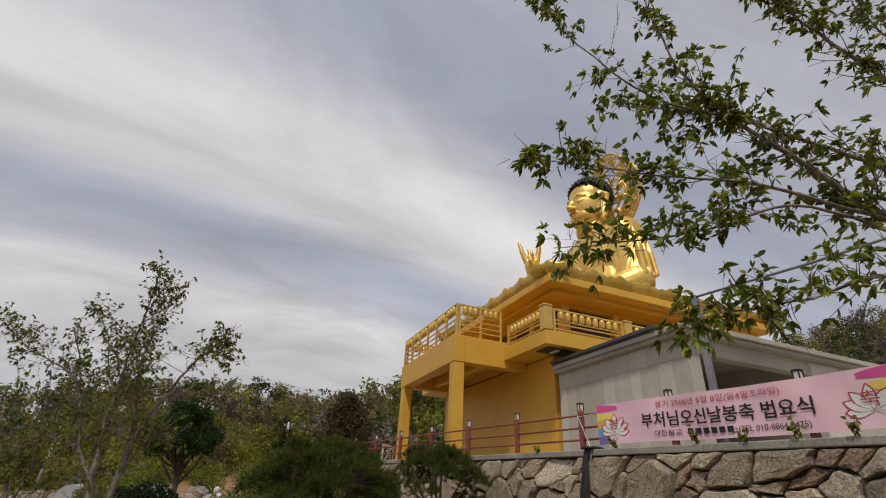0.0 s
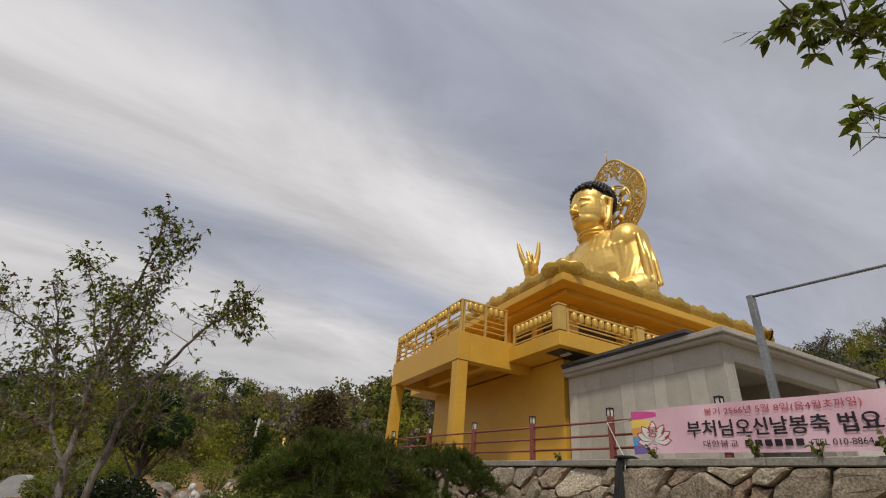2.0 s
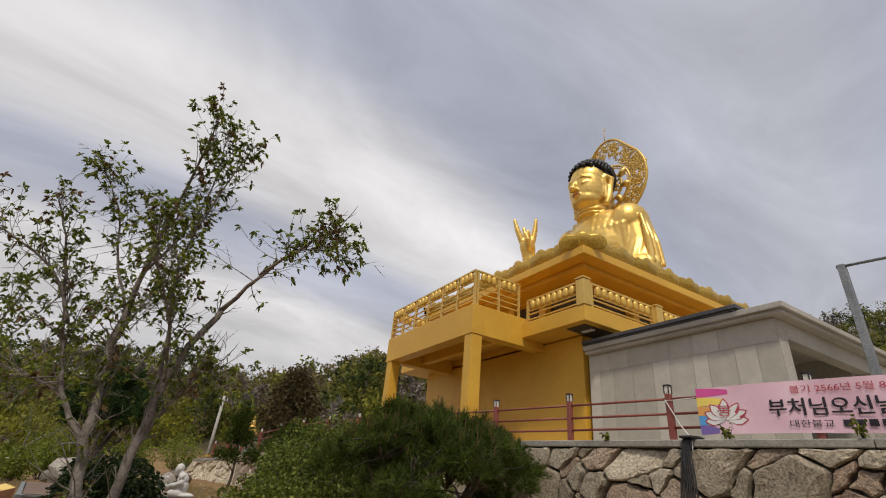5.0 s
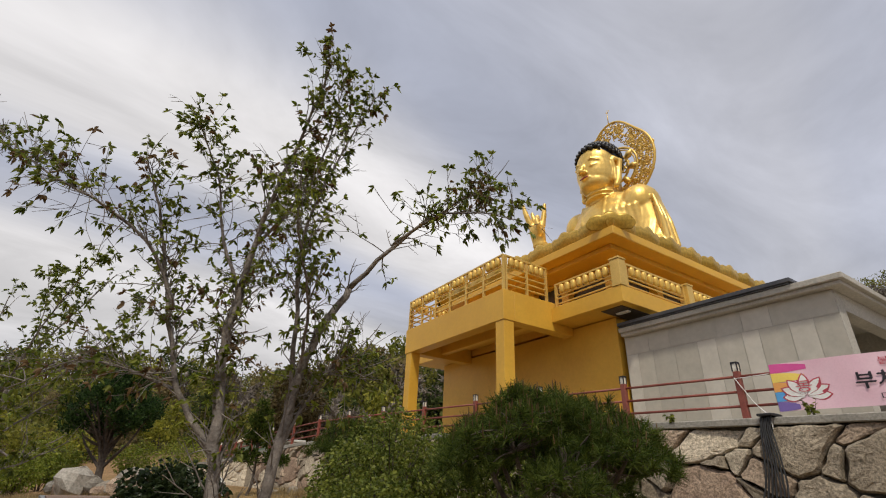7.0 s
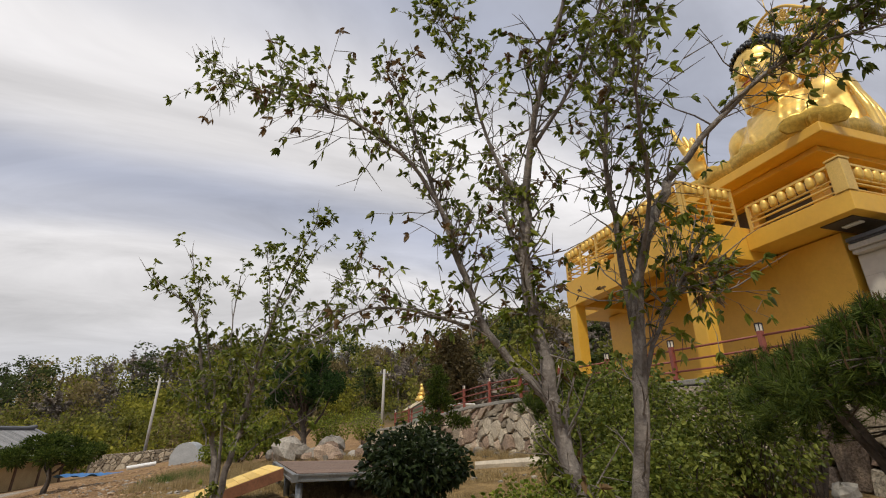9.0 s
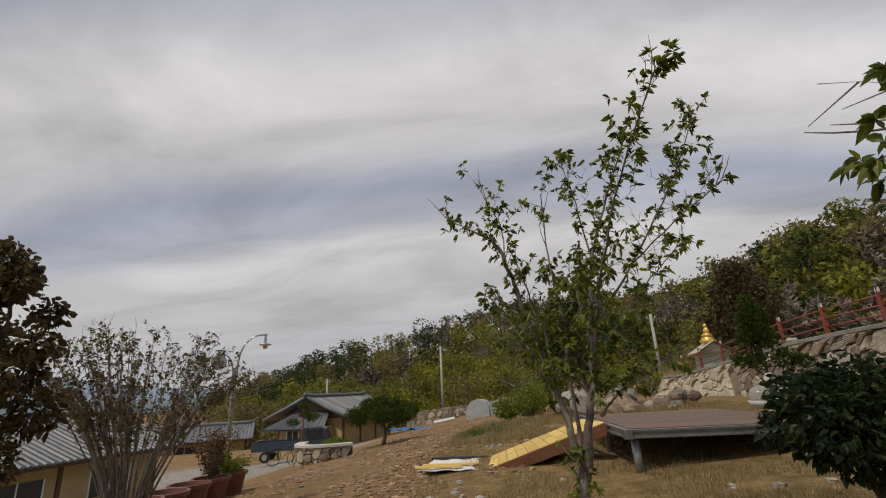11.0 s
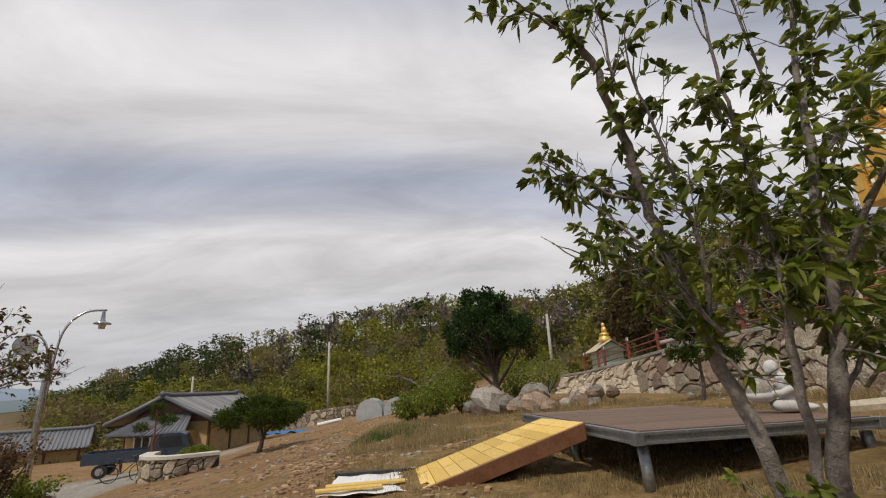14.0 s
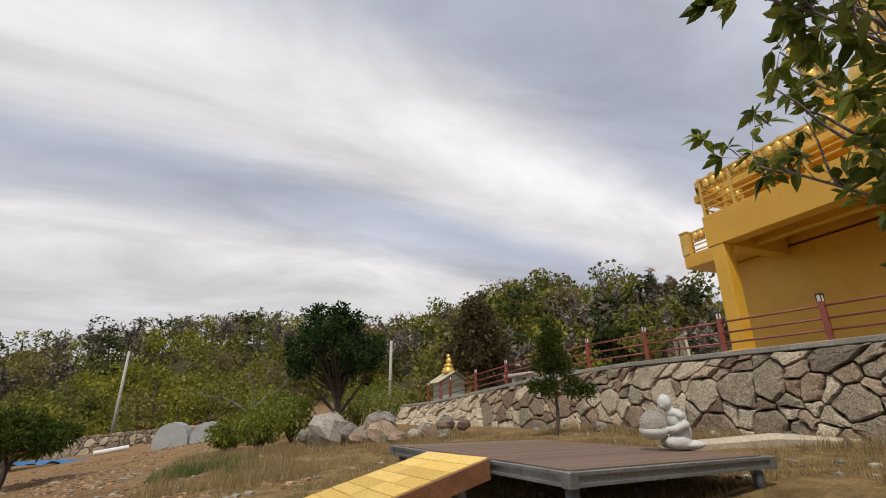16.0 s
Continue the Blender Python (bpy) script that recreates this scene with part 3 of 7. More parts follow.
balustrade((BX + 0.42, BY0 + 0.12), (11.3, BY0 + 0.12), 6.20, UH, 1, 0.08, 9)
balustrade((11.7, BY0 + 0.12), (14.3, BY0 + 0.12), 6.20, UH, 1, 0.08, 9)
balustrade((14.7, BY0 + 0.12), (17.2, BY0 + 0.12), 6.20, UH, 1, 0.08, 9)
for x, y in ((BX + 0.13, BY0 + 0.13), (11.5, BY0 + 0.13), (14.5, BY0 + 0.13), (BX + 0.13, BY1 - 0.13)):
    g = Geo()
    g.box(x - 0.15, x + 0.15, y - 0.15, y + 0.15, 6.204, 6.98)
    g.box(x - 0.17, x + 0.17, y - 0.17, y + 0.17, 6.984, 7.04)
    part("corner_post", g, YRAIL, hall, "stout gilt corner post", bevel=0.012)


# ---- seated statue on the roof: one mesh ----
def build_statue():
    g = Geo()
    X, Y = 15.3, CY

    def ell(x, y, z, rx, ry, rz):
        g.ball((X + x, Y + y, z), (rx, ry, rz), 28, 18)

    def limb(pts, rad):
        pts = [Vector((X + p[0], Y + p[1], p[2])) for p in pts]
        g.tube(pts, rad, 20)
        for p, r in zip(pts, rad):
            g.ball(p, r, 20, 12)
    ell(-1.3, 0, 8.9, 2.7, 3.8, 1.0)
    ell(0.35, 0, 10.6, 1.55, 2.1, 2.6)
    ell(0.30, 0, 12.3, 1.42, 2.15, 1.9)
    ell(0.40, 0, 13.45, 1.15, 1.95, 0.95)
    ell(0.40, 0, 13.95, 0.95, 1.45, 0.55)
    for s in (-1, 1):
        ell(0.5, s * 1.75, 13.35, 1.0, 0.85, 1.0)
    limb([(0.55, -1.75, 13.3), (0.55, -1.98, 12.0), (0.25, -2.05, 10.6)], [0.84, 0.80, 0.84])
    limb([(0.25, -2.2, 10.6), (-1.0, -1.9, 10.0), (-2.0, -0.8, 9.8)], [0.84, 0.60, 0.42])
    limb([(0.55, 1.85, 13.3), (0.5, 2.2, 12.0), (0.0, 2.3, 10.9)], [0.84, 0.84, 0.80])
    limb([(0.0, 2.3, 10.9), (-1.4, 2.3, 11.2), (-2.3, 2.25, 11.9)], [0.75, 0.52, 0.36])
    # raised hand: two fingers spread upright, two bent to the thumb
    limb([(-2.32, 2.25, 11.9), (-2.44, 2.25, 12.62)], [0.32, 0.40])
    limb([(-2.66, 2.42, 12.9), (-2.88, 2.52, 13.5), (-3.02, 2.60, 14.1)], [0.17, 0.14, 0.09])
    limb([(-2.22, 2.12, 12.95), (-2.12, 2.04, 13.6), (-2.10, 1.98, 14.2)], [0.17, 0.14, 0.09])
    limb([(-2.46, 2.22, 12.95), (-2.62, 2.02, 13.30), (-2.78, 1.90, 13.08)], [0.16, 0.13, 0.11])
    limb([(-2.30, 2.45, 12.95), (-2.34, 2.55, 13.5), (-2.38, 2.62, 13.85)], [0.15, 0.13, 0.09])
    limb([(-2.55, 1.95, 12.4), (-2.78, 1.84, 12.75), (-2.84, 1.88, 13.02)], [0.17, 0.14, 0.11])
    # robe folds, half sunk in the body
    for k in range(6):
        a = -0.50 - 0.27 * k
        limb([(-0.35 + 0.10 * k, a, 14.05 - 0.07 * k), (-0.86 + 0.10 * k, a - 0.10, 12.9), (-0.92 + 0.16 * k, a - 0.08, 11.6), (-0.85 + 0.16 * k, a + 0.1, 10.2)], [0.16, 0.17, 0.17, 0.15])
    limb([(-0.3, 0.95, 14.0), (-0.95, 0.6, 12.8), (-1.1, -0.1, 11.4), (-1.0, -0.5, 10.6)], [0.14, 0.15, 0.14, 0.12])
    for k in range(3):
        limb([(0.1 + 0.45 * k, -2.62 + 0.1 * k, 13.3), (0.0 + 0.4 * k, -2.92 + 0.06 * k, 12.0), (0.1 + 0.35 * k, -2.95, 10.8)], [0.08, 0.12, 0.12])
    # neck and head
    ell(0.0, 0, 14.4, 0.72, 0.78, 0.8)
    for z in (14.15, 14.36):
        ell(0.0, 0, z, 0.84, 0.88, 0.15)
    ell(-0.22, 0, 15.70, 1.02, 0.98, 1.36)
    ell(-0.34, 0, 15.0, 0.84, 0.82, 0.62)
    ell(-0.02, 0, 16.35, 1.10, 1.04, 1.0)
    limb([(-1.16, 0, 15.98), (-1.32, 0, 15.68), (-1.42, 0, 15.42)], [0.08, 0.11, 0.17])
    for s in (-1, 1):
        ell(-1.34, s * 0.14, 15.36, 0.10, 0.10, 0.09)
        limb([(-1.16, s * 0.14, 16.0), (-1.14, s * 0.42, 16.14), (-0.92, s * 0.72, 16.0)], [0.05, 0.07, 0.05])
        limb([(-1.15, s * 0.18, 15.74), (-1.12, s * 0.40, 15.70), (-0.94, s * 0.66, 15.78)], [0.04, 0.10, 0.04])
        limb([(-1.24, s * 0.02, 15.06), (-1.20, s * 0.16, 15.08), (-1.12, s * 0.26, 15.13)], [0.09, 0.07, 0.05])
        limb([(-0.08, s * 1.02, 16.25), (0.18, s * 1.14, 16.1), (0.10, s * 1.12, 15.5), (0.0, s * 1.06, 14.9), (-0.12, s * 1.0, 14.62)], [0.13, 0.17, 0.13, 0.17, 0.15])
        limb([(-0.20, s * 1.0, 16.1), (-0.14, s * 1.04, 15.6), (-0.16, s * 0.99, 14.95)], [0.10, 0.08, 0.12])
    me = g.mesh("statue_body", GOLD)
    tmp = new("statue_body", me)
    md = tmp.modifiers.new("fuse", "REMESH")
    md.mode, md.voxel_size, md.use_smooth_shade = "VOXEL", 0.048, True
    sm = tmp.modifiers.new("soft", "SMOOTH")
    sm.factor, sm.iterations = 0.5, 2
    dg = bpy.context.evaluated_depsgraph_get()
    body = bpy.data.meshes.new_from_object(tmp.evaluated_get(dg))
    bpy.data.objects.remove(tmp)
    bm = bmesh.new()
    bm.from_mesh(body)
    # hair, lips and the pierced halo join the same mesh
    h = Geo()
    rng = random.Random(5)
    hx, hz = X + 0.06, 16.52
    h.ball((hx + 0.1, Y, hz + 0.12), (1.12, 1.10, 0.98), 28, 16, 1)
    h.ball((hx + 0.2, Y, hz + 0.78), (0.6, 0.6, 0.5), 18, 10, 1)
    for k in range(420):
        zz = 1 - 2 * (k + 0.5) / 420
        ph = k * 2.39996
        rr = math.sqrt(1 - zz * zz)
        dx, dy, dz = rr * math.cos(ph), rr * math.sin(ph), zz
        lim = 0.0 + 0.36 * max(0, -dx) - 0.75 * max(0, dx)
        if dz > lim:
            h.ball((hx + 1.18 * dx, Y + 1.14 * dy, hz + 1.08 * dz), 0.115, 7, 5, 1)
    for k in range(40):
        ph, zz = k * 2.39996, (k + 0.5) / 40
        rr = math.sqrt(1 - zz * zz)
        h.ball((hx + 0.2 + 0.62 * rr * math.cos(ph), Y + 0.62 * rr * math.sin(ph), hz + 0.78 + 0.5 * zz), 0.11, 7, 5, 1)
    h.tube([(X - 1.22, Y - 0.26, 15.12), (X - 1.31, Y, 15.06), (X - 1.22, Y + 0.26, 15.12)], [0.03, 0.055, 0.03], 8, mi=2)
    # halo: leaf-shaped outline, rings, spokes and a tangle of scrollwork
    HX, HZ = 16.75, 16.75

    def outline(w, k=1.0):
        c, s = math.cos(w), math.sin(w)
        r = 2.36 + 0.80 * max(0, s) ** 10
        return Vector((HX, Y + r * c * k, HZ + r * s * k))
    N = 72
    ring = [outline(2 * math.pi * i / N) for i in range(N + 1)]
    h.tube(ring, 0.07, 6, False, 3)
    for rad, t in ((1.36, 0.07), (1.22, 0.04), (0.82, 0.07)):
        h.tube([(HX, Y + rad * math.cos(2 * math.pi * i / 40), HZ - 0.1 + rad * math.sin(2 * math.pi * i / 40)) for i in range(41)], t, 6, False, 3)
    for i in range(8):
        w = 2 * math.pi * i / 8 + 0.2
        a = Vector((HX, Y + 0.8 * math.cos(w), HZ - 0.1 + 0.8 * math.sin(w)))
        b = Vector((HX, Y + 1.36 * math.cos(w), HZ - 0.1 + 1.36 * math.sin(w)))
        h.tube([a, (a + b) / 2, b], [0.10, 0.20, 0.10], 8, True, 0)
    for k in range(640):
        w = rng.uniform(0, 2 * math.pi)
        q = rng.uniform(0.62, 0.97)
        c = outline(w, q)
        a0, rad = rng.uniform(0, 6.28), rng.uniform(0.10, 0.24)
        pts = []
        for i in range(7):
            aa = a0 + i * 0.75
            rr = rad * (1 - i / 9)
            pts.append((HX + rng.uniform(-0.03, 0.03), c.y + rr * math.cos(aa), c.z + rr * math.sin(aa)))
        h.tube(pts, 0.034, 4, False, 3)
    for k in range(46):
        w, q = rng.uniform(0, 6.28), rng.uniform(0.1, 0.75)
        a0 = rng.uniform(0, 6.28)
        h.tube([(HX, Y + q * math.cos(w) + 0.16 * math.cos(a0 + i * 0.9), HZ - 0.1 + q * math.sin(w) + 0.16 * math.sin(a0 + i * 0.9)) for i in range(6)], 0.05, 4, False, 0)
    tip = outline(math.pi / 2)
    h.tube([tip, tip + Vector((0, 0.02, 0.55)), tip + Vector((0, 0, 1.05))], [0.035, 0.022, 0.012], 5, True, 3)
    for s in (-1, 1):
        h.tube([tip + Vector((0, 0, 0.8)), tip + Vector((0, s * 0.13, 1.0))], 0.014, 4, True, 3)
    h.box(16.2, 16.75, Y - 0.25, Y + 0.25, 13.6, 16.2, 0)
    extra = h.mesh("x", [GOLD, HAIR, LIPS, GOLDBAR])
    for p in extra.polygons:
        p.use_smooth = True
    bm.from_mesh(extra)
    body = bpy.data.meshes.new("seated_statue")
    for q in (GOLD, HAIR, LIPS, GOLDBAR):
        body.materials.append(q)
    bm.to_mesh(body)
    bm.free()
    body.polygons.foreach_set("use_smooth", [True] * len(body.polygons))
    body.name = "seated_statue"
    ob = tagged(new("seated_statue", body), "huge gilded seated statue with black curled hair and pierced halo", "statue")
    return ob


build_statue()

# ---- concrete building beside the hall ----
conc = thing("concrete_building", 15.0, 10.2, 2.44, "raw grey concrete building with a flat roof and open bay", "building")
QX0, QX1, QY0, QY1 = 9.14, 24.0, 7.66, 12.60
wallg = Geo()
wallg.box(QX0, QX0 + 0.28, QY0, QY1, 2.2, 5.08)
wallg.box(QX0 + 0.284, QX1, QY1 - 0.28, QY1, 2.2, 5.08)
wallg.box(QX0 + 0.284, 9.50, QY0, QY0 + 0.28, 2.2, 5.08)
wallg.box(9.504, 13.4, QY0, QY0 + 0.28, 4.70, 5.08)
wallg.box(13.404, QX1, QY0, QY0 + 0.28, 2.2, 5.08)
wallg.box(13.12, 13.40, QY0 + 0.284, QY1 - 0.284, 2.2, 5.08)
wallg.box(QX1 - 0.28, QX1 - 0.002, QY0 + 0.284, QY1 - 0.284, 2.2, 5.08)
part("wall", wallg, CONCRETE, conc, "board-marked grey concrete wall")
rg = Geo()
rg.box(QX0 - 0.18, QX1 + 0.2, QY0 - 0.22, QY1 - 0.02, 5.084, 5.17)
rg.box(QX0 - 0.26, QX1 + 0.3, QY0 - 0.30, QY1 - 0.02, 5.174, 5.30)
part("roof", rg, CONCRETE, conc, "thin concrete roof slab with an overhang", bevel=0.012)
fl = Geo()
fl.box(QX0 - 0.33, QX0 + 0.5, QY0 + 0.55, QY1 - 0.05, 5.34, 5.43)
fl.box(QX0 - 0.29, QX0 + 0.4, QY0 + 0.6, QY1 - 0.06, 5.304, 5.336)
part("flashing", fl, DARKMETAL, conc, "dark metal eaves flashing", bevel=0.008)
rngp = random.Random(3)
zb = (2.25, 4.58, 5.06)
for r in range(2):
    y = QY0 + 0.012
    while y < QY1 - 0.1:
        wdt = rngp.choice((0.36, 0.45, 0.6, 0.6)) if r == 0 else rngp.choice((0.6, 0.9, 1.2))
        y2 = min(QY1 - 0.012, y + wdt)
        g = Geo()
        g.box(QX0 - 0.007 - rngp.uniform(0, 0.003), QX0 - 0.001, y + 0.006, y2 - 0.006, zb[r] + 0.006, zb[r + 1] - 0.006)
        part("panel", g, CONC_PANEL, conc)
        y = y2
x = 13.45
while x < QX1 - 0.3:
    x2 = min(QX1 - 0.02, x + 1.2)
    for z0, z1 in ((2.25, 4.1), (4.1, 5.06)):
        g = Geo()
        g.box(x + 0.004, x2 - 0.004, QY0 - 0.014, QY0 - 0.002, z0 + 0.004, z1 - 0.004)
        part("panel", g, CONC_PANEL, conc)
    x = x2


# ---- rubble wall ----
def clip(poly, nx, ny, d):
    out = []
    for i in range(len(poly)):
        a, b = poly[i], poly[(i + 1) % len(poly)]
        fa, fb = a[0] * nx + a[1] * ny - d, b[0] * nx + b[1] * ny - d
        if fa <= 0:
            out.append(a)
        if fa * fb < 0:
            t = fa / (fa - fb)
            out.append((a[0] + (b[0] - a[0]) * t, a[1] + (b[1] - a[1]) * t))
    return out


def warp(p, v0, v1):
    """Bends the lattice of joints a little, so that no stone is regular."""
    d = noise.noise_vector(Vector((p[0] * 1.5, p[1] * 1.5, 3.7)))
    edge = min(1.0, 4 * (p[1] - v0) / (v1 - v0), 4 * (v1 - p[1]) / (v1 - v0))
    return (p[0] + 0.20 * d.x + 0.22 * edge * (p[1] - v0), p[1] + 0.22 * d.y * max(0.0, edge))


def cells(u0, u1, v0, v1, size, rng, power=0.5):
    """A packing of rubble: uneven cells of a jittered lattice, in wall coordinates."""
    seeds = []
    tries = 0
    while tries < 9000:
        tries += 1
        p = (rng.uniform(u0, u1), rng.uniform(v0, v1))
        big = size * (0.24 + 0.80 * rng.random() ** 1.3) * (1.18 - 0.42 * (p[1] - v0) / (v1 - v0))
        if all(math.hypot((p[0] - q[0]) * 0.85, p[1] - q[1]) > (big + q[2]) * power for q in seeds):
            seeds.append((*p, big))
    res = []
    for i, p in enumerate(seeds):
        poly = [(max(u0, p[0] - 1.5), v0), (min(u1, p[0] + 1.5), v0), (min(u1, p[0] + 1.5), v1), (max(u0, p[0] - 1.5), v1)]
        for j, q in enumerate(seeds):
            if i == j or abs(q[0] - p[0]) > 3:
                continue
            nx, ny = q[0] - p[0], q[1] - p[1]
            # bigger seeds push the joint away from themselves
            d = (q[0] ** 2 + q[1] ** 2 - p[0] ** 2 - p[1] ** 2 + p[2] ** 2 * 0.5 - q[2] ** 2 * 0.5) / 2
            poly = clip(poly, nx, ny, d)
            if len(poly) < 3:
                break
        if len(poly) >= 3:
            res.append((p, [warp(a, v0, v1) for a in poly]))
    return res


def stone_geo(poly, place, rng, gap=0.015, proud=0.12):
    """A rough quarried stone on the polygon: broken outline, shoulder, uneven faceted face."""
    cx, cy = sum(p[0] for p in poly) / len(poly), sum(p[1] for p in poly) / len(poly)
    pts = []
    n = len(poly)
    for i in range(n):
        a, b = poly[i], poly[(i + 1) % n]
        L = math.hypot(b[0] - a[0], b[1] - a[1])
        if L < 0.03:
            continue
        ca = rng.uniform(0.06, 0.16)
        pts.append((a[0] + (b[0] - a[0]) * ca, a[1] + (b[1] - a[1]) * ca))
        k = int(L / 0.22)
        for j in range(k):
            f = ca + (1 - 2 * ca) * (j + 1) / (k + 1)
            w = rng.uniform(-0.030, 0.008)
            pts.append((a[0] + (b[0] - a[0]) * f - w * (b[1] - a[1]) / L * -1, a[1] + (b[1] - a[1]) * f - w * (b[0] - a[0]) / L))
        pts.append((a[0] + (b[0] - a[0]) * (1 - ca), a[1] + (b[1] - a[1]) * (1 - ca)))
    if len(pts) < 3:
        return None
    g = Geo()
    pr = proud * rng.uniform(0.45, 1.5)
    tilt_u, tilt_v = rng.uniform(-.40, .40), rng.uniform(-.30, .42)
    k = len(pts)
    vs = []
    for sc, dep, wob in ((1, -0.12, 0.0), (1, pr * 0.35, 0.016), (0.90, pr * 0.92, 0.018), (0.55, pr * 1.0, 0.010)):
        for p in pts:
            dx, dy = p[0] - cx, p[1] - cy
            L = math.hypot(dx, dy)
            f = max(0.3, (L - gap) / L) * sc
            d = dep if dep < 0 else dep + (tilt_u * dx + tilt_v * dy) * sc * 0.35 + rng.uniform(-1, 1) * wob
            vs.append(place(cx + dx * f, cy + dy * f, max(d, -0.12)))
    fs = []
    for r in range(3):
        for i in range(k):
            j = (i + 1) % k
            fs.append((r * k + i, r * k + j, (r + 1) * k + j, (r + 1) * k + i))
    fs.append(tuple(3 * k + i for i in range(k)))
    g.add(vs, fs)
    return g


rwall = thing("retaining_wall", wall_x(14), 14, 0.5, "dry rubble retaining wall of large grey-brown stones", "stone wall", kind="structure")
back = Geo()
for a, b in ((-14, 6), (6, 18), (18, 27), (27, 37)):
    for u, zoff in ((a, 0),):
        xa, xb = wall_x(a), wall_x(b)
        back.add([(xa - 0.42, a, -0.5), (xb - 0.42, b, -0.5), (xb - 0.0, b, wall_top(b) - 0.06), (xa - 0.0, a, wall_top(a) - 0.06), (xa + 0.3, a, -0.5), (xb + 0.3, b, -0.5), (xb + 0.3, b, wall_top(b) - 0.06), (xa + 0.3, a, wall_top(a) - 0.06)],
                 [(0, 1, 2, 3), (3, 2, 6, 7), (4, 7, 6, 5), (1, 5, 6, 2), (0, 3, 7, 4)])
part("core", back, MORTAR, rwall, "dark earth-filled joints")
ys = [-14, -6, 0, 6, 12, 18, 22, 25, 28, 31, 34, 37]
for a, b in zip(ys[:-1], ys[1:]):
    cap = Geo()
    t0, t1 = wall_top(a), wall_top(b)
    xa, xb = wall_x(a), wall_x(b)
    cap.add([(xa - 0.16, a, t0 - 0.10), (xb - 0.16, b - .01, t1 - 0.10), (xb - 0.16, b - .01, t1 + 0.02), (xa - 0.16, a, t0 + 0.02), (xa + 0.26, a, t0 - 0.10), (xb + 0.26, b - .01, t1 - 0.10), (xb + 0.26, b - .01, t1 + 0.02), (xa + 0.26, a, t0 + 0.02)],
            [(0, 1, 2, 3), (3, 2, 6, 7), (4, 7, 6, 5), (1, 5, 6, 2), (0, 3, 7, 4), (0, 4, 5, 1)])
    part("coping", cap, COPING, rwall, "weathered concrete coping", bevel=0.015)


def build_stones():
    rng = random.Random(11)
    count = 0
    rest = Geo()
    for u0, u1 in ((-6, 3), (3, 12), (12, 20.5), (20.5, 29), (29, 37)):
        for seed, poly in cells(u0, u1, 0.0, 2.26, 1.2 if u1 <= 12 else 1.0, rng):
            def place(uu, vv, d, u1=u1):
                top = wall_top(uu) - 0.10
                zz = 0.12 + (top - 0.12) * vv / 2.26
                bat = 0.42 * (1 - vv / 2.26)
                x0 = wall_x(uu)
                return (x0 - 0.03 - bat - d, uu, zz)
            g = stone_geo(poly, place, rng)
            if g is None:
                continue
            if 3 <= seed[0] <= 29 and count < 300:
                count += 1
                part("stone", g, rng.choice((STONE, STONE, STONE_BROWN)), rwall)
            else:
                rest.add(g.v, g.f)
    r = part("far_stones", rest, STONE, rwall)
    tagged(r, kind="stuff")


build_stones()


# ---- railing on the wall ----
railing = thing("railing", wall_x(14) + 0.05, 14, 2.44, "red-brown painted steel railing with lamp-topped posts along the stone wall", "railing")
RSTEP = 2.14
rail_ys = [8.75 + RSTEP * k for k in range(-7, 13)]


def rail_pt(y, z):
    return Vector((wall_x(y) + 0.06, y, wall_top(y) + z))


for y in rail_ys:
    b = rail_pt(y, 0)
    g = Geo()
    g.box(b.x - 0.05, b.x + 0.05, y - 0.05, y + 0.05, b.z, b.z + 0.83)
    g.box(b.x - 0.08, b.x + 0.08, y - 0.08, y + 0.08, b.z + 0.015, b.z + 0.035)
    post = part("post", g, REDPAINT, railing, bevel=0.006)
    g = Geo()
    g.box(b.x - 0.042, b.x + 0.042, y - 0.042, y + 0.042, b.z + 0.832, b.z + 0.97)
    part("lamp", g, LAMPGLASS, post, "small opal post lamp", bevel=0.006)
    g = Geo()
    g.box(b.x - 0.055, b.x + 0.055, y - 0.055, y + 0.055, b.z + 0.972, b.z + 0.995)
    for sx in (-1, 1):
        for sy in (-1, 1):
            g.box(b.x + sx * 0.046 - 0.008, b.x + sx * 0.046 + 0.008, y + sy * 0.046 - 0.008, y + sy * 0.046 + 0.008, b.z + 0.832, b.z + 0.972)
    part("lamp_cap", g, INK, post, "black lamp cap")
for a, b in zip(rail_ys[:-1], rail_ys[1:]):
    for z in (0.24, 0.48, 0.74):
        g = Geo()
        g.tube([rail_pt(a + 0.05, z), rail_pt(b - 0.05, z)], 0.024, 8)
        part("rail", g, REDPAINT, railing, smooth=True)

# ---- banner ----
BY, BL = 8.22, 4.95
ban = thing("banner", wall_x(5) - 0.02, 5.0, 2.5, "pink vinyl festival banner with Korean lettering tied along the railing", "banner")


def ban_pt(s, h, off=0.0):
    """A point s metres along the banner from its rainbow end and h metres up, off metres before it."""
    y = BY - s
    sag = 0.018 * math.sin(s * 2.3) * (1 - h / 0.76) + 0.012 * math.sin(s * 5.1 + h * 4)
    return Vector((wall_x(y) - 0.015 - sag - off, y, 2.545 + h + 0.012 * math.sin(s * 1.5)))


def ban_sheet(s0, s1, h0, h1, off, ns=40, nh=4):
    g = Geo()
    vs = [ban_pt(s0 + (s1 - s0) * i / ns, h0 + (h1 - h0) * j / nh, off) for j in range(nh + 1) for i in range(ns + 1)]
    g.add(vs, [(j * (ns + 1) + i, j * (ns + 1) + i + 1, (j + 1) * (ns + 1) + i + 1, (j + 1) * (ns + 1) + i) for j in range(nh) for i in range(ns)])
    return g


part("cloth", ban_sheet(0, BL, 0, 0.76, 0), PINK, ban, "pale pink vinyl sheet", smooth=True)


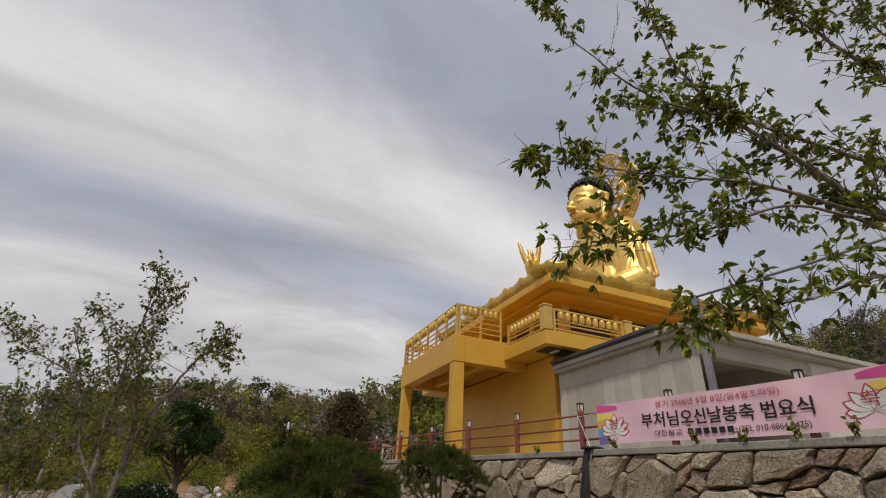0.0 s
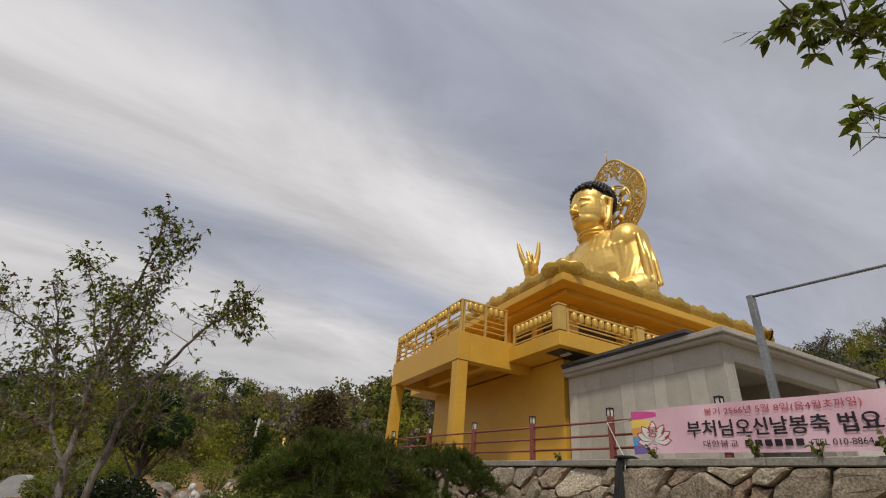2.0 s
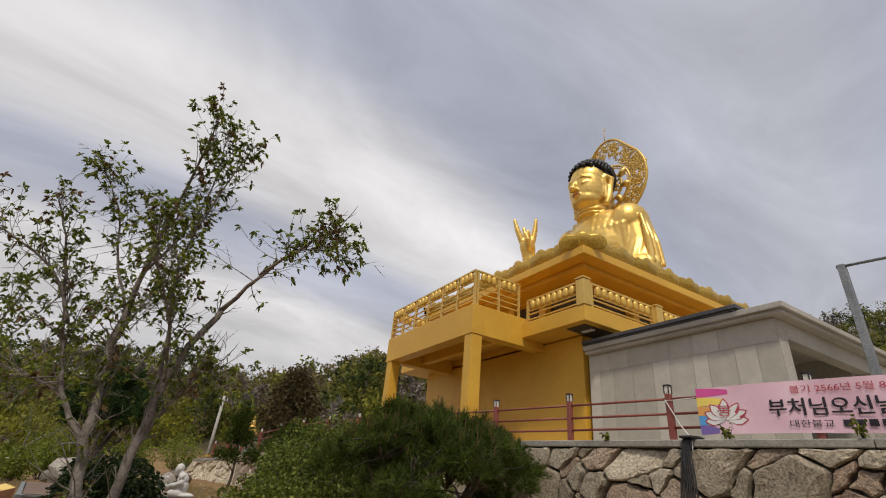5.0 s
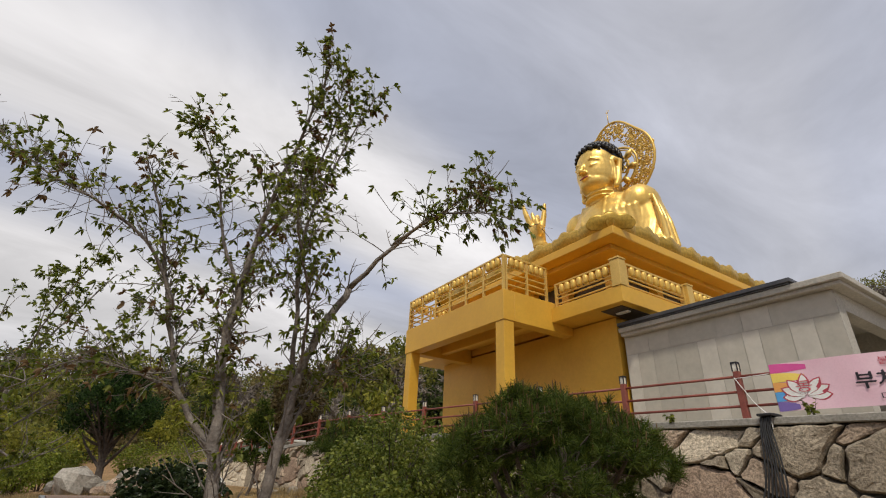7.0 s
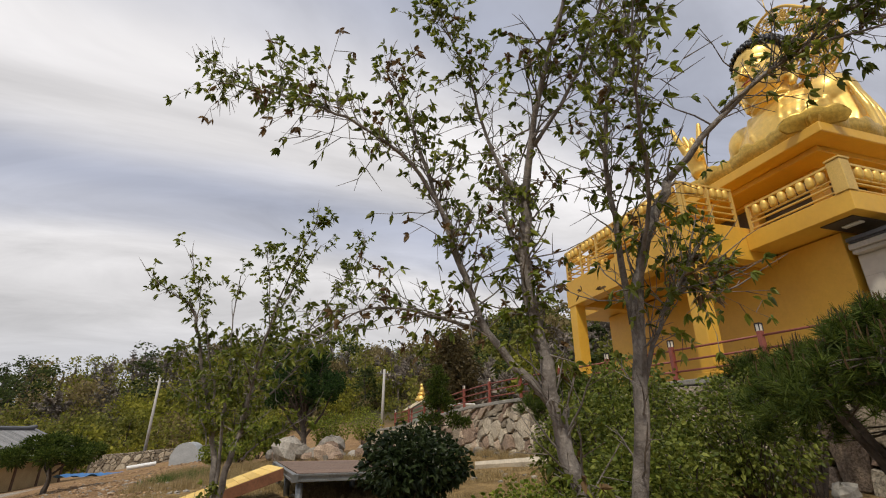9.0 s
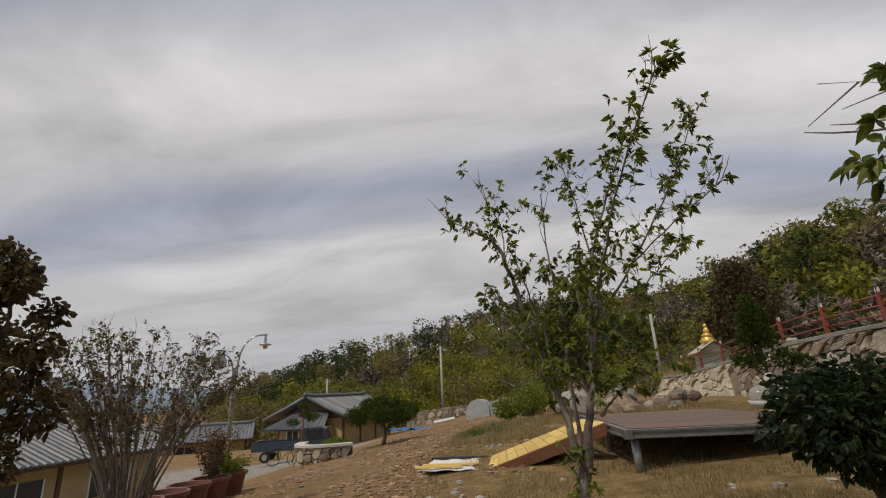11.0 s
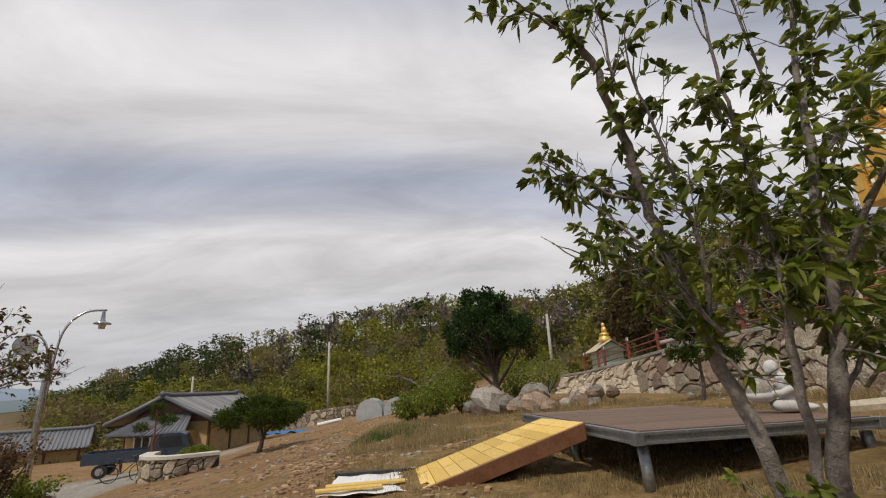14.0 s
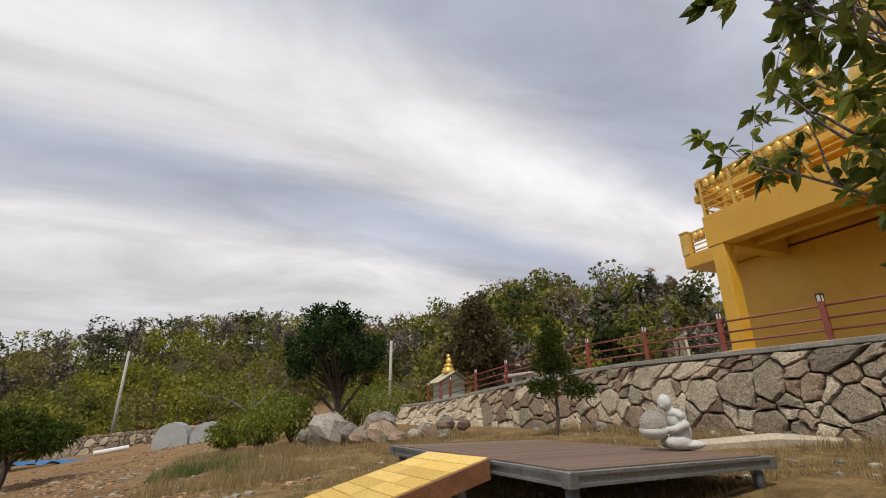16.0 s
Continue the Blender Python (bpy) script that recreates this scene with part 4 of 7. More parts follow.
def flat(name, c, rough=0.55):
    return mat(name, c, tuple(min(1, q * 1.12) for q in c), 3, rough, 0, 0.04, 40, stain=0.06)


STRIPES = [("magenta_print", (0.62, 0.08, 0.30)), ("yellow_print", (0.78, 0.60, 0.12)), ("orange_print", (0.76, 0.36, 0.10)), ("blue_print", (0.10, 0.36, 0.72)), ("violet_print", (0.20, 0.14, 0.42))]
for end, sign in ((0.0, 1), (BL, -1)):
    for k, (nm, c) in enumerate(STRIPES):
        g = Geo()
        top = 0.76 - k * 0.152
        reach = 0.50 - 0.05 * k
        a, b = (end, end + sign * reach)
        n = 12
        vs = []
        for i in range(n + 1):
            s = a + (b - a) * i / n
            q = (i / n) ** 2 * 0.06
            vs += [ban_pt(s, max(0.002, top - 0.152 + q * 0.4), 0.004), ban_pt(s, top - q, 0.004)]
        g.add(vs, [(2 * i, 2 * i + 2, 2 * i + 3, 2 * i + 1) for i in range(n)])
        part("colour_stripe", g, flat(nm, c), ban, smooth=True)


def lotus_emblem(s0):
    """Overlapping pointed petals, white with a red outline, fanned from one base."""
    white, rim = Geo(), Geo()
    petals = ((88, 0.33), (-88, 0.33), (64, 0.36), (-64, 0.36), (38, 0.36), (-38, 0.36), (0, 0.37))
    for k, (ang, ln) in enumerate(petals):
        a = radians(ang)
        for g, grow, off in ((rim, 0.0, 0.005 + k * 0.0016), (white, 0.016, 0.0058 + k * 0.0016)):
            pts = [(0, 0.02)] + [(-(0.078 - grow) * math.sin(math.pi * q ** 1.25), 0.02 + (ln - 0.02 - grow * 1.6) * q) for q in (0.2, 0.4, 0.6, 0.78, 0.9)]
            pts += [(0, ln - grow * 1.6)] + [(-x, y) for x, y in pts[:0:-1]]
            vs = [ban_pt(s0 + x * math.cos(a) + y * math.sin(a), 0.20 + y * math.cos(a) - x * math.sin(a), off) for x, y in pts]
            g.add(vs, [tuple(range(len(vs)))])
    part("emblem", rim, REDINK, ban, "red outline of a lotus emblem")
    part("emblem_petal", white, WHITE, ban, "white lotus petals")


lotus_emblem(0.42)
lotus_emblem(BL - 0.42)


def lettering(text, s0, h0, size, material, width=None, off=0.016):
    cu = bpy.data.curves.new("lettering", "FONT")
    cu.body, cu.size, cu.extrude = text, size, 0.0
    cu.resolution_u = 3
    tmp = new("lettering", cu)
    bpy.context.view_layer.update()
    me = bpy.data.meshes.new_from_object(tmp.evaluated_get(bpy.context.evaluated_depsgraph_get()))
    bpy.data.objects.remove(tmp)
    xs = [q.co.x for q in me.vertices]
    if not xs:
        return
    k = width / (max(xs) - min(xs)) if width else 1.0
    x0 = min(xs)
    for q in me.vertices:
        q.co = ban_pt(s0 + (q.co.x - x0) * k, h0 + q.co.y, off)
    me.materials.clear()
    me.materials.append(material)
    ob = part("lettering", me, material, ban)
    return ob


lettering("\ubd09", 0.31, 0.29, 0.22, REDINK, 0.21, 0.026)
lettering("\ucd95", BL - 0.53, 0.29, 0.22, REDINK, 0.21, 0.026)
lettering("\ubd88\uae30 2566\ub144 5\uc6d4 8\uc77c(\uc74c4\uc6d4\ucd08\ud30c\uc77c)", 1.38, 0.585, 0.125, REDINK, 2.12)
for k in range(3):
    lettering("\ubd80\ucc98\ub2d8\uc624\uc2e0\ub0a0\ubd09\ucd95 \ubc95\uc694\uc2dd", 1.06 + 0.006 * k, 0.265 + 0.004 * k, 0.275, INK, 2.82, 0.016 + 0.001 * k)
lettering("\ub300\ud55c\ubd88\uad50", 1.30, 0.085, 0.12, INK, 0.52)
lettering("(TEL 010-8864-8475)", 2.80, 0.085, 0.12, INK, 1.0)
bars = Geo()
for k in range(6):
    a = 1.92 + 0.14 * k
    bars.add([ban_pt(a, 0.09, 0.016), ban_pt(a + 0.1, 0.09, 0.016), ban_pt(a + 0.1, 0.18, 0.016), ban_pt(a, 0.18, 0.016)], [(0, 1, 2, 3)])
part("lettering_bars", bars, INK, ban, "small unreadable print")


# ---- plants ----
def rv(rng):
    while True:
        p = Vector((rng.uniform(-1, 1), rng.uniform(-1, 1), rng.uniform(-1, 1)))
        if 0.1 < p.length < 1:
            return p.normalized()


def leaf(g, p, d, size, rng, width=0.23, droop=0.3):
    """One ovate leaf, folded along its midrib, its tip hanging."""
    d = d.normalized()
    side = d.cross(rv(rng))
    if side.length < 0.1:
        side = d.cross(Vector((0, 0, 1)))
    side = side.normalized() * size * width
    nrm = side.cross(d).normalized() * size * 0.10
    a = p + d * size * 0.30
    b = p + d * size * 0.64 + Vector((0, 0, -droop * 0.35 * size))
    tip = p + d * size + Vector((0, 0, -droop * size))
    n = len(g.v)
    g.v += [tuple(p), tuple(a + side), tuple(b + side * 0.84), tuple(tip), tuple(b - side * 0.84), tuple(a - side), tuple(a - nrm), tuple(b - nrm)]
    g.f += [(n, n + 1, n + 6), (n, n + 6, n + 5), (n + 1, n + 2, n + 7, n + 6), (n + 5, n + 6, n + 7, n + 4), (n + 2, n + 3, n + 7), (n + 4, n + 7, n + 3)]
    g.mi += [0] * 6


def smooth_path(pts, k, rng, wob):
    pts = [Vector(p) for p in pts]
    out = []
    for i in range(len(pts) - 1):
        p0, p1, p2, p3 = pts[max(0, i - 1)], pts[i], pts[i + 1], pts[min(len(pts) - 1, i + 2)]
        for j in range(k):
            t = j / k
            q = 0.5 * ((2 * p1) + (p2 - p0) * t + (2 * p0 - 5 * p1 + 4 * p2 - p3) * t * t + (3 * p1 - p0 - 3 * p2 + p3) * t ** 3)
            out.append(q + rv(rng) * wob)
    out.append(pts[-1])
    return out


def whorl(lg, p, d, n, size, rng):
    for _ in range(n):
        q = (d * 0.7 + rv(rng) * 0.9 + Vector((0, 0, -0.15))).normalized()
        leaf(lg, p, q, size * rng.uniform(0.6, 1.15), rng)


def limb_tree(name, limbs, label, leaf_mats, seed, leaf_size=0.075, dense=1.0, twig=0.55, bare=0.25, start=0.22, depth_spread=0.9):
    """A tree from its main limbs (points, first and last radius); twigs and leaf whorls grow from them."""
    rng = random.Random(seed)
    wood = Geo()
    crowns = [Geo() for _ in leaf_mats]
    base = Vector(limbs[0][0][0])
    for k, (pts, r0, r1) in enumerate(limbs):
        path = smooth_path(pts, 5, rng, 0.006 + 0.25 * r1)
        n = len(path)
        rad = [0.60 * (r0 + (r1 - r0) * (i / (n - 1)) ** 0.7) for i in range(n)]
        if k == 0:
            rad[0] *= 1.35
        wood.tube(path, rad, 9 if r0 > 0.03 else 6)
        length = sum((path[i + 1] - path[i]).length for i in range(n - 1))
        for _ in range(2 if r1 < 0.012 else 0):
            i = n - 1 - rng.randint(0, n // 3)
            sh = [path[i]]
            q = (path[i] - path[i - 1]).normalized() * 0.6 + Vector((0, 0, 0.6)) + rv(rng) * 0.35
            for _ in range(4):
                q = (q + rv(rng) * 0.18).normalized()
                sh.append(sh[-1] + q * twig * rng.uniform(0.10, 0.24))
            wood.tube(sh, [0.0045, 0.004, 0.0034, 0.0026, 0.0014], 4, False)
        m = int(length * 22 * dense * (0.3 if r1 > 0.02 and k else 1.0))
        for _ in range(m):
            f = start + (1 - start) * rng.random() if r0 > 0.02 else rng.random()
            i = min(n - 2, int(f * (n - 1)))
            p = path[i].lerp(path[i + 1], rng.random())
            ax = (path[i + 1] - path[i]).normalized()
            d = (ax * rng.uniform(0.2, 0.9) + rv(rng) * depth_spread + Vector((0, 0, rng.uniform(0.0, 0.55)))).normalized()
            L = twig * rng.uniform(0.25, 1.0) * (1.15 - 0.5 * f)
            tw = [p]
            q = d
            for s in range(4):
                q = (q + rv(rng) * 0.25 + Vector((0, 0, 0.05))).normalized()
                tw.append(tw[-1] + q * L / 4)
            tr = min(0.0065, 0.35 * rad[i])
            wood.tube(tw, [tr, tr * 0.8, tr * 0.65, tr * 0.5, 0.0015], 4, False)
            if rng.random() < bare:
                for s in (2, 3):
                    wood.tube([tw[s], tw[s] + (q + rv(rng) * 0.8).normalized() * L * 0.4], [0.003, 0.0012], 3, False)
                continue
            lg = crowns[0] if rng.random() < 0.72 else crowns[-1] if rng.random() < 0.4 else crowns[min(1, len(crowns) - 1)]
            whorl(lg, tw[4], q, rng.randint(4, 7), leaf_size, rng)
            for s in (1, 2, 3):
                if rng.random() < 0.6:
                    sp = tw[s] + (q + rv(rng)).normalized() * L * 0.25
                    wood.tube([tw[s], sp], [0.0025, 0.0012], 3, False)
                    whorl(lg, sp, (sp - tw[s]).normalized(), rng.randint(3, 5), leaf_size, rng)
                else:
                    whorl(lg, tw[s], q, rng.randint(1, 2), leaf_size * 0.9, rng)
    t = thing(name, base.x, base.y, base.z, label, "tree")
    part("trunk", wood, BARK, t, "grey-brown ringed bark", smooth=True)
    for c, lm in zip(crowns, leaf_mats):
        if c.v:
            part("crown", c, lm, t)
    return t


# young cherry with two leaning stems, beside the path
limb_tree("cherry_tree", [
    ([(-1.36, 7.78, 0.10), (-1.42, 7.78, 0.7), (-1.55, 7.83, 1.37), (-1.64, 7.87, 2.0), (-1.64, 7.86, 2.5)], 0.085, 0.05),
    ([(-1.64, 7.86, 2.5), (-1.60, 7.65, 3.1), (-1.52, 7.38, 3.65), (-1.49, 7.12, 4.12)], 0.043, 0.008),
    ([(-1.27, 7.70, 0.10), (-1.29, 7.68, 0.8), (-1.24, 7.60, 1.55), (-1.15, 7.58, 2.12), (-0.98, 7.50, 2.55)], 0.075, 0.04),
    ([(-0.98, 7.50, 2.55), (-0.76, 7.2, 2.88), (-0.53, 6.85, 3.10), (-0.38, 6.65, 3.2)], 0.036, 0.006),
    ([(-0.80, 7.25, 2.85), (-0.6, 6.95, 3.02), (-0.42, 6.7, 3.0), (-0.3, 6.47, 2.88)], 0.022, 0.005),
    ([(-1.57, 7.85, 1.46), (-1.83, 7.96, 1.79), (-2.02, 8.0, 2.32), (-2.22, 8.0, 2.9), (-2.42, 7.95, 3.3)], 0.042, 0.010),
    ([(-1.99, 8.0, 2.32), (-2.2, 7.98, 2.66), (-2.5, 7.92, 2.85), (-2.83, 7.95, 2.98), (-3.18, 8.28, 3.26), (-3.52, 8.6, 3.52)], 0.026, 0.005),
    ([(-1.22, 7.62, 1.8), (-1.30, 7.55, 2.33), (-1.38, 7.4, 2.8), (-1.30, 7.2, 3.35), (-1.16, 7.0, 3.85)], 0.034, 0.006),
    ([(-1.23, 7.62, 1.5), (-1.10, 7.55, 1.85), (-0.97, 7.50, 2.06)], 0.026, 0.008),
    ([(-1.82, 7.96, 1.79), (-2.06, 8.08, 1.88), (-2.41, 8.24, 1.94), (-2.75, 8.40, 1.72)], 0.022, 0.005),
    ([(-1.64, 7.86, 2.47), (-1.85, 7.85, 2.9), (-1.98, 7.8, 3.3), (-2.26, 7.65, 3.65)], 0.026, 0.005),
    ([(-1.6, 7.75, 2.81), (-1.42, 7.5, 3.2), (-1.35, 7.3, 3.6), (-1.38, 7.1, 3.95)], 0.024, 0.005),
    ([(-1.64, 7.87, 2.1), (-1.60, 8.15, 2.5), (-1.50, 8.4, 2.9), (-1.35, 8.6, 3.2)], 0.026, 0.006),
    ([(-1.20, 7.6, 1.9), (-1.3, 7.3, 2.3), (-1.5, 7.05, 2.65), (-1.6, 6.85, 3.0)], 0.024, 0.006),
    ([(-1.10, 7.55, 1.85), (-1.02, 7.52, 1.98), (-0.93, 7.46, 2.06), (-0.84, 7.40, 2.10)], 0.020, 0.006),
    ([(-1.06, 7.54, 1.9), (-1.02, 7.46, 2.02), (-1.00, 7.38, 2.14)], 0.018, 0.006),
    ([(-1.04, 7.52, 1.95), (-0.94, 7.48, 1.98), (-0.82, 7.44, 1.95)], 0.016, 0.006),
], "young cherry tree with two leaning stems and sparse spring leaves", (LEAF, LEAF_FRESH, LEAF_BUD), 21, 0.050, 2.1, 0.46, 0.30)

# smaller cherry with three stems, by the deck
limb_tree("cherry_tree", [
    ([(-3.40, 11.50, -0.02), (-3.42, 11.5, 0.35), (-3.41, 11.5, 0.76)], 0.075, 0.06),
    ([(-3.43, 11.53, 0.62), (-3.47, 11.58, 0.86), (-3.52, 11.64, 1.14), (-3.59, 11.63, 1.38), (-3.67, 11.63, 1.67), (-3.75, 11.60, 1.93), (-3.81, 11.55, 2.12), (-3.87, 11.52, 2.38), (-3.98, 11.46, 2.66)], 0.062, 0.026),
    ([(-3.585, 11.60, 1.37), (-3.59, 11.55, 1.61), (-3.62, 11.52, 1.85), (-3.69, 11.47, 2.03), (-3.74, 11.46, 2.25), (-3.82, 11.41, 2.5)], 0.026, 0.009),
    ([(-3.62, 11.63, 1.5), (-3.76, 11.68, 1.58), (-3.88, 11.72, 1.69), (-3.98, 11.75, 1.70)], 0.016, 0.004),
    ([(-3.75, 11.60, 1.93), (-3.88, 11.68, 2.02), (-3.98, 11.72, 2.12), (-4.06, 11.76, 2.15)], 0.016, 0.004),
    ([(-3.98, 11.46, 2.66), (-4.22, 11.40, 2.78), (-4.42, 11.35, 2.92)], 0.020, 0.004),
    ([(-3.88, 11.43, 2.41), (-3.91, 11.42, 2.81), (-4.14, 11.39, 3.3)], 0.013, 0.004),
    ([(-3.41, 11.46, 0.68), (-3.43, 11.40, 1.21), (-3.45, 11.34, 1.5), (-3.43, 11.37, 1.78), (-3.46, 11.35, 2.05), (-3.50, 11.33, 2.4), (-3.50, 11.33, 3.0)], 0.034, 0.008),
    ([(-3.38, 11.46, 0.68), (-3.33, 11.40, 1.05), (-3.26, 11.38, 1.35), (-3.24, 11.36, 1.65), (-3.19, 11.36, 2.0), (-3.13, 11.38, 2.35), (-2.90, 11.52, 2.97), (-2.64, 11.65, 3.6)], 0.066, 0.010),
    ([(-3.16, 11.55, 1.55), (-2.85, 11.75, 1.95), (-2.57, 11.9, 2.25), (-2.19, 12.1, 2.62)], 0.024, 0.006),
    ([(-3.23, 11.53, 1.05), (-3.05, 11.56, 1.24), (-2.8, 11.6, 1.36), (-2.5, 11.64, 1.58)], 0.024, 0.008),
    ([(-3.1, 11.55, 2.32), (-3.19, 11.54, 2.95), (-3.29, 11.52, 3.45)], 0.016, 0.005),
    ([(-3.2, 11.53, 1.5), (-3.25, 11.9, 2.0), (-3.3, 12.2, 2.5)], 0.018, 0.005),
    ([(-3.25, 11.5, 1.3), (-3.15, 11.0, 2.0), (-2.95, 10.45, 2.7), (-2.72, 10.0, 3.2)], 0.026, 0.006),
    ([(-3.2, 11.2, 1.75), (-3.25, 10.8, 1.95), (-3.30, 10.45, 2.0)], 0.016, 0.005),
    ([(-3.62, 11.47, 1.35), (-3.85, 11.6, 1.8), (-4.12, 11.82, 2.2)], 0.016, 0.005),
    ([(-3.58, 11.47, 1.2), (-3.7, 11.8, 1.6), (-3.81, 12.1, 1.88)], 0.014, 0.005),
    ([(-3.0, 11.6, 2.0), (-2.6, 11.5, 2.6), (-2.3, 11.4, 3.1), (-2.1, 11.3, 3.6)], 0.022, 0.005),
    ([(-2.9, 11.3, 2.2), (-2.5, 11.0, 2.5), (-2.2, 10.8, 2.7)], 0.016, 0.005),
], "small cherry tree with three slim stems and fresh green leaves", (LEAF, LEAF_FRESH), 8, 0.068, 1.0, 0.36, 0.18)

# boughs of a taller cherry that reach over the path
limb_tree("cherry_tree", [
    ([(4.35, 0.75, 0.25), (4.30, 0.80, 1.2), (4.15, 0.85, 2.0), (4.0, 0.9, 2.6)], 0.13, 0.10),
    ([(4.0, 0.9, 2.6), (3.63, 1.05, 3.01), (3.27, 1.19, 3.12), (2.98, 1.3, 3.41), (2.59, 1.46, 3.84), (2.32, 1.57, 4.3), (2.19, 1.61, 5.03)], 0.07, 0.006),
    ([(4.0, 0.9, 2.7), (3.74, 1.01, 3.26), (3.4, 1.14, 3.48), (2.91, 1.34, 3.72), (2.42, 1.52, 3.88), (1.89, 1.73, 3.89)], 0.045, 0.005),
    ([(4.05, 0.9, 2.8), (4.06, 0.89, 4.01), (3.69, 1.03, 4.3), (3.3, 1.18, 4.87), (3.06, 1.27, 5.41)], 0.06, 0.006),
    ([(3.27, 1.19, 3.10), (2.63, 1.44, 3.3), (1.99, 1.69, 3.34), (1.28, 1.97, 3.41)], 0.030, 0.004),
    ([(3.22, 1.21, 3.06), (2.75, 1.39, 3.16), (2.24, 1.59, 2.97), (1.77, 1.78, 2.85), (1.41, 1.92, 2.79)], 0.022, 0.004),
    ([(3.9, 0.95, 2.4), (3.56, 1.08, 2.53), (3.12, 1.25, 2.73), (2.7, 1.41, 2.57), (2.29, 1.58, 2.48), (1.99, 1.69, 2.36)], 0.030, 0.004),
    ([(2.59, 1.46, 3.84), (2.09, 1.65, 4.0), (1.59, 1.85, 4.59), (1.45, 1.9, 4.96)], 0.018, 0.004),
    ([(4.06, 0.89, 4.0), (4.31, 0.79, 4.58), (3.84, 0.97, 4.79), (3.82, 0.98, 5.48)], 0.03, 0.005),
], "taller cherry tree whose boughs hang over the path", (LEAF, LEAF_FRESH), 14, 0.066, 1.25, 0.42, 0.14, 0.30, 0.75)


def pine_bush(x, y, r, h, seed, label, stems=7, tufts=420):
    """A low many-stemmed pine: bare stems under a dome of needle tufts with upright candles."""
    rng = random.Random(seed)
    z0 = ground_z(x, y) - 0.05
    wood, ned, cand = Geo(), Geo(), Geo()
    tips = []
    for k in range(stems):
        a = 2 * math.pi * k / stems + rng.uniform(-.3, .3)
        rr = r * rng.uniform(0.4, 0.75)
        e = Vector((x + rr * math.cos(a), y + rr * math.sin(a), z0 + h * rng.uniform(0.55, 0.8)))
        p = smooth_path([(x + 0.1 * math.cos(a), y + 0.1 * math.sin(a), z0), (x + rr * 0.4 * math.cos(a), y + rr * 0.4 * math.sin(a), z0 + h * 0.35), e], 4, rng, 0.015)
        wood.tube(p, [0.05 - 0.035 * i / (len(p) - 1) for i in range(len(p))], 6)
        tips += p[5:]
    pads = []
    for k in range(22):
        a, q = k * 2.39996, math.sqrt((k + 0.5) / 22)
        hh = (1 - q ** 2.4) ** 0.5
        pads.append((Vector((x + r * 0.82 * q * math.cos(a), y + r * 0.82 * q * math.sin(a), z0 + h * (0.40 + 0.46 * hh + rng.uniform(-.05, .05)))), r * rng.uniform(0.24, 0.36)))
    for _ in range(tufts):
        pc, pr = rng.choice(pads)
        d = rv(rng)
        d.z = abs(d.z) * 0.9 - 0.25
        c = pc + d * pr * rng.uniform(0.55, 1.0)
        near = min(tips, key=lambda t: (t - c).length)
        if rng.random() < 0.4 and (near - c).length < 0.5:
            wood.tube([near, near.lerp(c, 0.6) + rv(rng) * 0.04, c], [0.009, 0.006, 0.004], 4, False)
        ax = (d.normalized() * 0.7 + Vector((0, 0, 0.5))).normalized()
        for _ in range(36):
            e = (ax * 0.75 + rv(rng)).normalized()
            L = rng.uniform(0.08, 0.125)
            s = e.cross(rv(rng)).normalized() * 0.0042
            b = c + ax * rng.uniform(-0.05, 0.05)
            n = len(ned.v)
            ned.v += [tuple(b + s), tuple(b - s), tuple(b + e * L)]
            ned.f.append((n, n + 1, n + 2))
            ned.mi.append(0)
        if c.z > z0 + h * 0.7 and rng.random() < 0.45:
            cand.tube([c, c + Vector((rng.uniform(-.015, .015), rng.uniform(-.015, .015), rng.uniform(0.08, 0.17)))], [0.008, 0.004], 5)
    t = thing("pine_bush", x, y, z0, label, "shrub", "dwarf pines by the wall")
    part("trunk", wood, DARKBARK, t, "dark twisted stems", smooth=True)
    part("needles", ned, NEEDLE, t)
    tagged(part("spring_growth", cand, LEAF_BUD, t, "upright brownish spring candles"), kind="stuff")
    return t


pine_bush(1.45, 8.05, 1.20, 1.95, 31, "low many-stemmed dark green pine with spring candles", 9, 1500)
pine_bush(4.75, 11.6, 1.20, 2.3, 32, "low dark green pine before the stone wall", 7, 1000)


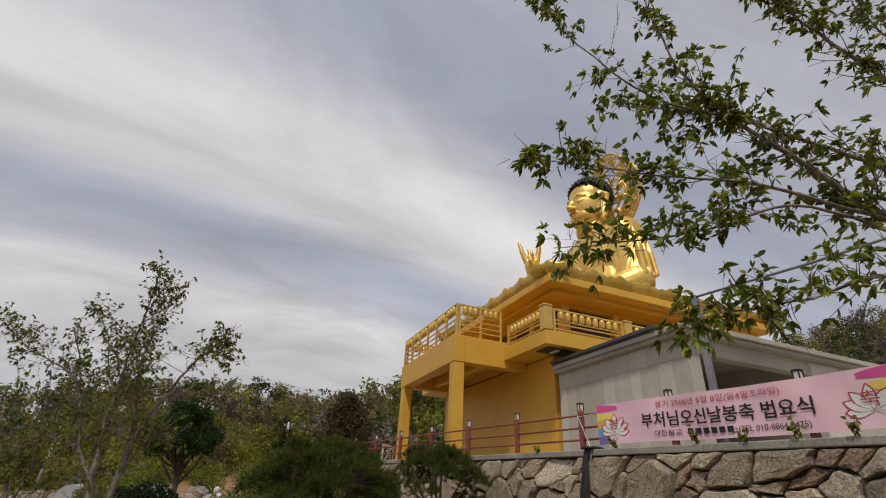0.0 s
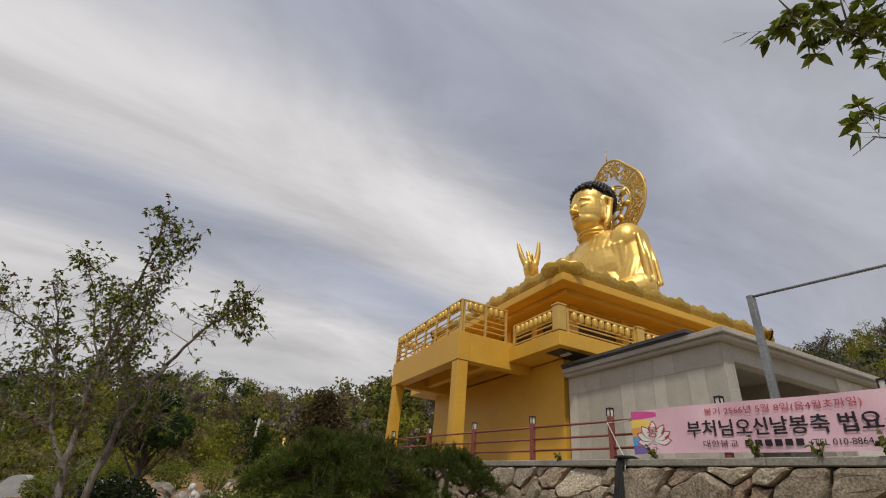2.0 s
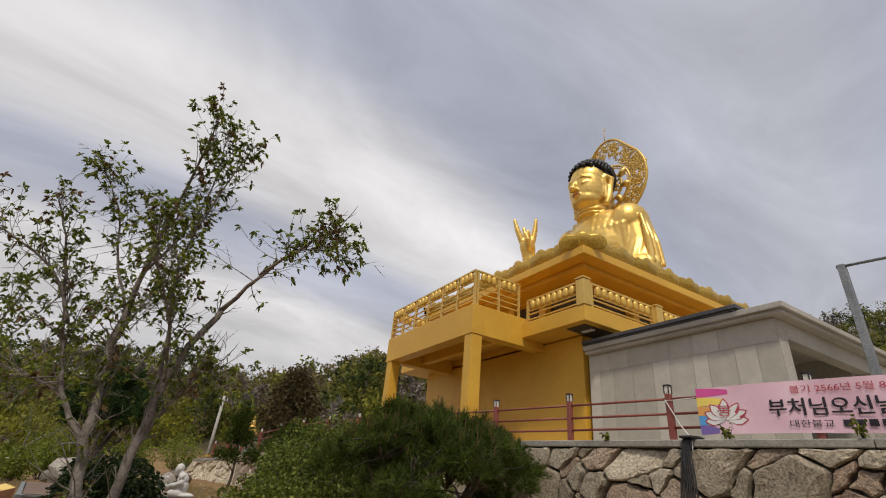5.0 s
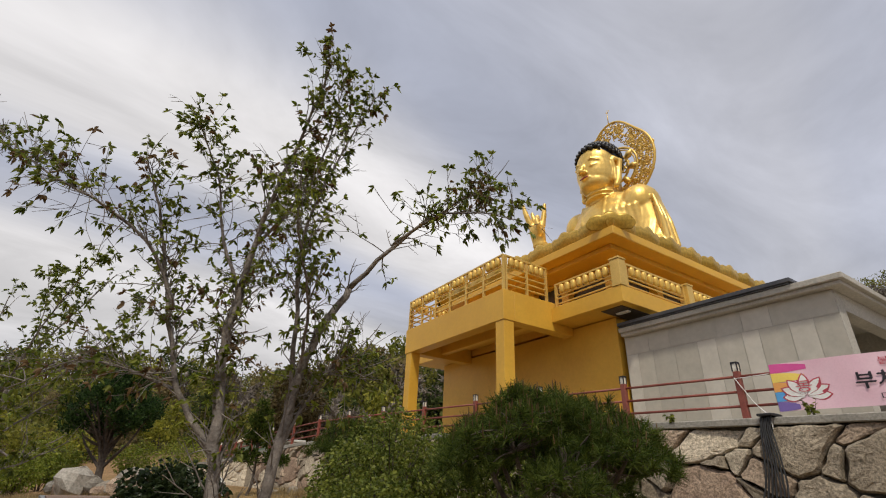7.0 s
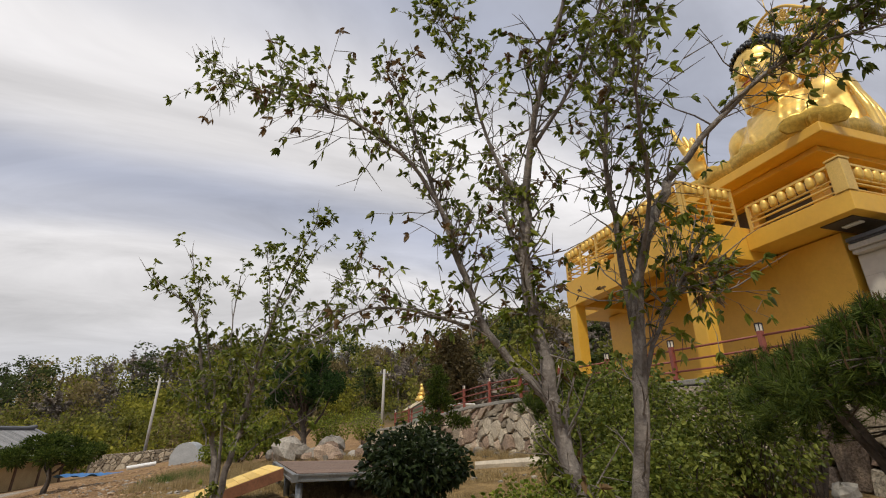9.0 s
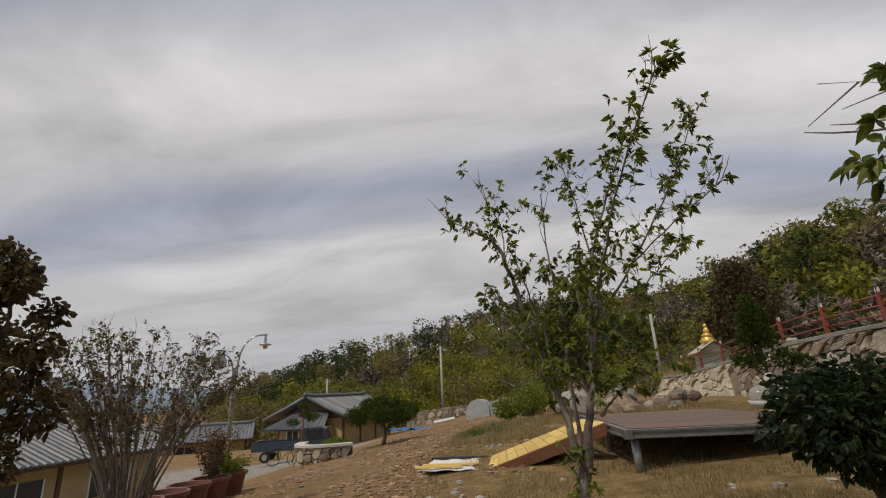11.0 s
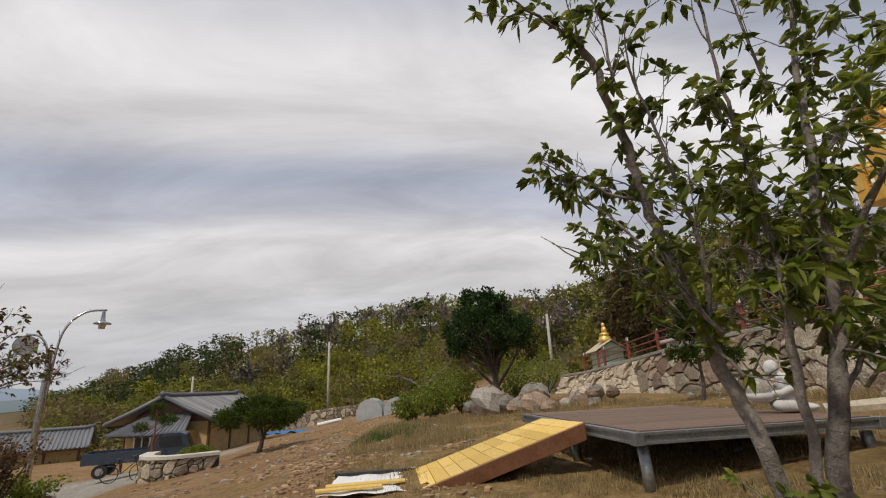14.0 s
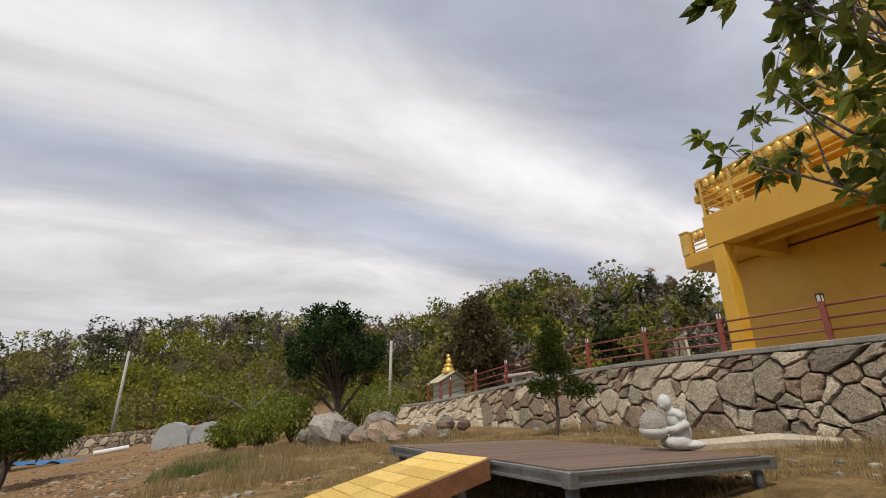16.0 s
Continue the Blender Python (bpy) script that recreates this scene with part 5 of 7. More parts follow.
def leafy_shrub(name, x, y, r, h, seed, label, leafm, n, size, lift=0.15, stems=9, trunk=None, woodm=None, top=1.0, dense_out=0.4):
    """A shrub: stems, and leaves spread through a lumpy dome."""
    rng = random.Random(seed)
    z0 = ground_z(x, y) - 0.04
    wood, lg = Geo(), Geo()
    if trunk:
        wood.tube(smooth_path([(x, y, z0), (x + 0.03, y, z0 + trunk * 0.6), (x, y + 0.02, z0 + trunk)], 3, rng, 0.008), [0.055, 0.05, 0.05, 0.046, 0.044, 0.042, 0.04], 8)
    zb = z0 + (trunk or 0.0)
    ends = []
    for k in range(stems):
        a = rng.uniform(0, 6.283)
        q = math.sqrt(rng.random())
        e = Vector((x + r * q * math.cos(a) * 0.85, y + r * q * math.sin(a) * 0.85, z0 + lift * h + (h * (1 - lift)) * rng.uniform(0.5, 0.95) * (1 - 0.35 * q * q)))
        p = smooth_path([(x + 0.05 * math.cos(a), y + 0.05 * math.sin(a), zb), Vector((x, y, zb)).lerp(e, 0.5) + rv(rng) * 0.08, e], 4, rng, 0.012)
        wood.tube(p, [0.018 - 0.014 * i / (len(p) - 1) for i in range(len(p))], 5, False)
        ends += p[3:]
    for _ in range(n):
        d = rv(rng)
        rad = rng.random() ** dense_out
        lump = 0.85 + 0.22 * noise.noise(d * 2.1 + Vector((seed, 0, 0)))
        c = Vector((x + d.x * r * rad * lump, y + d.y * r * rad * lump, z0 + h * (lift + (1 - lift) * 0.5 * (1 + d.z * rad * lump * top))))
        leaf(lg, c, (d + rv(rng) * 0.9 + Vector((0, 0, 0.2))), size * rng.uniform(0.6, 1.2), rng, 0.34)
    for e in ends:
        for _ in range(4):
            leaf(lg, e, rv(rng) + Vector((0, 0, 0.3)), size, rng, 0.34)
    t = thing(name, x, y, z0, label, "shrub")
    part("trunk", wood, woodm or DARKBARK, t, smooth=True)
    part("foliage", lg, leafm, t)
    return t


leafy_shrub("camellia_bush", -1.32, 11.7, 0.74, 1.42, 41, "round dark glossy evergreen bush on a short trunk", LEAF_DARK, 4200, 0.075, 0.28, 12, 0.4)
leafy_shrub("green_shrub", 0.25, 9.5, 0.8, 1.35, 42, "loose green shrub with thin upright stems", LEAF, 5200, 0.055, 0.02, 34)
leafy_shrub("green_shrub", 1.3, 11.1, 1.1, 2.1, 43, "loose green shrub before the stone wall", LEAF, 6500, 0.06, 0.02, 46)
leafy_shrub("green_shrub", 1.15, 12.1, 0.75, 1.7, 47, "tall twiggy green shrub before the stone wall", LEAF, 3400, 0.06, 0.02, 52)
leafy_shrub("green_shrub", 2.6, 10.6, 0.9, 1.8, 48, "dense green shrub beside the low pine", LEAF, 4600, 0.06, 0.02, 36)
leafy_shrub("green_shrub", -0.55, 10.2, 0.7, 0.85, 44, "low bright green shrub", LEAF_FRESH, 2400, 0.055, 0.02, 16)
leafy_shrub("green_shrub", 2.6, 12.9, 1.2, 2.2, 46, "loose dark green shrub before the stone wall", LEAF, 5600, 0.06, 0.02, 40)
leafy_shrub("dark_shrub", -2.15, 10.05, 0.5, 0.62, 45, "low dark evergreen shrub", LEAF_DARK, 2200, 0.06, 0.03, 12)
pine_bush(1.6, 12.9, 0.95, 2.0, 33, "dark green bushy pine with a bare trunk", 4, 600)


# ---- woods on the hills ----
def tuft_tree(leafg, woodg, x, y, z, h, r, kind, rng, n):
    trunk = h * (0.25 if kind != "bare" else 0.35)
    if woodg is not None:
        woodg.tube([(x, y, z - 0.3), (x + rng.uniform(-.2, .2), y, z + trunk), (x + rng.uniform(-.4, .4), y + rng.uniform(-.3, .3), z + h * 0.8)], [0.03 * h, 0.022 * h, 0.008 * h], 4, False)
    lobes = []
    for _ in range(rng.randint(8, 13)):
        a, q = rng.uniform(0, 6.28), math.sqrt(rng.random()) * 0.72
        zz = z + h * rng.uniform(0.05, 0.90)
        k = 1.0 - 0.55 * max(0, (zz - z) / h - 0.5) * 2
        lobes.append((x + r * q * k * math.cos(a), y + r * q * k * math.sin(a), zz, r * rng.uniform(0.38, 0.62)))
    if kind == "bare":
        limbs = []
        for _ in range(11):
            a = rng.uniform(0, 6.28)
            s = Vector((x, y, z + h * rng.uniform(0.25, 0.65)))
            e = s + Vector((math.cos(a) * r * rng.uniform(0.3, 0.9), math.sin(a) * r * rng.uniform(0.3, 0.9), h * rng.uniform(0.12, 0.35)))
            limbs.append((s, s.lerp(e, 0.5) + rv(rng) * 0.25, e))
            leafg.tube([s, limbs[-1][1], e], [0.05, 0.035, 0.012], 3, False)
        for _ in range(n):
            s, m, e = rng.choice(limbs)
            t = rng.uniform(0.25, 1)
            b = s.lerp(m, t * 2) if t < 0.5 else m.lerp(e, t * 2 - 1)
            tip = b + (rv(rng) * 0.8 + Vector((0, 0, 0.5))).normalized() * rng.uniform(0.3, 0.95)
            w = rv(rng) * 0.016
            mid = b.lerp(tip, 0.55) + rv(rng) * 0.1
            nn = len(leafg.v)
            leafg.v += [tuple(b + w), tuple(b - w), tuple(mid), tuple(tip), tuple(mid + rv(rng) * 0.35)]
            leafg.f += [(nn, nn + 1, nn + 2), (nn + 1, nn + 2, nn + 3), (nn, nn + 2, nn + 4)]
            leafg.mi += [0, 0, 0]
        return
    for _ in range(n):
        lx, ly, lz, lr = rng.choice(lobes)
        d = rv(rng)
        q = rng.random() ** 0.4
        flat_z = 0.5 if kind == "pine" else 0.8
        c = Vector((lx + d.x * lr * q, ly + d.y * lr * q, lz + d.z * lr * q * flat_z))
        s = rng.uniform(0.13, 0.30) * (h / 6) ** 0.3
        a1, a2 = rv(rng) * s, rv(rng) * s
        if kind == "pine":
            a1 = Vector((a1.x * 1.3, a1.y * 1.3, a1.z * 0.5))
        nn = len(leafg.v)
        leafg.v += [tuple(c + a1), tuple(c + a2), tuple(c - a1 * 0.7), tuple(c - a2 * 0.8)]
        leafg.f.append((nn, nn + 1, nn + 2, nn + 3))
        leafg.mi.append(0)


def build_woods():
    rng = random.Random(77)
    kinds = {"pine": (Geo(), F_PINE), "green": (Geo(), F_GREEN), "yellow": (Geo(), F_YEL), "bare": (Geo(), F_BARE), "brown": (Geo(), F_BROWN)}
    wood = Geo()
    n = 0
    tries = 0
    placed = []
    while n < 900 and tries < 12000:
        tries += 1
        az = rng.uniform(-92, 40)
        lo, hi = (36, 84) if az < -12 else (58, 118)
        if az > 25:
            lo, hi = 66, 150
        if az < -55:
            lo, hi = 60, 190
        r = lo + (hi - lo) * rng.random() ** 1.25
        x, y = -math.sin(radians(az)) * r, 8 + math.cos(radians(az)) * r
        if 3 < x < 30 and y < 41:
            continue
        gap = 2.0 + r * 0.012
        if any(abs(x - q[0]) < gap and abs(y - q[1]) < gap for q in placed):
            continue
        placed.append((x, y))
        z = ground_z(x, y)
        f = rng.random()
        front = r < lo + 20
        if front and az > -4:
            k = "yellow" if f < 0.42 else "green" if f < 0.84 else "brown"
            h, rad = rng.uniform(2.8, 5.2), rng.uniform(2.2, 3.4)
        else:
            k = "pine" if f < 0.16 else "green" if f < 0.42 else "brown" if f < 0.62 else "bare" if f < 0.86 else "yellow"
            h, rad = rng.uniform(4.6, 7.8), rng.uniform(2.5, 3.7)
            if az > 26:
                k = "pine" if f < 0.6 else "green" if f < 0.8 else "brown"
                h *= 1.0 - 0.035 * (az - 26)
            if k == "pine":
                h *= 1.15
        cnt = 620 if r < 80 else 420
        tuft_tree(kinds[k][0], wood, x, y, z, h, rad, k, rng, cnt)
        n += 1
    for _ in range(46):
        az = rng.uniform(-50, -24)
        r = rng.uniform(42, 60)
        x, y = -4 - math.sin(radians(az)) * r, 11 + math.cos(radians(az)) * r
        if x < 28 and y < 38:
            continue
        k = rng.choice(("bare", "green", "brown", "bare", "pine", "green"))
        tuft_tree(kinds[k][0], wood, x, y, ground_z(x, y), rng.uniform(8.0, 12.0), rng.uniform(2.6, 3.8), k, rng, 760)
    # undergrowth at the foot of the slope
    for _ in range(420):
        az = rng.uniform(-30, 42)
        r = rng.uniform(56, 76) if az > -10 else rng.uniform(40, 54)
        x, y = -math.sin(radians(az)) * r, 8 + math.cos(radians(az)) * r
        z = ground_z(x, y)
        k = rng.choice(("green", "yellow", "brown", "green", "pine"))
        tuft_tree(kinds[k][0], None, x, y, z - 0.6, rng.uniform(1.4, 2.6), rng.uniform(1.0, 2.0), k, rng, 120)
    names = {"pine": "dark green pines on the hill", "green": "olive green spring woods on the hill", "yellow": "yellow-green thicket at the foot of the hill", "bare": "grey leafless trees on the hill", "brown": "brown budding trees on the hill"}
    for k, (g, m) in kinds.items():
        solid("hill_woods", g, m, names[k], "woods", "stuff")
    solid("hill_trunks", wood, DARKBARK, "dark trunks of the hillside woods", "woods", "stuff")


build_woods()


# ---- deck, ramp and kneeling statue ----
DA = 6.5                                          # the deck's turn
DM = pose(-2.60, 15.0, 0.0, 0, 0, DA)
DW, DL, DZ = 2.86, 3.95, 0.665
deck = thing("deck", -2.6, 15.0, 0.1, "low brown timber deck on a grey steel frame and pipe legs", "deck")
for k in range(21):
    g = Geo()
    w = DL / 21
    g.box(0.02, DW - 0.02, 0.02 + k * (DL - 0.04) / 21, 0.02 + (k + 1) * (DL - 0.04) / 21 - 0.008, DZ - 0.028, DZ + 0.004, m=DM)
    part("board", g, DECKWOOD, deck)
for a, b, c, d in ((0, DW, -0.05, 0.0), (0, DW, DL, DL + 0.05), (-0.05, 0.0, 0, DL), (DW, DW + 0.05, 0, DL)):
    g = Geo()
    g.box(a, b, c, d, DZ - 0.125, DZ - 0.006, m=DM)
    lx = (a - 0.02, b + 0.02) if b - a > 1 else (a, b)
    if b - a > 1:
        o = c - 0.025 if c < 0 else d
        g.box(a, b, o, o + 0.025, DZ - 0.125, DZ - 0.10, m=DM)
        g.box(a, b, o, o + 0.025, DZ - 0.035, DZ - 0.006, m=DM)
    else:
        o = a - 0.025 if a < 0 else b
        g.box(o, o + 0.025, c, d, DZ - 0.125, DZ - 0.10, m=DM)
        g.box(o, o + 0.025, c, d, DZ - 0.035, DZ - 0.006, m=DM)
    part("channel", g, GALV, deck, "grey galvanised steel channel")
for x, y in ((-0.03, -0.03), (DW + 0.03, -0.03), (-0.03, DL + 0.03), (DW + 0.03, DL + 0.03)):
    g = Geo()
    g.box(x - 0.055, x + 0.055, y - 0.055, y + 0.055, DZ - 0.135, DZ - 0.002, m=DM)
    part("corner_bracket", g, GALV, deck, bevel=0.006)
for x, y in ((0.07, 0.07), (DW - 0.08, 0.07), (0.07, DL - 0.08), (DW - 0.08, DL - 0.08), (0.07, DL / 2), (DW / 2, DL / 2)):
    p = DM @ Vector((x, y, 0))
    g = Geo()
    gz = ground_z(p.x, p.y)
    g.tube([(p.x + 0.02, p.y, gz - 0.1), (p.x, p.y, DZ - 0.16)], 0.062, 14)
    part("leg", g, GALV, deck, "grey steel pipe leg", smooth=True)
for x in (0.7, 1.43, 2.15):
    g = Geo()
    g.box(x - 0.03, x + 0.03, 0.01, DL - 0.01, DZ - 0.13, DZ - 0.03, m=DM)
    part("joist", g, GALV, deck)

ramp = thing("ramp", -4.9, 17.5, -0.1, "sloping ramp of yellow pine planks with brown sides", "ramp")
RQ = [Vector(p) for p in ((-2.84, 16.10, DZ + 0.012), (-3.16, 17.12, DZ + 0.012), (-5.12, 18.10, -0.07), (-4.96, 16.60, -0.09))]


def ramp_pt(s, t, h=0.0):
    """s: 0 at the deck, 1 at the ground; t: 0 at one side, 1 at the other."""
    return RQ[0].lerp(RQ[3], s).lerp(RQ[1].lerp(RQ[2], s), t) + Vector((0, 0, h))


def ramp_box(s0, s1, t0, t1, h0, h1):
    g = Geo()
    vs = [ramp_pt(s, t, h) for s in (s0, s1) for t in (t0, t1) for h in (h0, h1)]
    g.add(vs, [(0, 1, 3, 2), (4, 6, 7, 5), (0, 4, 5, 1), (2, 3, 7, 6), (0, 2, 6, 4), (1, 5, 7, 3)])
    return g


rrng = random.Random(4)
NR = 11
for c in range(NR):
    cut = rrng.choice((0.36, 0.5, 0.5, 0.64))
    for t0, t1 in ((0.0, cut), (cut, 1.0)):
        part("plank", ramp_box(c / NR + 0.0025, (c + 1) / NR - 0.0025, t0 + 0.004, t1 - 0.004, 0.0, 0.022 + rrng.uniform(0, 0.004)), PINEBOARD, ramp)
part("side_board", ramp_box(0.0, 1.0, -0.03, -0.003, -0.19, 0.016), RAMPSIDE, ramp, "red-brown oiled side board", bevel=0.004)
part("side_board", ramp_box(0.0, 1.0, 1.003, 1.03, -0.19, 0.016), RAMPSIDE, ramp, "red-brown oiled side board", bevel=0.004)
part("underlay", ramp_box(0.02, 0.98, 0.002, 0.998, -0.06, -0.004), RAMPSIDE, ramp)

# planks and white sheet at the foot of the ramp
g = Geo()
zf = ground_z(-5.7, 17.3)
g.box(-0.62, 0.50, -0.10, 0.06, 0.0, 0.03, m=pose(-5.72, 17.12, zf + 0.075, 0, 0, 10))
g.box(-0.60, 0.30, -0.10, 0.04, 0.0, 0.03, m=pose(-5.82, 16.86, zf + 0.075, 0, 0, 12))
solid("loose_planks", g, PINEBOARD, "loose yellow planks lying on the white sheet", "planks", bevel=0.004)
g = Geo()
g.box(-0.7, 0.62, -0.04, 0.05, 0.0, 0.06, m=pose(-5.72, 18.12, zf + 0.04, 0, 0, 6))
solid("edge_batten", g, RUBBER, "black batten along the edge of the white sheet", "batten", bevel=0.006)
g = Geo()
nn = 14
vs = [(-6.36 + 1.33 * i / nn, 16.6 + 1.45 * j / 8 + 0.1 * i / nn, zf + 0.045 + 0.012 * math.sin(i * 1.3 + j) + 0.01 * math.sin(j * 3.3)) for j in range(9) for i in range(nn + 1)]
g.add(vs, [(j * (nn + 1) + i, j * (nn + 1) + i + 1, (j + 1) * (nn + 1) + i + 1, (j + 1) * (nn + 1) + i) for j in range(8) for i in range(nn)])
solid("white_sheet", g, WHITE, "crumpled white plastic sheet under loose planks", "sheet", smooth=True)


def kneeling_statue(x, y, z, rz):
    g = Geo()

    def e(px, py, pz, rx, ry, rz2):
        g.ball((px, py, pz), (rx, ry, rz2), 20, 12)

    def limb(pts, rad):
        g.tube(pts, rad, 12)
        for p, r in zip(pts, rad):
            g.ball(p, r, 12, 8)
    e(0.11, 0, 0.065, 0.25, 0.16, 0.065)         # folded legs
    for s in (-1, 1):
        e(-0.02, s * 0.085, 0.10, 0.17, 0.085, 0.09)
    e(0.06, 0, 0.22, 0.135, 0.16, 0.15)
    e(0.04, 0, 0.35, 0.12, 0.145, 0.14)
    e(0.02, 0, 0.445, 0.095, 0.145, 0.065)
    e(-0.03, 0, 0.50, 0.05, 0.052, 0.05)
    e(-0.085, 0, 0.59, 0.088, 0.082, 0.10)
    e(-0.11, 0, 0.545, 0.066, 0.066, 0.052)
    e(-0.176, 0, 0.578, 0.014, 0.014, 0.018)
    for s in (-1, 1):
        e(-0.065, s * 0.083, 0.575, 0.020, 0.013, 0.034)
        limb([(0.03, s * 0.14, 0.42), (0.06, s * 0.165, 0.31), (-0.06, s * 0.15, 0.255), (-0.18, s * 0.085, 0.245)], [0.056, 0.058, 0.048, 0.036])
    tmp = new("kneeling_statue", g.mesh("kneeling_statue", GRANITE))
    md = tmp.modifiers.new("fuse", "REMESH")
    md.mode, md.voxel_size = "VOXEL", 0.009
    sm = tmp.modifiers.new("soft", "SMOOTH")
    sm.factor, sm.iterations = 0.5, 3
    me = bpy.data.meshes.new_from_object(tmp.evaluated_get(bpy.context.evaluated_depsgraph_get()))
    bpy.data.objects.remove(tmp)
    b = Geo()
    b.lathe((-0.28, 0, 0.125), [(0.03, 0), (0.10, 0.015), (0.155, 0.06), (0.190, 0.135), (0.182, 0.135), (0.14, 0.07), (0.06, 0.02)], 24)
    bowl = b.mesh("bowl", GRANITE, smooth=True)
    bm = bmesh.new()
    bm.from_mesh(me)
    bm.from_mesh(bowl)
    out = bpy.data.meshes.new("kneeling_statue")
    out.materials.append(GRANITE)
    bm.to_mesh(out)
    bm.free()
    out.polygons.foreach_set("use_smooth", [True] * len(out.polygons))
    ob = new("kneeling_statue", out)
    ob.matrix_basis = pose(x, y, z, 0, 0, rz)
    tagged(ob, "pale granite kneeling child monk statue holding a bowl on the deck", "statue")
    gl = Geo()
    gl.ball((0, 0, 0), (0.168, 0.168, 0.168), 32, 20)
    glass = bpy.data.materials.new("clear_globe")
    glass.use_nodes = True
    bs = glass.node_tree.nodes["Principled BSDF"]
    bs.inputs["Base Color"].default_value = (0.85, 0.83, 0.78, 1)
    bs.inputs["Transmission Weight"].default_value = 0.8
    bs.inputs["Roughness"].default_value = 0.12
    gb = new("glass_globe", gl.mesh("glass_globe", glass, smooth=True))
    gb.matrix_basis = pose(x, y, z, 0, 0, rz) @ pose(-0.28, 0, 0.318)
    tagged(gb, "clear glass globe resting in the statue's bowl", "globe")


kneeling_statue(-0.05, 16.25, DZ + 0.006, -20)


# ---- things round the wall ----
# bundle of black cables over the wall
cab = thing("cable_bundle", 6.45, 8.4, 0.4, "bundle of black cables hanging over the stone wall", "cables")
crng = random.Random(9)
for k in range(7):
    o = 0.032 * (k - 3)
    g = Geo()
    y0 = 8.36 + o * 0.8
    pts = [(wall_x(8.4) + 0.15, y0, 2.50), (wall_x(8.4) - 0.17, y0, 2.49), (wall_x(8.4) - 0.26, y0 + 0.02, 2.25), (wall_x(8.4) - 0.36, y0 + o * 0.6, 1.6), (wall_x(8.4) - 0.50, y0 + o * 1.5 + 0.1, 0.9), (wall_x(8.4) - 0.62 - 0.03 * k, y0 + o * 2.5 + 0.15, ground_z(6, 8.4) + 0.03)]
    g.tube(smooth_path(pts, 5, crng, 0.008), 0.014, 6)
    part("cable", g, RUBBER, cab, smooth=True)
g = Geo()
g.box(wall_x(8.4) - 0.28, wall_x(8.4) + 0.1, 8.24, 8.47, 2.47, 2.51)
solid("rubber_mat", g, RUBBER, "black rubber scrap under the cables on the wall", "mat", bevel=0.01)

# steel mast with a pipe arm behind the banner
mast = thing("steel_mast", 7.42, 5.83, 2.44, "grey steel mast with a thin pipe arm behind the banner", "mast")
g = Geo()
g.box(7.37, 7.47, 5.78, 5.88, 2.43, 5.07)
part("post", g, GALV, mast, bevel=0.006)
g = Geo()
g.tube([(7.42, 5.90, 5.05), (7.5, 3.8, 4.92), (7.6, 1.0, 4.85)], 0.022, 8)
part("arm", g, GALV, mast, smooth=True)
g = Geo()
g.box(7.55, 7.65, 0.94, 1.04, 2.43, 4.87)
part("post", g, GALV, mast, bevel=0.006)

# weeds on the coping
for k, (y, s) in enumerate(((7.75, 0.24), (6.1, 0.32), (5.3, 0.2), (3.9, 0.22), (9.9, 0.15), (4.6, 0.3))):
    rng = random.Random(60 + k)
    x, z = wall_x(y) - 0.12, wall_top(y) + 0.02
    st, lg = Geo(), Geo()
    for _ in range(5):
        e = Vector((x - 0.02 + rng.uniform(-.08, .02), y + rng.uniform(-.1, .1), z + s * rng.uniform(0.5, 1)))
        st.tube([(x, y, z - 0.02), e], [0.005, 0.002], 4, False)
        for q in range(5):
            leaf(lg, Vector((x, y, z)).lerp(e, 0.3 + 0.17 * q), rv(rng) + Vector((-0.3, 0, 0.1)), 0.085, rng, 0.3)
    t = thing("wall_weed", x, y, z, "small green weed growing on the stone wall", "weed", "weeds on the wall")
    part("stem", st, DARKBARK, t)
    part("foliage", lg, LEAF, t)

# white rope tied to a railing post
g = Geo()
ry = rail_ys[7]
g.tube(smooth_path([rail_pt(ry + 0.04, 0.72) + Vector((-0.06, 0, 0)), rail_pt(ry - 0.02, 0.62) + Vector((-0.07, 0, 0)), rail_pt(ry - 0.22, 0.25) + Vector((-0.10, 0, 0)), rail_pt(ry - 0.42, 0.04) + Vector((-0.22, 0, 0)), rail_pt(ry - 0.44, -0.18) + Vector((-0.26, 0, 0))], 5, random.Random(2), 0.004), 0.008, 6)
g.tube([rail_pt(ry + 0.04, 0.70) + Vector((-0.06, 0, 0)), rail_pt(ry - 0.5, 0.72) + Vector((-0.07, 0, 0))], 0.006, 6)
solid("white_rope", g, WHITE, "thin white rope tied from a railing post to the banner", "rope", smooth=True)

# pale trestle, table, and timber on the terrace
tr = thing("timber_trestle", 6.3, 21.8, 2.4, "pale weathered timber trestle behind the railing", "trestle")
PALEWOOD = mat("weathered_timber", (0.42, 0.36, 0.27), (0.56, 0.49, 0.38), 5, 0.75, 0, 0.3, 30, stain=0.3)
for p0, p1 in (((6.0, 21.2, 3.22), (6.9, 22.5, 3.22)), ((6.0, 21.2, 2.43), (6.05, 21.3, 3.2)), ((6.85, 22.4, 2.43), (6.85, 22.4, 3.2)), ((6.1, 21.35, 2.43), (6.6, 22.0, 3.18)), ((6.75, 22.2, 2.43), (6.4, 21.7, 3.18))):
    g = Geo()
    g.tube([p0, p1], 0.05, 4)
    part("beam", g, PALEWOOD, tr)
tb = thing("stone_bench", 4.9, 28.5, 2.2, "low grey stone bench on the terrace", "bench")
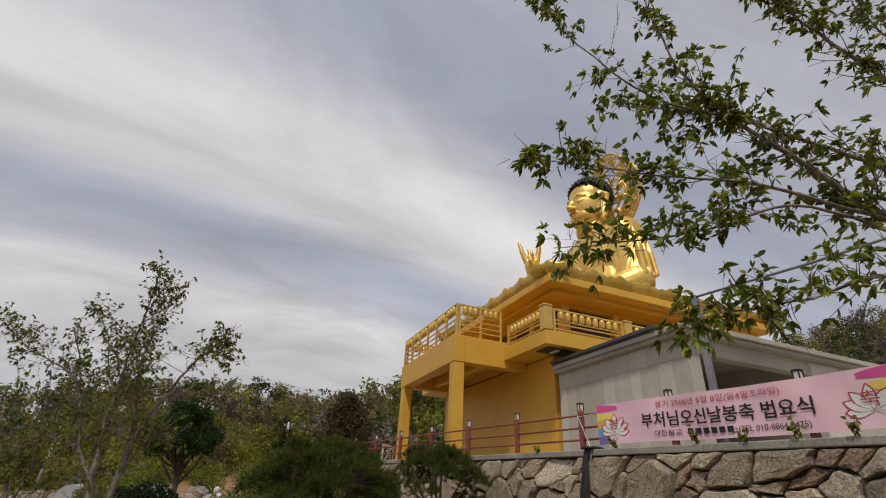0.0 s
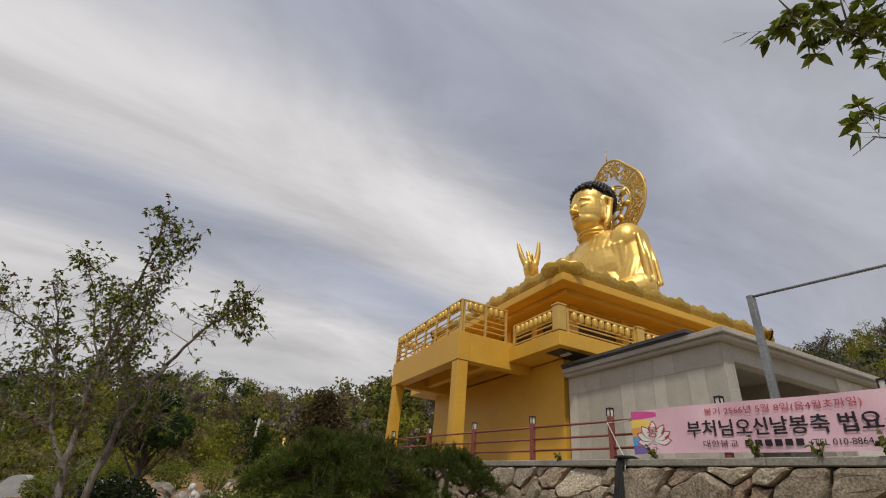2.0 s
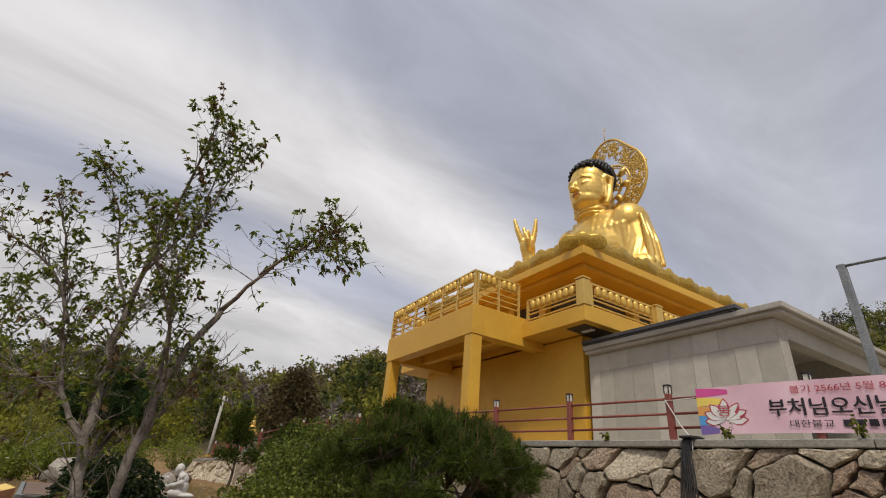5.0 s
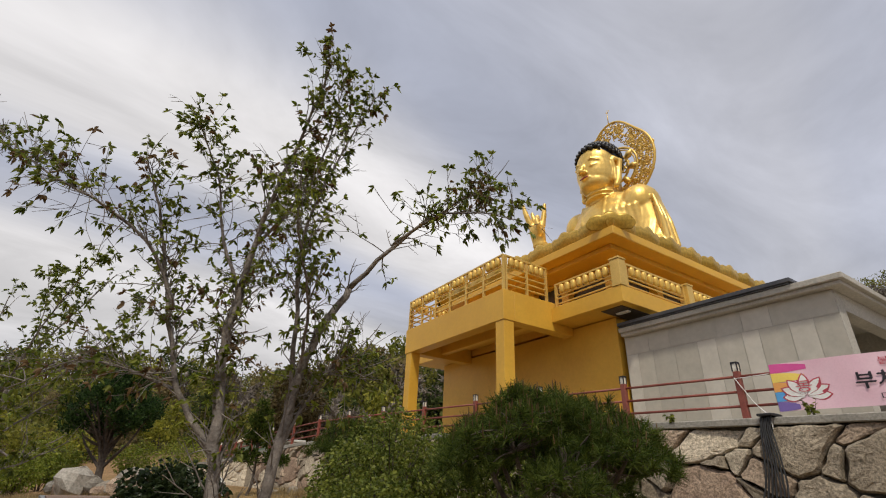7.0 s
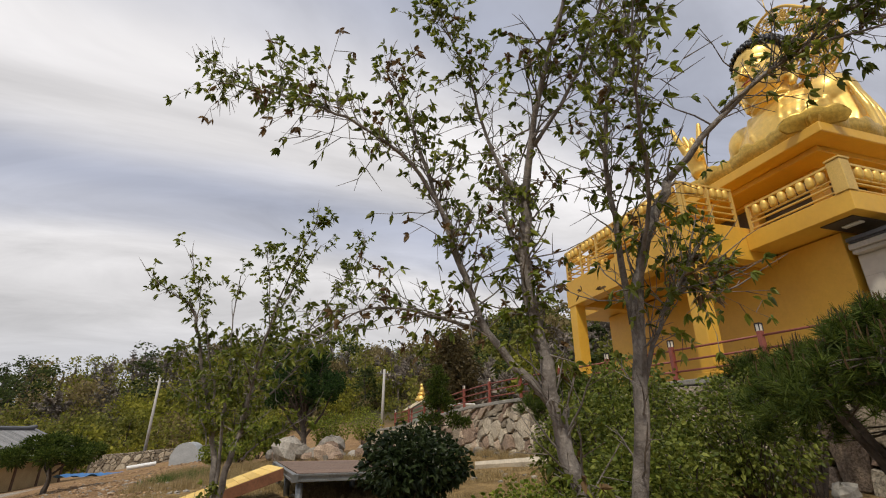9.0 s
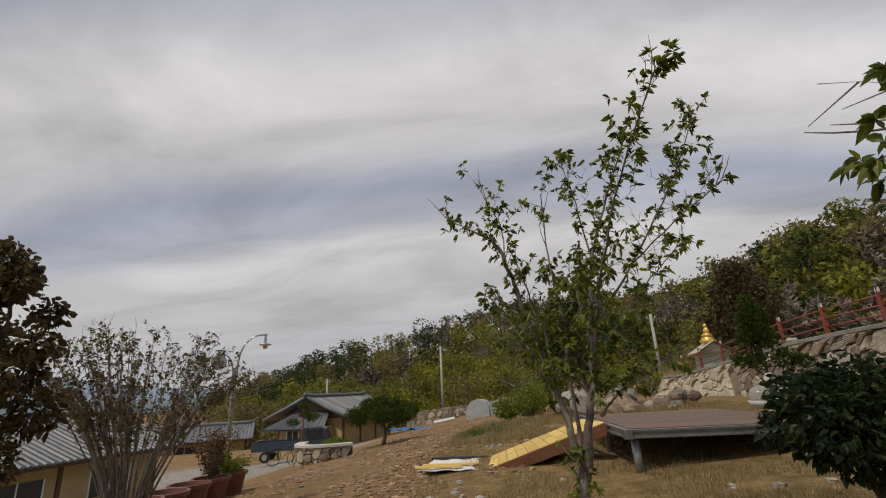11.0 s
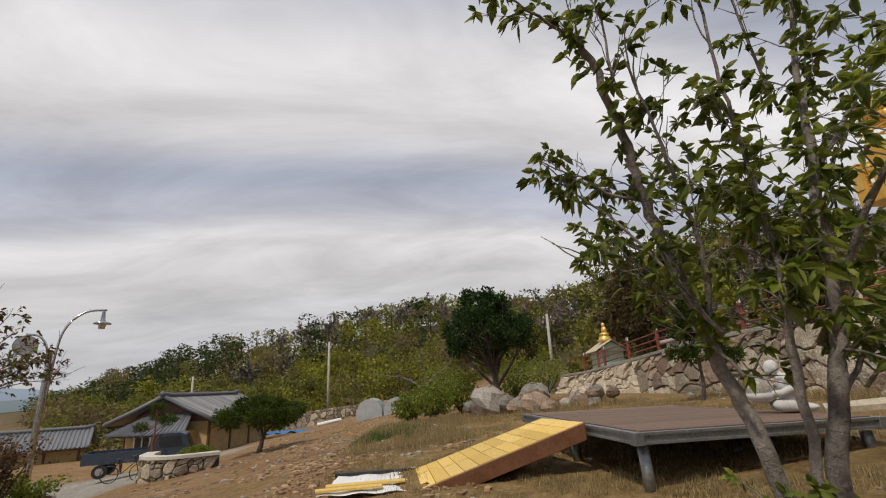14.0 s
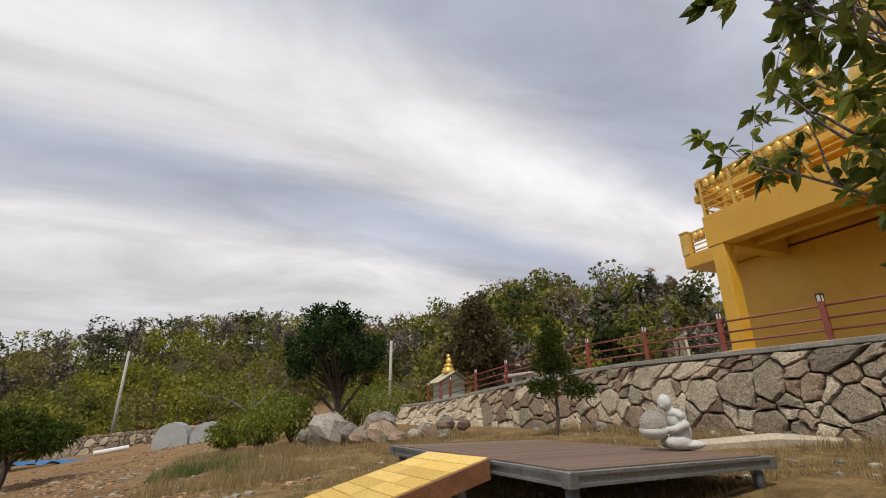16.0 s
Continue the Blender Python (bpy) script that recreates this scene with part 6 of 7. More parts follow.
for nm, b in (("top", (4.5, 5.3, 27.4, 29.4, 2.52, 2.62)), ("leg", (4.7, 5.1, 27.7, 27.95, 2.15, 2.516)), ("leg", (4.7, 5.1, 28.85, 29.1, 2.15, 2.516))):
    g = Geo()
    g.box(*b)
    part(nm, g, GRANITE, tb, bevel=0.02)
g = Geo()
g.tube([(1.75, 17.95, ground_z(1.75, 17.9) + 0.06), (3.2, 17.3, ground_z(3.2, 17.3) + 0.08), (4.55, 16.75, ground_z(4.5, 16.7) + 0.06)], [0.12, 0.15, 0.06], 7)
solid("timber_slab", g, PALEWOOD, "long pale split log lying on the dry grass", "log")

# small shrine with a gilt figure
sh = thing("shrine", 4.1, 34.0, 1.6, "small shrine with ochre tiled roof and pale green walls", "shrine")
SHG = mat("pale_green_paint", (0.30, 0.38, 0.30), (0.38, 0.46, 0.38), 3, 0.7, 0, 0.1, 30)
OCHRE = mat("ochre_roof", (0.46, 0.38, 0.24), (0.56, 0.48, 0.33), 3, 0.7, 0, 0.2, 30)
g = Geo()
g.box(3.5, 4.8, 33.4, 34.8, 1.5, 2.75)
part("body", g, SHG, sh, bevel=0.02)
g = Geo()
g.add([(3.2, 33.1, 2.70), (5.1, 33.1, 2.70), (5.1, 35.1, 2.70), (3.2, 35.1, 2.70), (4.15, 33.0, 3.28), (4.15, 35.2, 3.28)], [(0, 4, 5, 3), (1, 2, 5, 4), (0, 3, 2, 1)])
part("roof", g, OCHRE, sh)
g = Geo()
g.add([(3.4, 33.3, 2.71), (4.9, 33.3, 2.71), (4.15, 33.3, 3.18), (3.4, 34.9, 2.71), (4.9, 34.9, 2.71), (4.15, 34.9, 3.18)], [(0, 1, 2), (3, 5, 4)])
part("gable", g, SHG, sh)
for x in (3.3, 4.98):
    g = Geo()
    g.box(x, x + 0.1, 33.2, 33.3, 1.5, 2.72)
    part("post", g, REDPAINT, sh)
g = Geo()
g.lathe((4.15, 34.1, 3.24), [(0.36, 0), (0.42, 0.1), (0.30, 0.18), (0.33, 0.26), (0.18, 0.32)], 18)
g.ball((4.15, 34.1, 3.64), (0.26, 0.30, 0.13), 16, 8)
g.ball((4.17, 34.1, 3.86), (0.15, 0.19, 0.24), 16, 10)
g.ball((4.15, 34.1, 4.16), (0.105, 0.105, 0.13), 14, 10)
figure = solid("gilt_figure", g, GOLD, "small gilded seated figure on a lotus base above the shrine", "statue", smooth=True)
to_place = pose(5.15, 37.4, 1.58) @ Matrix.Diagonal((1.06, 1.06, 1.06, 1)) @ pose(-4.1, -34.0, -1.6)
sh.matrix_basis = to_place @ sh.matrix_basis
figure.matrix_basis = to_place


# ---- trees of the middle distance ----
def clump_tree(name, x, y, z, label, clumps, leafm, n, size, trunk_pts, r0, woodm=DARKBARK, seed=1, squash=1.0, wid=0.45, upward=0.0):
    """A tree whose crown is made of leafy clumps (centre, radius), borne on bent limbs."""
    rng = random.Random(seed)
    wood, lg = Geo(), Geo()
    p = smooth_path(trunk_pts, 4, rng, 0.02)
    wood.tube(p, [r0 * (1 - 0.6 * i / (len(p) - 1)) for i in range(len(p))], 8)
    vol = sum(c[3] ** 2 for c in clumps)
    for cx, cy, cz, cr in clumps:
        c = Vector((cx, cy, cz))
        s = p[rng.randint(len(p) // 2, len(p) - 1)]
        b = smooth_path([s, s.lerp(c, 0.5) + rv(rng) * 0.15, c], 3, rng, 0.02)
        wood.tube(b, [r0 * 0.38 * (1 - 0.75 * i / (len(b) - 1)) for i in range(len(b))], 5, False)
        for _ in range(int(n * cr * cr / vol)):
            d = rv(rng)
            q = rng.random() ** 0.45
            lump = 0.8 + 0.35 * noise.noise(d * 2.3 + c)
            o = c + Vector((d.x, d.y, d.z * squash)) * cr * q * lump
            leaf(lg, o, d + rv(rng) * 0.6 + Vector((0, 0, 0.2 + upward)), size * rng.uniform(0.6, 1.3), rng, wid)
    t = thing(name, x, y, z, label, "tree")
    part("trunk", wood, woodm, t, smooth=True)
    part("crown", lg, leafm, t)
    return t


def ring_clumps(x, y, z, r, h, n, seed, cr=(0.35, 0.6), shape=1.0):
    rng = random.Random(seed)
    out = []
    for k in range(n):
        v = (k + 0.5) / n
        a = k * 2.39996
        w = r * math.sin(math.pi * min(1, 0.16 + 0.84 * v) ** shape) * rng.uniform(0.55, 1.0)
        out.append((x + w * math.cos(a), y + w * math.sin(a), z + h * v, r * rng.uniform(*cr)))
    return out


def flame_clumps(x, y, z):
    """Upswept tongues of foliage: flat below, ragged above, open between the limbs."""
    rng = random.Random(12)
    out = []
    for k in range(40):
        a, q = k * 2.39996, math.sqrt((k + 0.5) / 40)
        top = 5.75 - 2.0 * q * q + rng.uniform(-0.5, 0.2)
        low = 1.95 + 0.3 * q
        h = low + (top - low) * rng.uniform(0.15, 0.95)
        out.append((x - 0.15 + 1.75 * q * math.cos(a), y + 1.5 * q * math.sin(a), z + h, rng.uniform(0.30, 0.50)))
    return out


jx, jy = -2.3, 30.0
jz = ground_z(jx, jy)
clump_tree("juniper_tree", jx, jy, jz, "dark green juniper with upswept flame-like crown on a mound", flame_clumps(jx, jy, jz), JUNIPER, 13000, 0.13, [(jx + 0.1, jy, jz - 0.1), (jx + 0.05, jy, jz + 0.9), (jx - 0.05, jy + 0.1, jz + 2.4)], 0.20, seed=5, squash=1.45, wid=0.3, upward=0.9)
mx, my, mz = 7.9, 39.3, 1.75
clump_tree("copper_tree", mx, my, mz, "dense round copper-brown tree behind the railing", ring_clumps(mx, my, mz + 1.6, 1.95, 4.6, 26, 6, (0.4, 0.55), 0.85), MAROON, 8000, 0.2, [(mx, my, mz - 0.2), (mx, my, mz + 2), (mx, my, mz + 4)], 0.16, seed=6)
sx, sy_ = 1.9, 21.9
sz = ground_z(sx, sy_)
clump_tree("small_pine", sx, sy_, sz, "small bright green juniper with a flat lower tier of foliage", [(sx - 0.05, sy_, sz + 2.75, 0.24), (sx + 0.12, sy_, sz + 2.45, 0.30), (sx - 0.15, sy_, sz + 2.25, 0.32), (sx + 0.05, sy_, sz + 1.95, 0.42), (sx - 0.2, sy_ + 0.1, sz + 1.7, 0.36), (sx + 0.25, sy_ - 0.1, sz + 1.65, 0.36), (sx + 0.5, sy_ - 0.2, sz + 1.15, 0.34), (sx - 0.1, sy_, sz + 1.12, 0.34), (sx + 0.85, sy_ - 0.3, sz + 1.05, 0.26), (sx - 0.45, sy_ + 0.1, sz + 1.15, 0.26)], NEEDLE, 5200, 0.11, [(sx, sy_, sz - 0.05), (sx + 0.06, sy_, sz + 0.6), (sx, sy_, sz + 2.2)], 0.06, seed=7, squash=0.9, wid=0.16, upward=0.8)
nx_, ny_ = -12.2, 30.6
nz = ground_z(nx_, ny_)
clump_tree("garden_pine", nx_, ny_, nz, "umbrella-shaped garden pine with many bare stems", [(nx_ + 1.45 * math.cos(a) * q, ny_ + 1.45 * math.sin(a) * q, nz + 1.95 - 0.55 * q * q + 0.1 * math.sin(a * 3), 0.62) for a, q in ((0, 0), (0.3, 0.9), (1.3, 1), (2.2, 0.9), (3.1, 1), (4.0, 0.95), (5.0, 1), (5.8, 0.9), (1.0, 0.5), (3.0, 0.5), (5.0, 0.5))], NEEDLE, 10000, 0.16, [(nx_, ny_, nz - 0.1), (nx_ + 0.1, ny_, nz + 0.5), (nx_, ny_, nz + 1.2)], 0.12, seed=8, squash=0.72, wid=0.14, upward=0.5)
for k, (x, y, r, h) in enumerate(((-4.9, 30.0, 1.1, 1.7), (-3.7, 31.5, 1.0, 2.0), (-6.0, 31.2, 0.9, 1.3), (-0.9, 33.2, 1.2, 2.3), (1.6, 38.0, 1.5, 2.6), (-4.4, 34.5, 1.4, 2.6), (-14.6, 30.4, 0.8, 0.9))):
    leafy_shrub("yellow_green_shrub", x, y, r, h, 70 + k, "loose yellow-green spring shrub", LEAF_FRESH, 1500, 0.11, 0.05, 16)
# half-bare old tree with props
bx, by = -5.4, 33.2
bz = ground_z(bx, by)
limb_tree("old_tree", [
    ([(bx, by, bz - 0.05), (bx + 0.05, by, bz + 0.7), (bx - 0.05, by, bz + 1.3)], 0.2, 0.15),
    ([(bx, by, bz + 1.2), (bx - 0.7, by, bz + 1.7), (bx - 1.5, by - 0.1, bz + 1.9), (bx - 2.3, by, bz + 2.0)], 0.1, 0.02),
    ([(bx, by, bz + 1.2), (bx + 0.5, by, bz + 1.8), (bx + 1.2, by, bz + 2.3), (bx + 1.7, by, bz + 3.1)], 0.09, 0.02),
    ([(bx, by, bz + 1.2), (bx + 0.1, by + 0.1, bz + 2.0), (bx - 0.2, by, bz + 2.9)], 0.09, 0.02),
], "old half-bare tree with crooked limbs", (LEAF_FRESH, LEAF_BUD), 91, 0.1, 0.5, 0.8, 0.6)

# ---- boulders on the mound ----
brng = random.Random(17)
for k in range(30):
    a = brng.uniform(0, 1)
    x, y = -3.6 + 4.2 * a + brng.uniform(-.5, .5), 28.3 - 2.2 * a + brng.uniform(-.9, .9)
    r = brng.uniform(0.16, 0.42) if k > 3 else brng.uniform(0.5, 0.68)
    z = ground_z(x, y) + (0.25 if k % 3 == 0 else 0.0)
    g = Geo()
    g.ball((0, 0, 0), (r, r * brng.uniform(0.7, 1.0), r * brng.uniform(0.55, 0.9)), 9, 6, 0, 0.16, brng)
    ob = solid("boulder", g, brng.choice((ROCK, ROCK, STONE_BROWN)), "rough grey-brown boulder in a heap below the juniper", "boulder", group="boulders below the juniper", weld=True)
    ob.matrix_basis = pose(x, y, z + r * 0.35, brng.uniform(-25, 25), brng.uniform(-25, 25), brng.uniform(0, 360))
for k in range(14):
    y = 11.5 + 1.0 * k + brng.uniform(-.4, .4)
    x = wall_x(y) - 0.9 - brng.uniform(0, 0.5)
    r = brng.uniform(0.1, 0.24)
    g = Geo()
    g.ball((0, 0, 0), (r, r * 0.8, r * 0.7), 8, 5, 0, 0.16, brng)
    ob = solid("boulder", g, ROCK, "small loose stone at the foot of the wall", "boulder", group="loose stones by the wall", weld=True)
    ob.matrix_basis = pose(x, y, ground_z(x, y) + r * 0.3, 10, 20, brng.uniform(0, 360))


# ---- poles and wires ----
def utility_pole(x, y, h, label, stripe=False):
    z = ground_z(x, y)
    t = thing("utility_pole", x, y, z, label, "utility pole")
    g = Geo()
    g.tube([(x, y, z - 0.2), (x, y, z + h)], [0.15, 0.10], 12)
    part("shaft", g, POLE, t, smooth=True)
    g = Geo()
    g.tube([(x - 0.4, y, z + h - 0.35), (x + 0.4, y, z + h - 0.35)], 0.035, 6)
    part("crossarm", g, GALV, t)
    for s in (-0.3, 0.3):
        g = Geo()
        g.tube([(x + s, y, z + h - 0.32), (x + s, y, z + h - 0.15)], 0.03, 6)
        part("insulator", g, WHITE, t)
    if stripe:
        for k in range(4):
            g = Geo()
            g.tube([(x, y, z + 0.3 + 0.3 * k), (x, y, z + 0.44 + 0.3 * k)], 0.158, 12, False)
            part("warning_band", g, flat("yellow_band", (0.55, 0.38, 0.05)), t, "yellow warning band")
    return Vector((x, y, z + h - 0.2))


P1 = utility_pole(-15.5, 57.6, 7.6, "tall pale concrete utility pole at the foot of the hill")
P2 = utility_pole(4.3, 47.4, 6.5 - ground_z(4.3, 47.4), "slim concrete utility pole with yellow bands", True)
P3 = utility_pole(-31.0, 62.0, 6.5, "far concrete utility pole among the pines")


def wire(a, b, sag, label="thin black overhead wire"):
    g = Geo()
    g.tube([a.lerp(b, i / 14) - Vector((0, 0, sag * 4 * (i / 14) * (1 - i / 14))) for i in range(15)], 0.014, 4, False)
    solid("overhead_wire", g, RUBBER, label, "wire")


wire(P1, P2 + Vector((0, 0, 0.0)), 0.8, "thin black wire between the poles")
wire(P3, P1, 0.9, "thin black wire above the field")

# ---- far field wall, vinyl tunnel, tarpaulin ----
fw = thing("field_wall", -14, 57, -1.6, "low rubble field wall at the foot of the hill", "stone wall")
FA, FB = Vector((-20.0, 58.5, 0)), Vector((-8.6, 53.5, 0))
frng = random.Random(23)
g = Geo()
def fh(i):
    return 1.5 - 0.075 * i


for i in range(10):
    a, b = FA.lerp(FB, i / 10), FA.lerp(FB, (i + 1) / 10)
    za, zb_ = ground_z(a.x, a.y), ground_z(b.x, b.y)
    g.add([(a.x, a.y + 0.06, za - 0.3), (b.x, b.y + 0.06, zb_ - 0.3), (b.x, b.y + 0.06, zb_ + fh(i + 1)), (a.x, a.y + 0.06, za + fh(i)), (a.x, a.y + 0.6, za - 0.3), (b.x, b.y + 0.6, zb_ - 0.3), (b.x, b.y + 0.6, zb_ + fh(i + 1)), (a.x, a.y + 0.6, za + fh(i))], [(0, 1, 2, 3), (3, 2, 6, 7), (1, 5, 6, 2), (0, 3, 7, 4)])
part("core", g, MORTAR, fw)
for seed, poly in cells(0, (FB - FA).length, 0, 1.6, 0.8, frng):
    def fplace(uu, vv, d):
        q = FA.lerp(FB, uu / (FB - FA).length)
        return (q.x, q.y + 0.02 - d, ground_z(q.x, q.y) - 0.05 + vv * (fh(10 * min(1, max(0, uu / (FB - FA).length))) + 0.08) / 1.6)
    sg = stone_geo(poly, fplace, frng)
    if sg:
        part("stone", sg, STONE, fw)
tu = thing("vinyl_tunnel", -8.2, 42.5, -0.7, "low grey vinyl-covered tunnel greenhouse", "greenhouse")
for k in range(2):
    g = Geo()
    n = 10
    cx = -9.2 + 1.75 * k
    vs = []
    for yy in (41.4, 42.6, 43.8):
        for i in range(n + 1):
            w = math.pi * i / n
            vs.append((cx + 0.85 * math.cos(w) * (1 + 0.03 * math.sin(i * 3)), yy, ground_z(cx, 42.5) - 0.1 + (1.35 - 0.25 * k) * math.sin(w) ** 0.7))
    fs = [(j * (n + 1) + i, j * (n + 1) + i + 1, (j + 1) * (n + 1) + i + 1, (j + 1) * (n + 1) + i) for j in range(2) for i in range(n)]
    fs.append(tuple(range(n + 1)))
    g.add(vs, fs)
    part("cover", g, VINYL, tu)
g = Geo()
vs = [(-17.6 + 4.2 * i / 16, 45.5 + 1.8 * j / 6 + 0.8 * i / 16, ground_z(-15.5, 46.5) + 0.12 + 0.09 * math.sin(i * 1.7 + j * 2.3) + 0.05 * math.sin(j * 4 + i)) for j in range(7) for i in range(17)]
g.add(vs, [(j * 17 + i, j * 17 + i + 1, (j + 1) * 17 + i + 1, (j + 1) * 17 + i) for j in range(6) for i in range(16)])
solid("blue_tarpaulin", g, BLUETARP, "crumpled blue tarpaulin spread on the field", "tarpaulin", smooth=True)
g = Geo()
g.tube([(-14.6, 50.0, ground_z(-14.6, 50) + 0.14), (-12.8, 50.6, ground_z(-12.8, 50.6) + 0.14)], 0.16, 10)
solid("foam_roll", g, WHITE, "white roll of foam sheet lying on the field", "roll")

# ---- low curved garden wall with pale coping ----
gw = thing("garden_wall", -13.6, 27.4, -1.3, "low curved rubble garden wall with pale concrete coping", "stone wall")
path_w = smooth_path([(-12.3, 27.2, 0), (-13.6, 26.5, 0), (-14.7, 26.9, 0), (-15.2, 28.2, 0)], 5, random.Random(1), 0)
TOPZ = -0.52
grng = random.Random(29)
lens = [0.0]
for a, b in zip(path_w[:-1], path_w[1:]):
    lens.append(lens[-1] + (b - a).length)


def along(s):
    for i in range(len(path_w) - 1):
        if s <= lens[i + 1] or i == len(path_w) - 2:
            f = (s - lens[i]) / (lens[i + 1] - lens[i])
            p = path_w[i].lerp(path_w[i + 1], f)
            d = (path_w[i + 1] - path_w[i]).normalized()
            return p, Vector((d.y, -d.x, 0))       # outward normal


flip = -1.0 if along(lens[-1] * 0.3)[1].y > 0 else 1.0
g = Geo()
cop = Geo()
N = 26
for i in range(N):
    s0, s1 = lens[-1] * i / N, lens[-1] * (i + 1) / N
    (p, n0), (q, n1) = along(s0), along(s1)
    n0, n1 = n0 * flip, n1 * flip
    g.add([(*(p - n0 * 0.02).xy, -2.3), (*(q - n1 * 0.02).xy, -2.3), (*(q - n1 * 0.02).xy, TOPZ - 0.1), (*(p - n0 * 0.02).xy, TOPZ - 0.1)], [(0, 1, 2, 3)])
    a, b, c, d = p + n0 * 0.14, q + n1 * 0.14, q - n1 * 0.30, p - n0 * 0.30
    cop.add([(*a.xy, TOPZ), (*b.xy, TOPZ), (*c.xy, TOPZ), (*d.xy, TOPZ), (*a.xy, TOPZ - 0.1), (*b.xy, TOPZ - 0.1), (*c.xy, TOPZ - 0.1), (*d.xy, TOPZ - 0.1)], [(0, 1, 2, 3), (0, 4, 5, 1), (2, 6, 7, 3)])
part("core", g, MORTAR, gw)
part("coping", cop, mat("pale_coping", (0.52, 0.49, 0.42), (0.62, 0.59, 0.52), 3, 0.85, 0, 0.2, 25), gw, "pale concrete coping", weld=True)
for seed, poly in cells(0, lens[-1], 0, 1.3, 0.55, grng):
    def gplace(uu, vv, d):
        p, n = along(min(lens[-1], max(0, uu)))
        q = p + n * flip * (0.02 + d)
        return (q.x, q.y, TOPZ - 0.1 - 1.3 + vv)
    sg = stone_geo(poly, gplace, grng, 0.012, 0.09)
    if sg:
        part("stone", sg, STONE, gw)


# ---- tiled houses ----
def tile_slope(parent, a, b, c, d, rows, name="roof_slope"):
    """A slope of round tiles from the eave a-b to the ridge d-c."""
    a, b, c, d = map(Vector, (a, b, c, d))
    nrm = (b - a).cross(d - a).normalized()
    if nrm.z < 0:
        nrm = -nrm
    g = Geo()
    g.add([a, b, c, d], [(0, 1, 2, 3)])
    g.add([a - nrm * 0.12, b - nrm * 0.12, c - nrm * 0.12, d - nrm * 0.12], [(3, 2, 1, 0)])
    sl = part(name, g, TILE, parent, "grey tiled roof slope")
    n = int((b - a).length / 0.30)
    for i in range(n + 1):
        e, t = a.lerp(b, i / n), d.lerp(c, i / n)
        g = Geo()
        g.tube([e + nrm * 0.03 - (t - e).normalized() * 0.05, e.lerp(t, 0.5) + nrm * 0.0, t + nrm * 0.03], 0.075, 6)
        part("roll_tile", g, TILE, sl)
    return sl


def house(label, m, L, W, eave, ridge, over, windows, base, hip=False):
    """A one-storey hanok house: m places its floor; x along the ridge."""
    t = thing("house", m.translation.x, m.translation.y, m.translation.z, label, "house")
    P = lambda x, y, z: m @ Vector((x, y, z))
    g = Geo()
    g.box(-L / 2, L / 2, -W / 2, W / 2, -0.5, eave, m=m)
    part("wall", g, PLASTER, t, "ochre plastered wall")
    for x in np.linspace(-L / 2, L / 2, max(3, int(L / 2.2) + 1)):
        for s in (-1, 1):
            g = Geo()
            g.box(x - 0.09, x + 0.09, s * W / 2 - 0.06, s * W / 2 + 0.06, -0.5, eave, m=m)
            part("post", g, TIMBER, t, "brown timber post")
    for x0, x1, s in windows:
        g = Geo()
        y0 = s * (W / 2 + 0.03)
        g.box(x0, x1, y0 - 0.03, y0 + 0.03, 0.75, 1.85, m=m)
        wob = part("window", g, WINDOWGLASS, t, "dark sliding window")
        for xx in (x0, (x0 + x1) / 2, x1):
            g = Geo()
            g.box(xx - 0.03, xx + 0.03, y0 - 0.045, y0 + 0.045, 0.72, 1.88, m=m)
            part("frame", g, WHITE, wob)
    e = W / 2 + over
    lx = L / 2 + over * 0.8
    rx = lx - (1.2 if hip else 0.15)
    for s in (-1, 1):
        tile_slope(t, P(-lx, s * e, eave - 0.1), P(lx, s * e, eave - 0.1), P(rx, 0, ridge), P(-rx, 0, ridge), 0)
    g = Geo()
    g.tube([P(-rx - 0.2, 0, ridge + 0.26), P(-rx + 0.6, 0, ridge + 0.14), P(0, 0, ridge + 0.12), P(rx - 0.6, 0, ridge + 0.14), P(rx + 0.2, 0, ridge + 0.26)], 0.17, 8)
    part("ridge", g, TILE, t, "raised dark tile ridge", smooth=True)
    for sx2 in (-1, 1):
        g = Geo()
        g.add([P(sx2 * (L / 2 + 0.02), -W / 2, eave - 0.05), P(sx2 * (L / 2 + 0.02), W / 2, eave - 0.05), P(sx2 * (L / 2 + 0.02), 0, ridge - 0.15)], [(0, 1, 2)])
        part("gable", g, TIMBER, t, "dark boarded gable")
        for s in (-1, 1):
            g = Geo()
            g.tube([P(sx2 * lx, s * e, eave - 0.05), P(sx2 * (lx + rx) / 2, s * e / 2, (eave + ridge) / 2 - 0.02), P(sx2 * rx, 0, ridge + 0.1)], 0.13, 7)
            part("verge", g, TILE, t, "thick tile verge", smooth=True)
    for s in (-1, 1):
        g = Geo()
        g.box(-lx + 0.1, lx - 0.1, s * (e - 0.12) - 0.05, s * (e - 0.12) + 0.05, eave - 0.26, eave - 0.13, m=m)
        part("eaves_board", g, TIMBER, t)
    return t


m1 = pose(-22.3, 46.6, -2.75, 0, 0, 80)
h1 = house("one-storey Korean house with grey tiled gable roof and ochre walls", m1, 7.0, 6.2, 2.65, 4.2, 1.0, ((-3.4, -1.2, 1), (0.4, 2.2, 1)), 0)
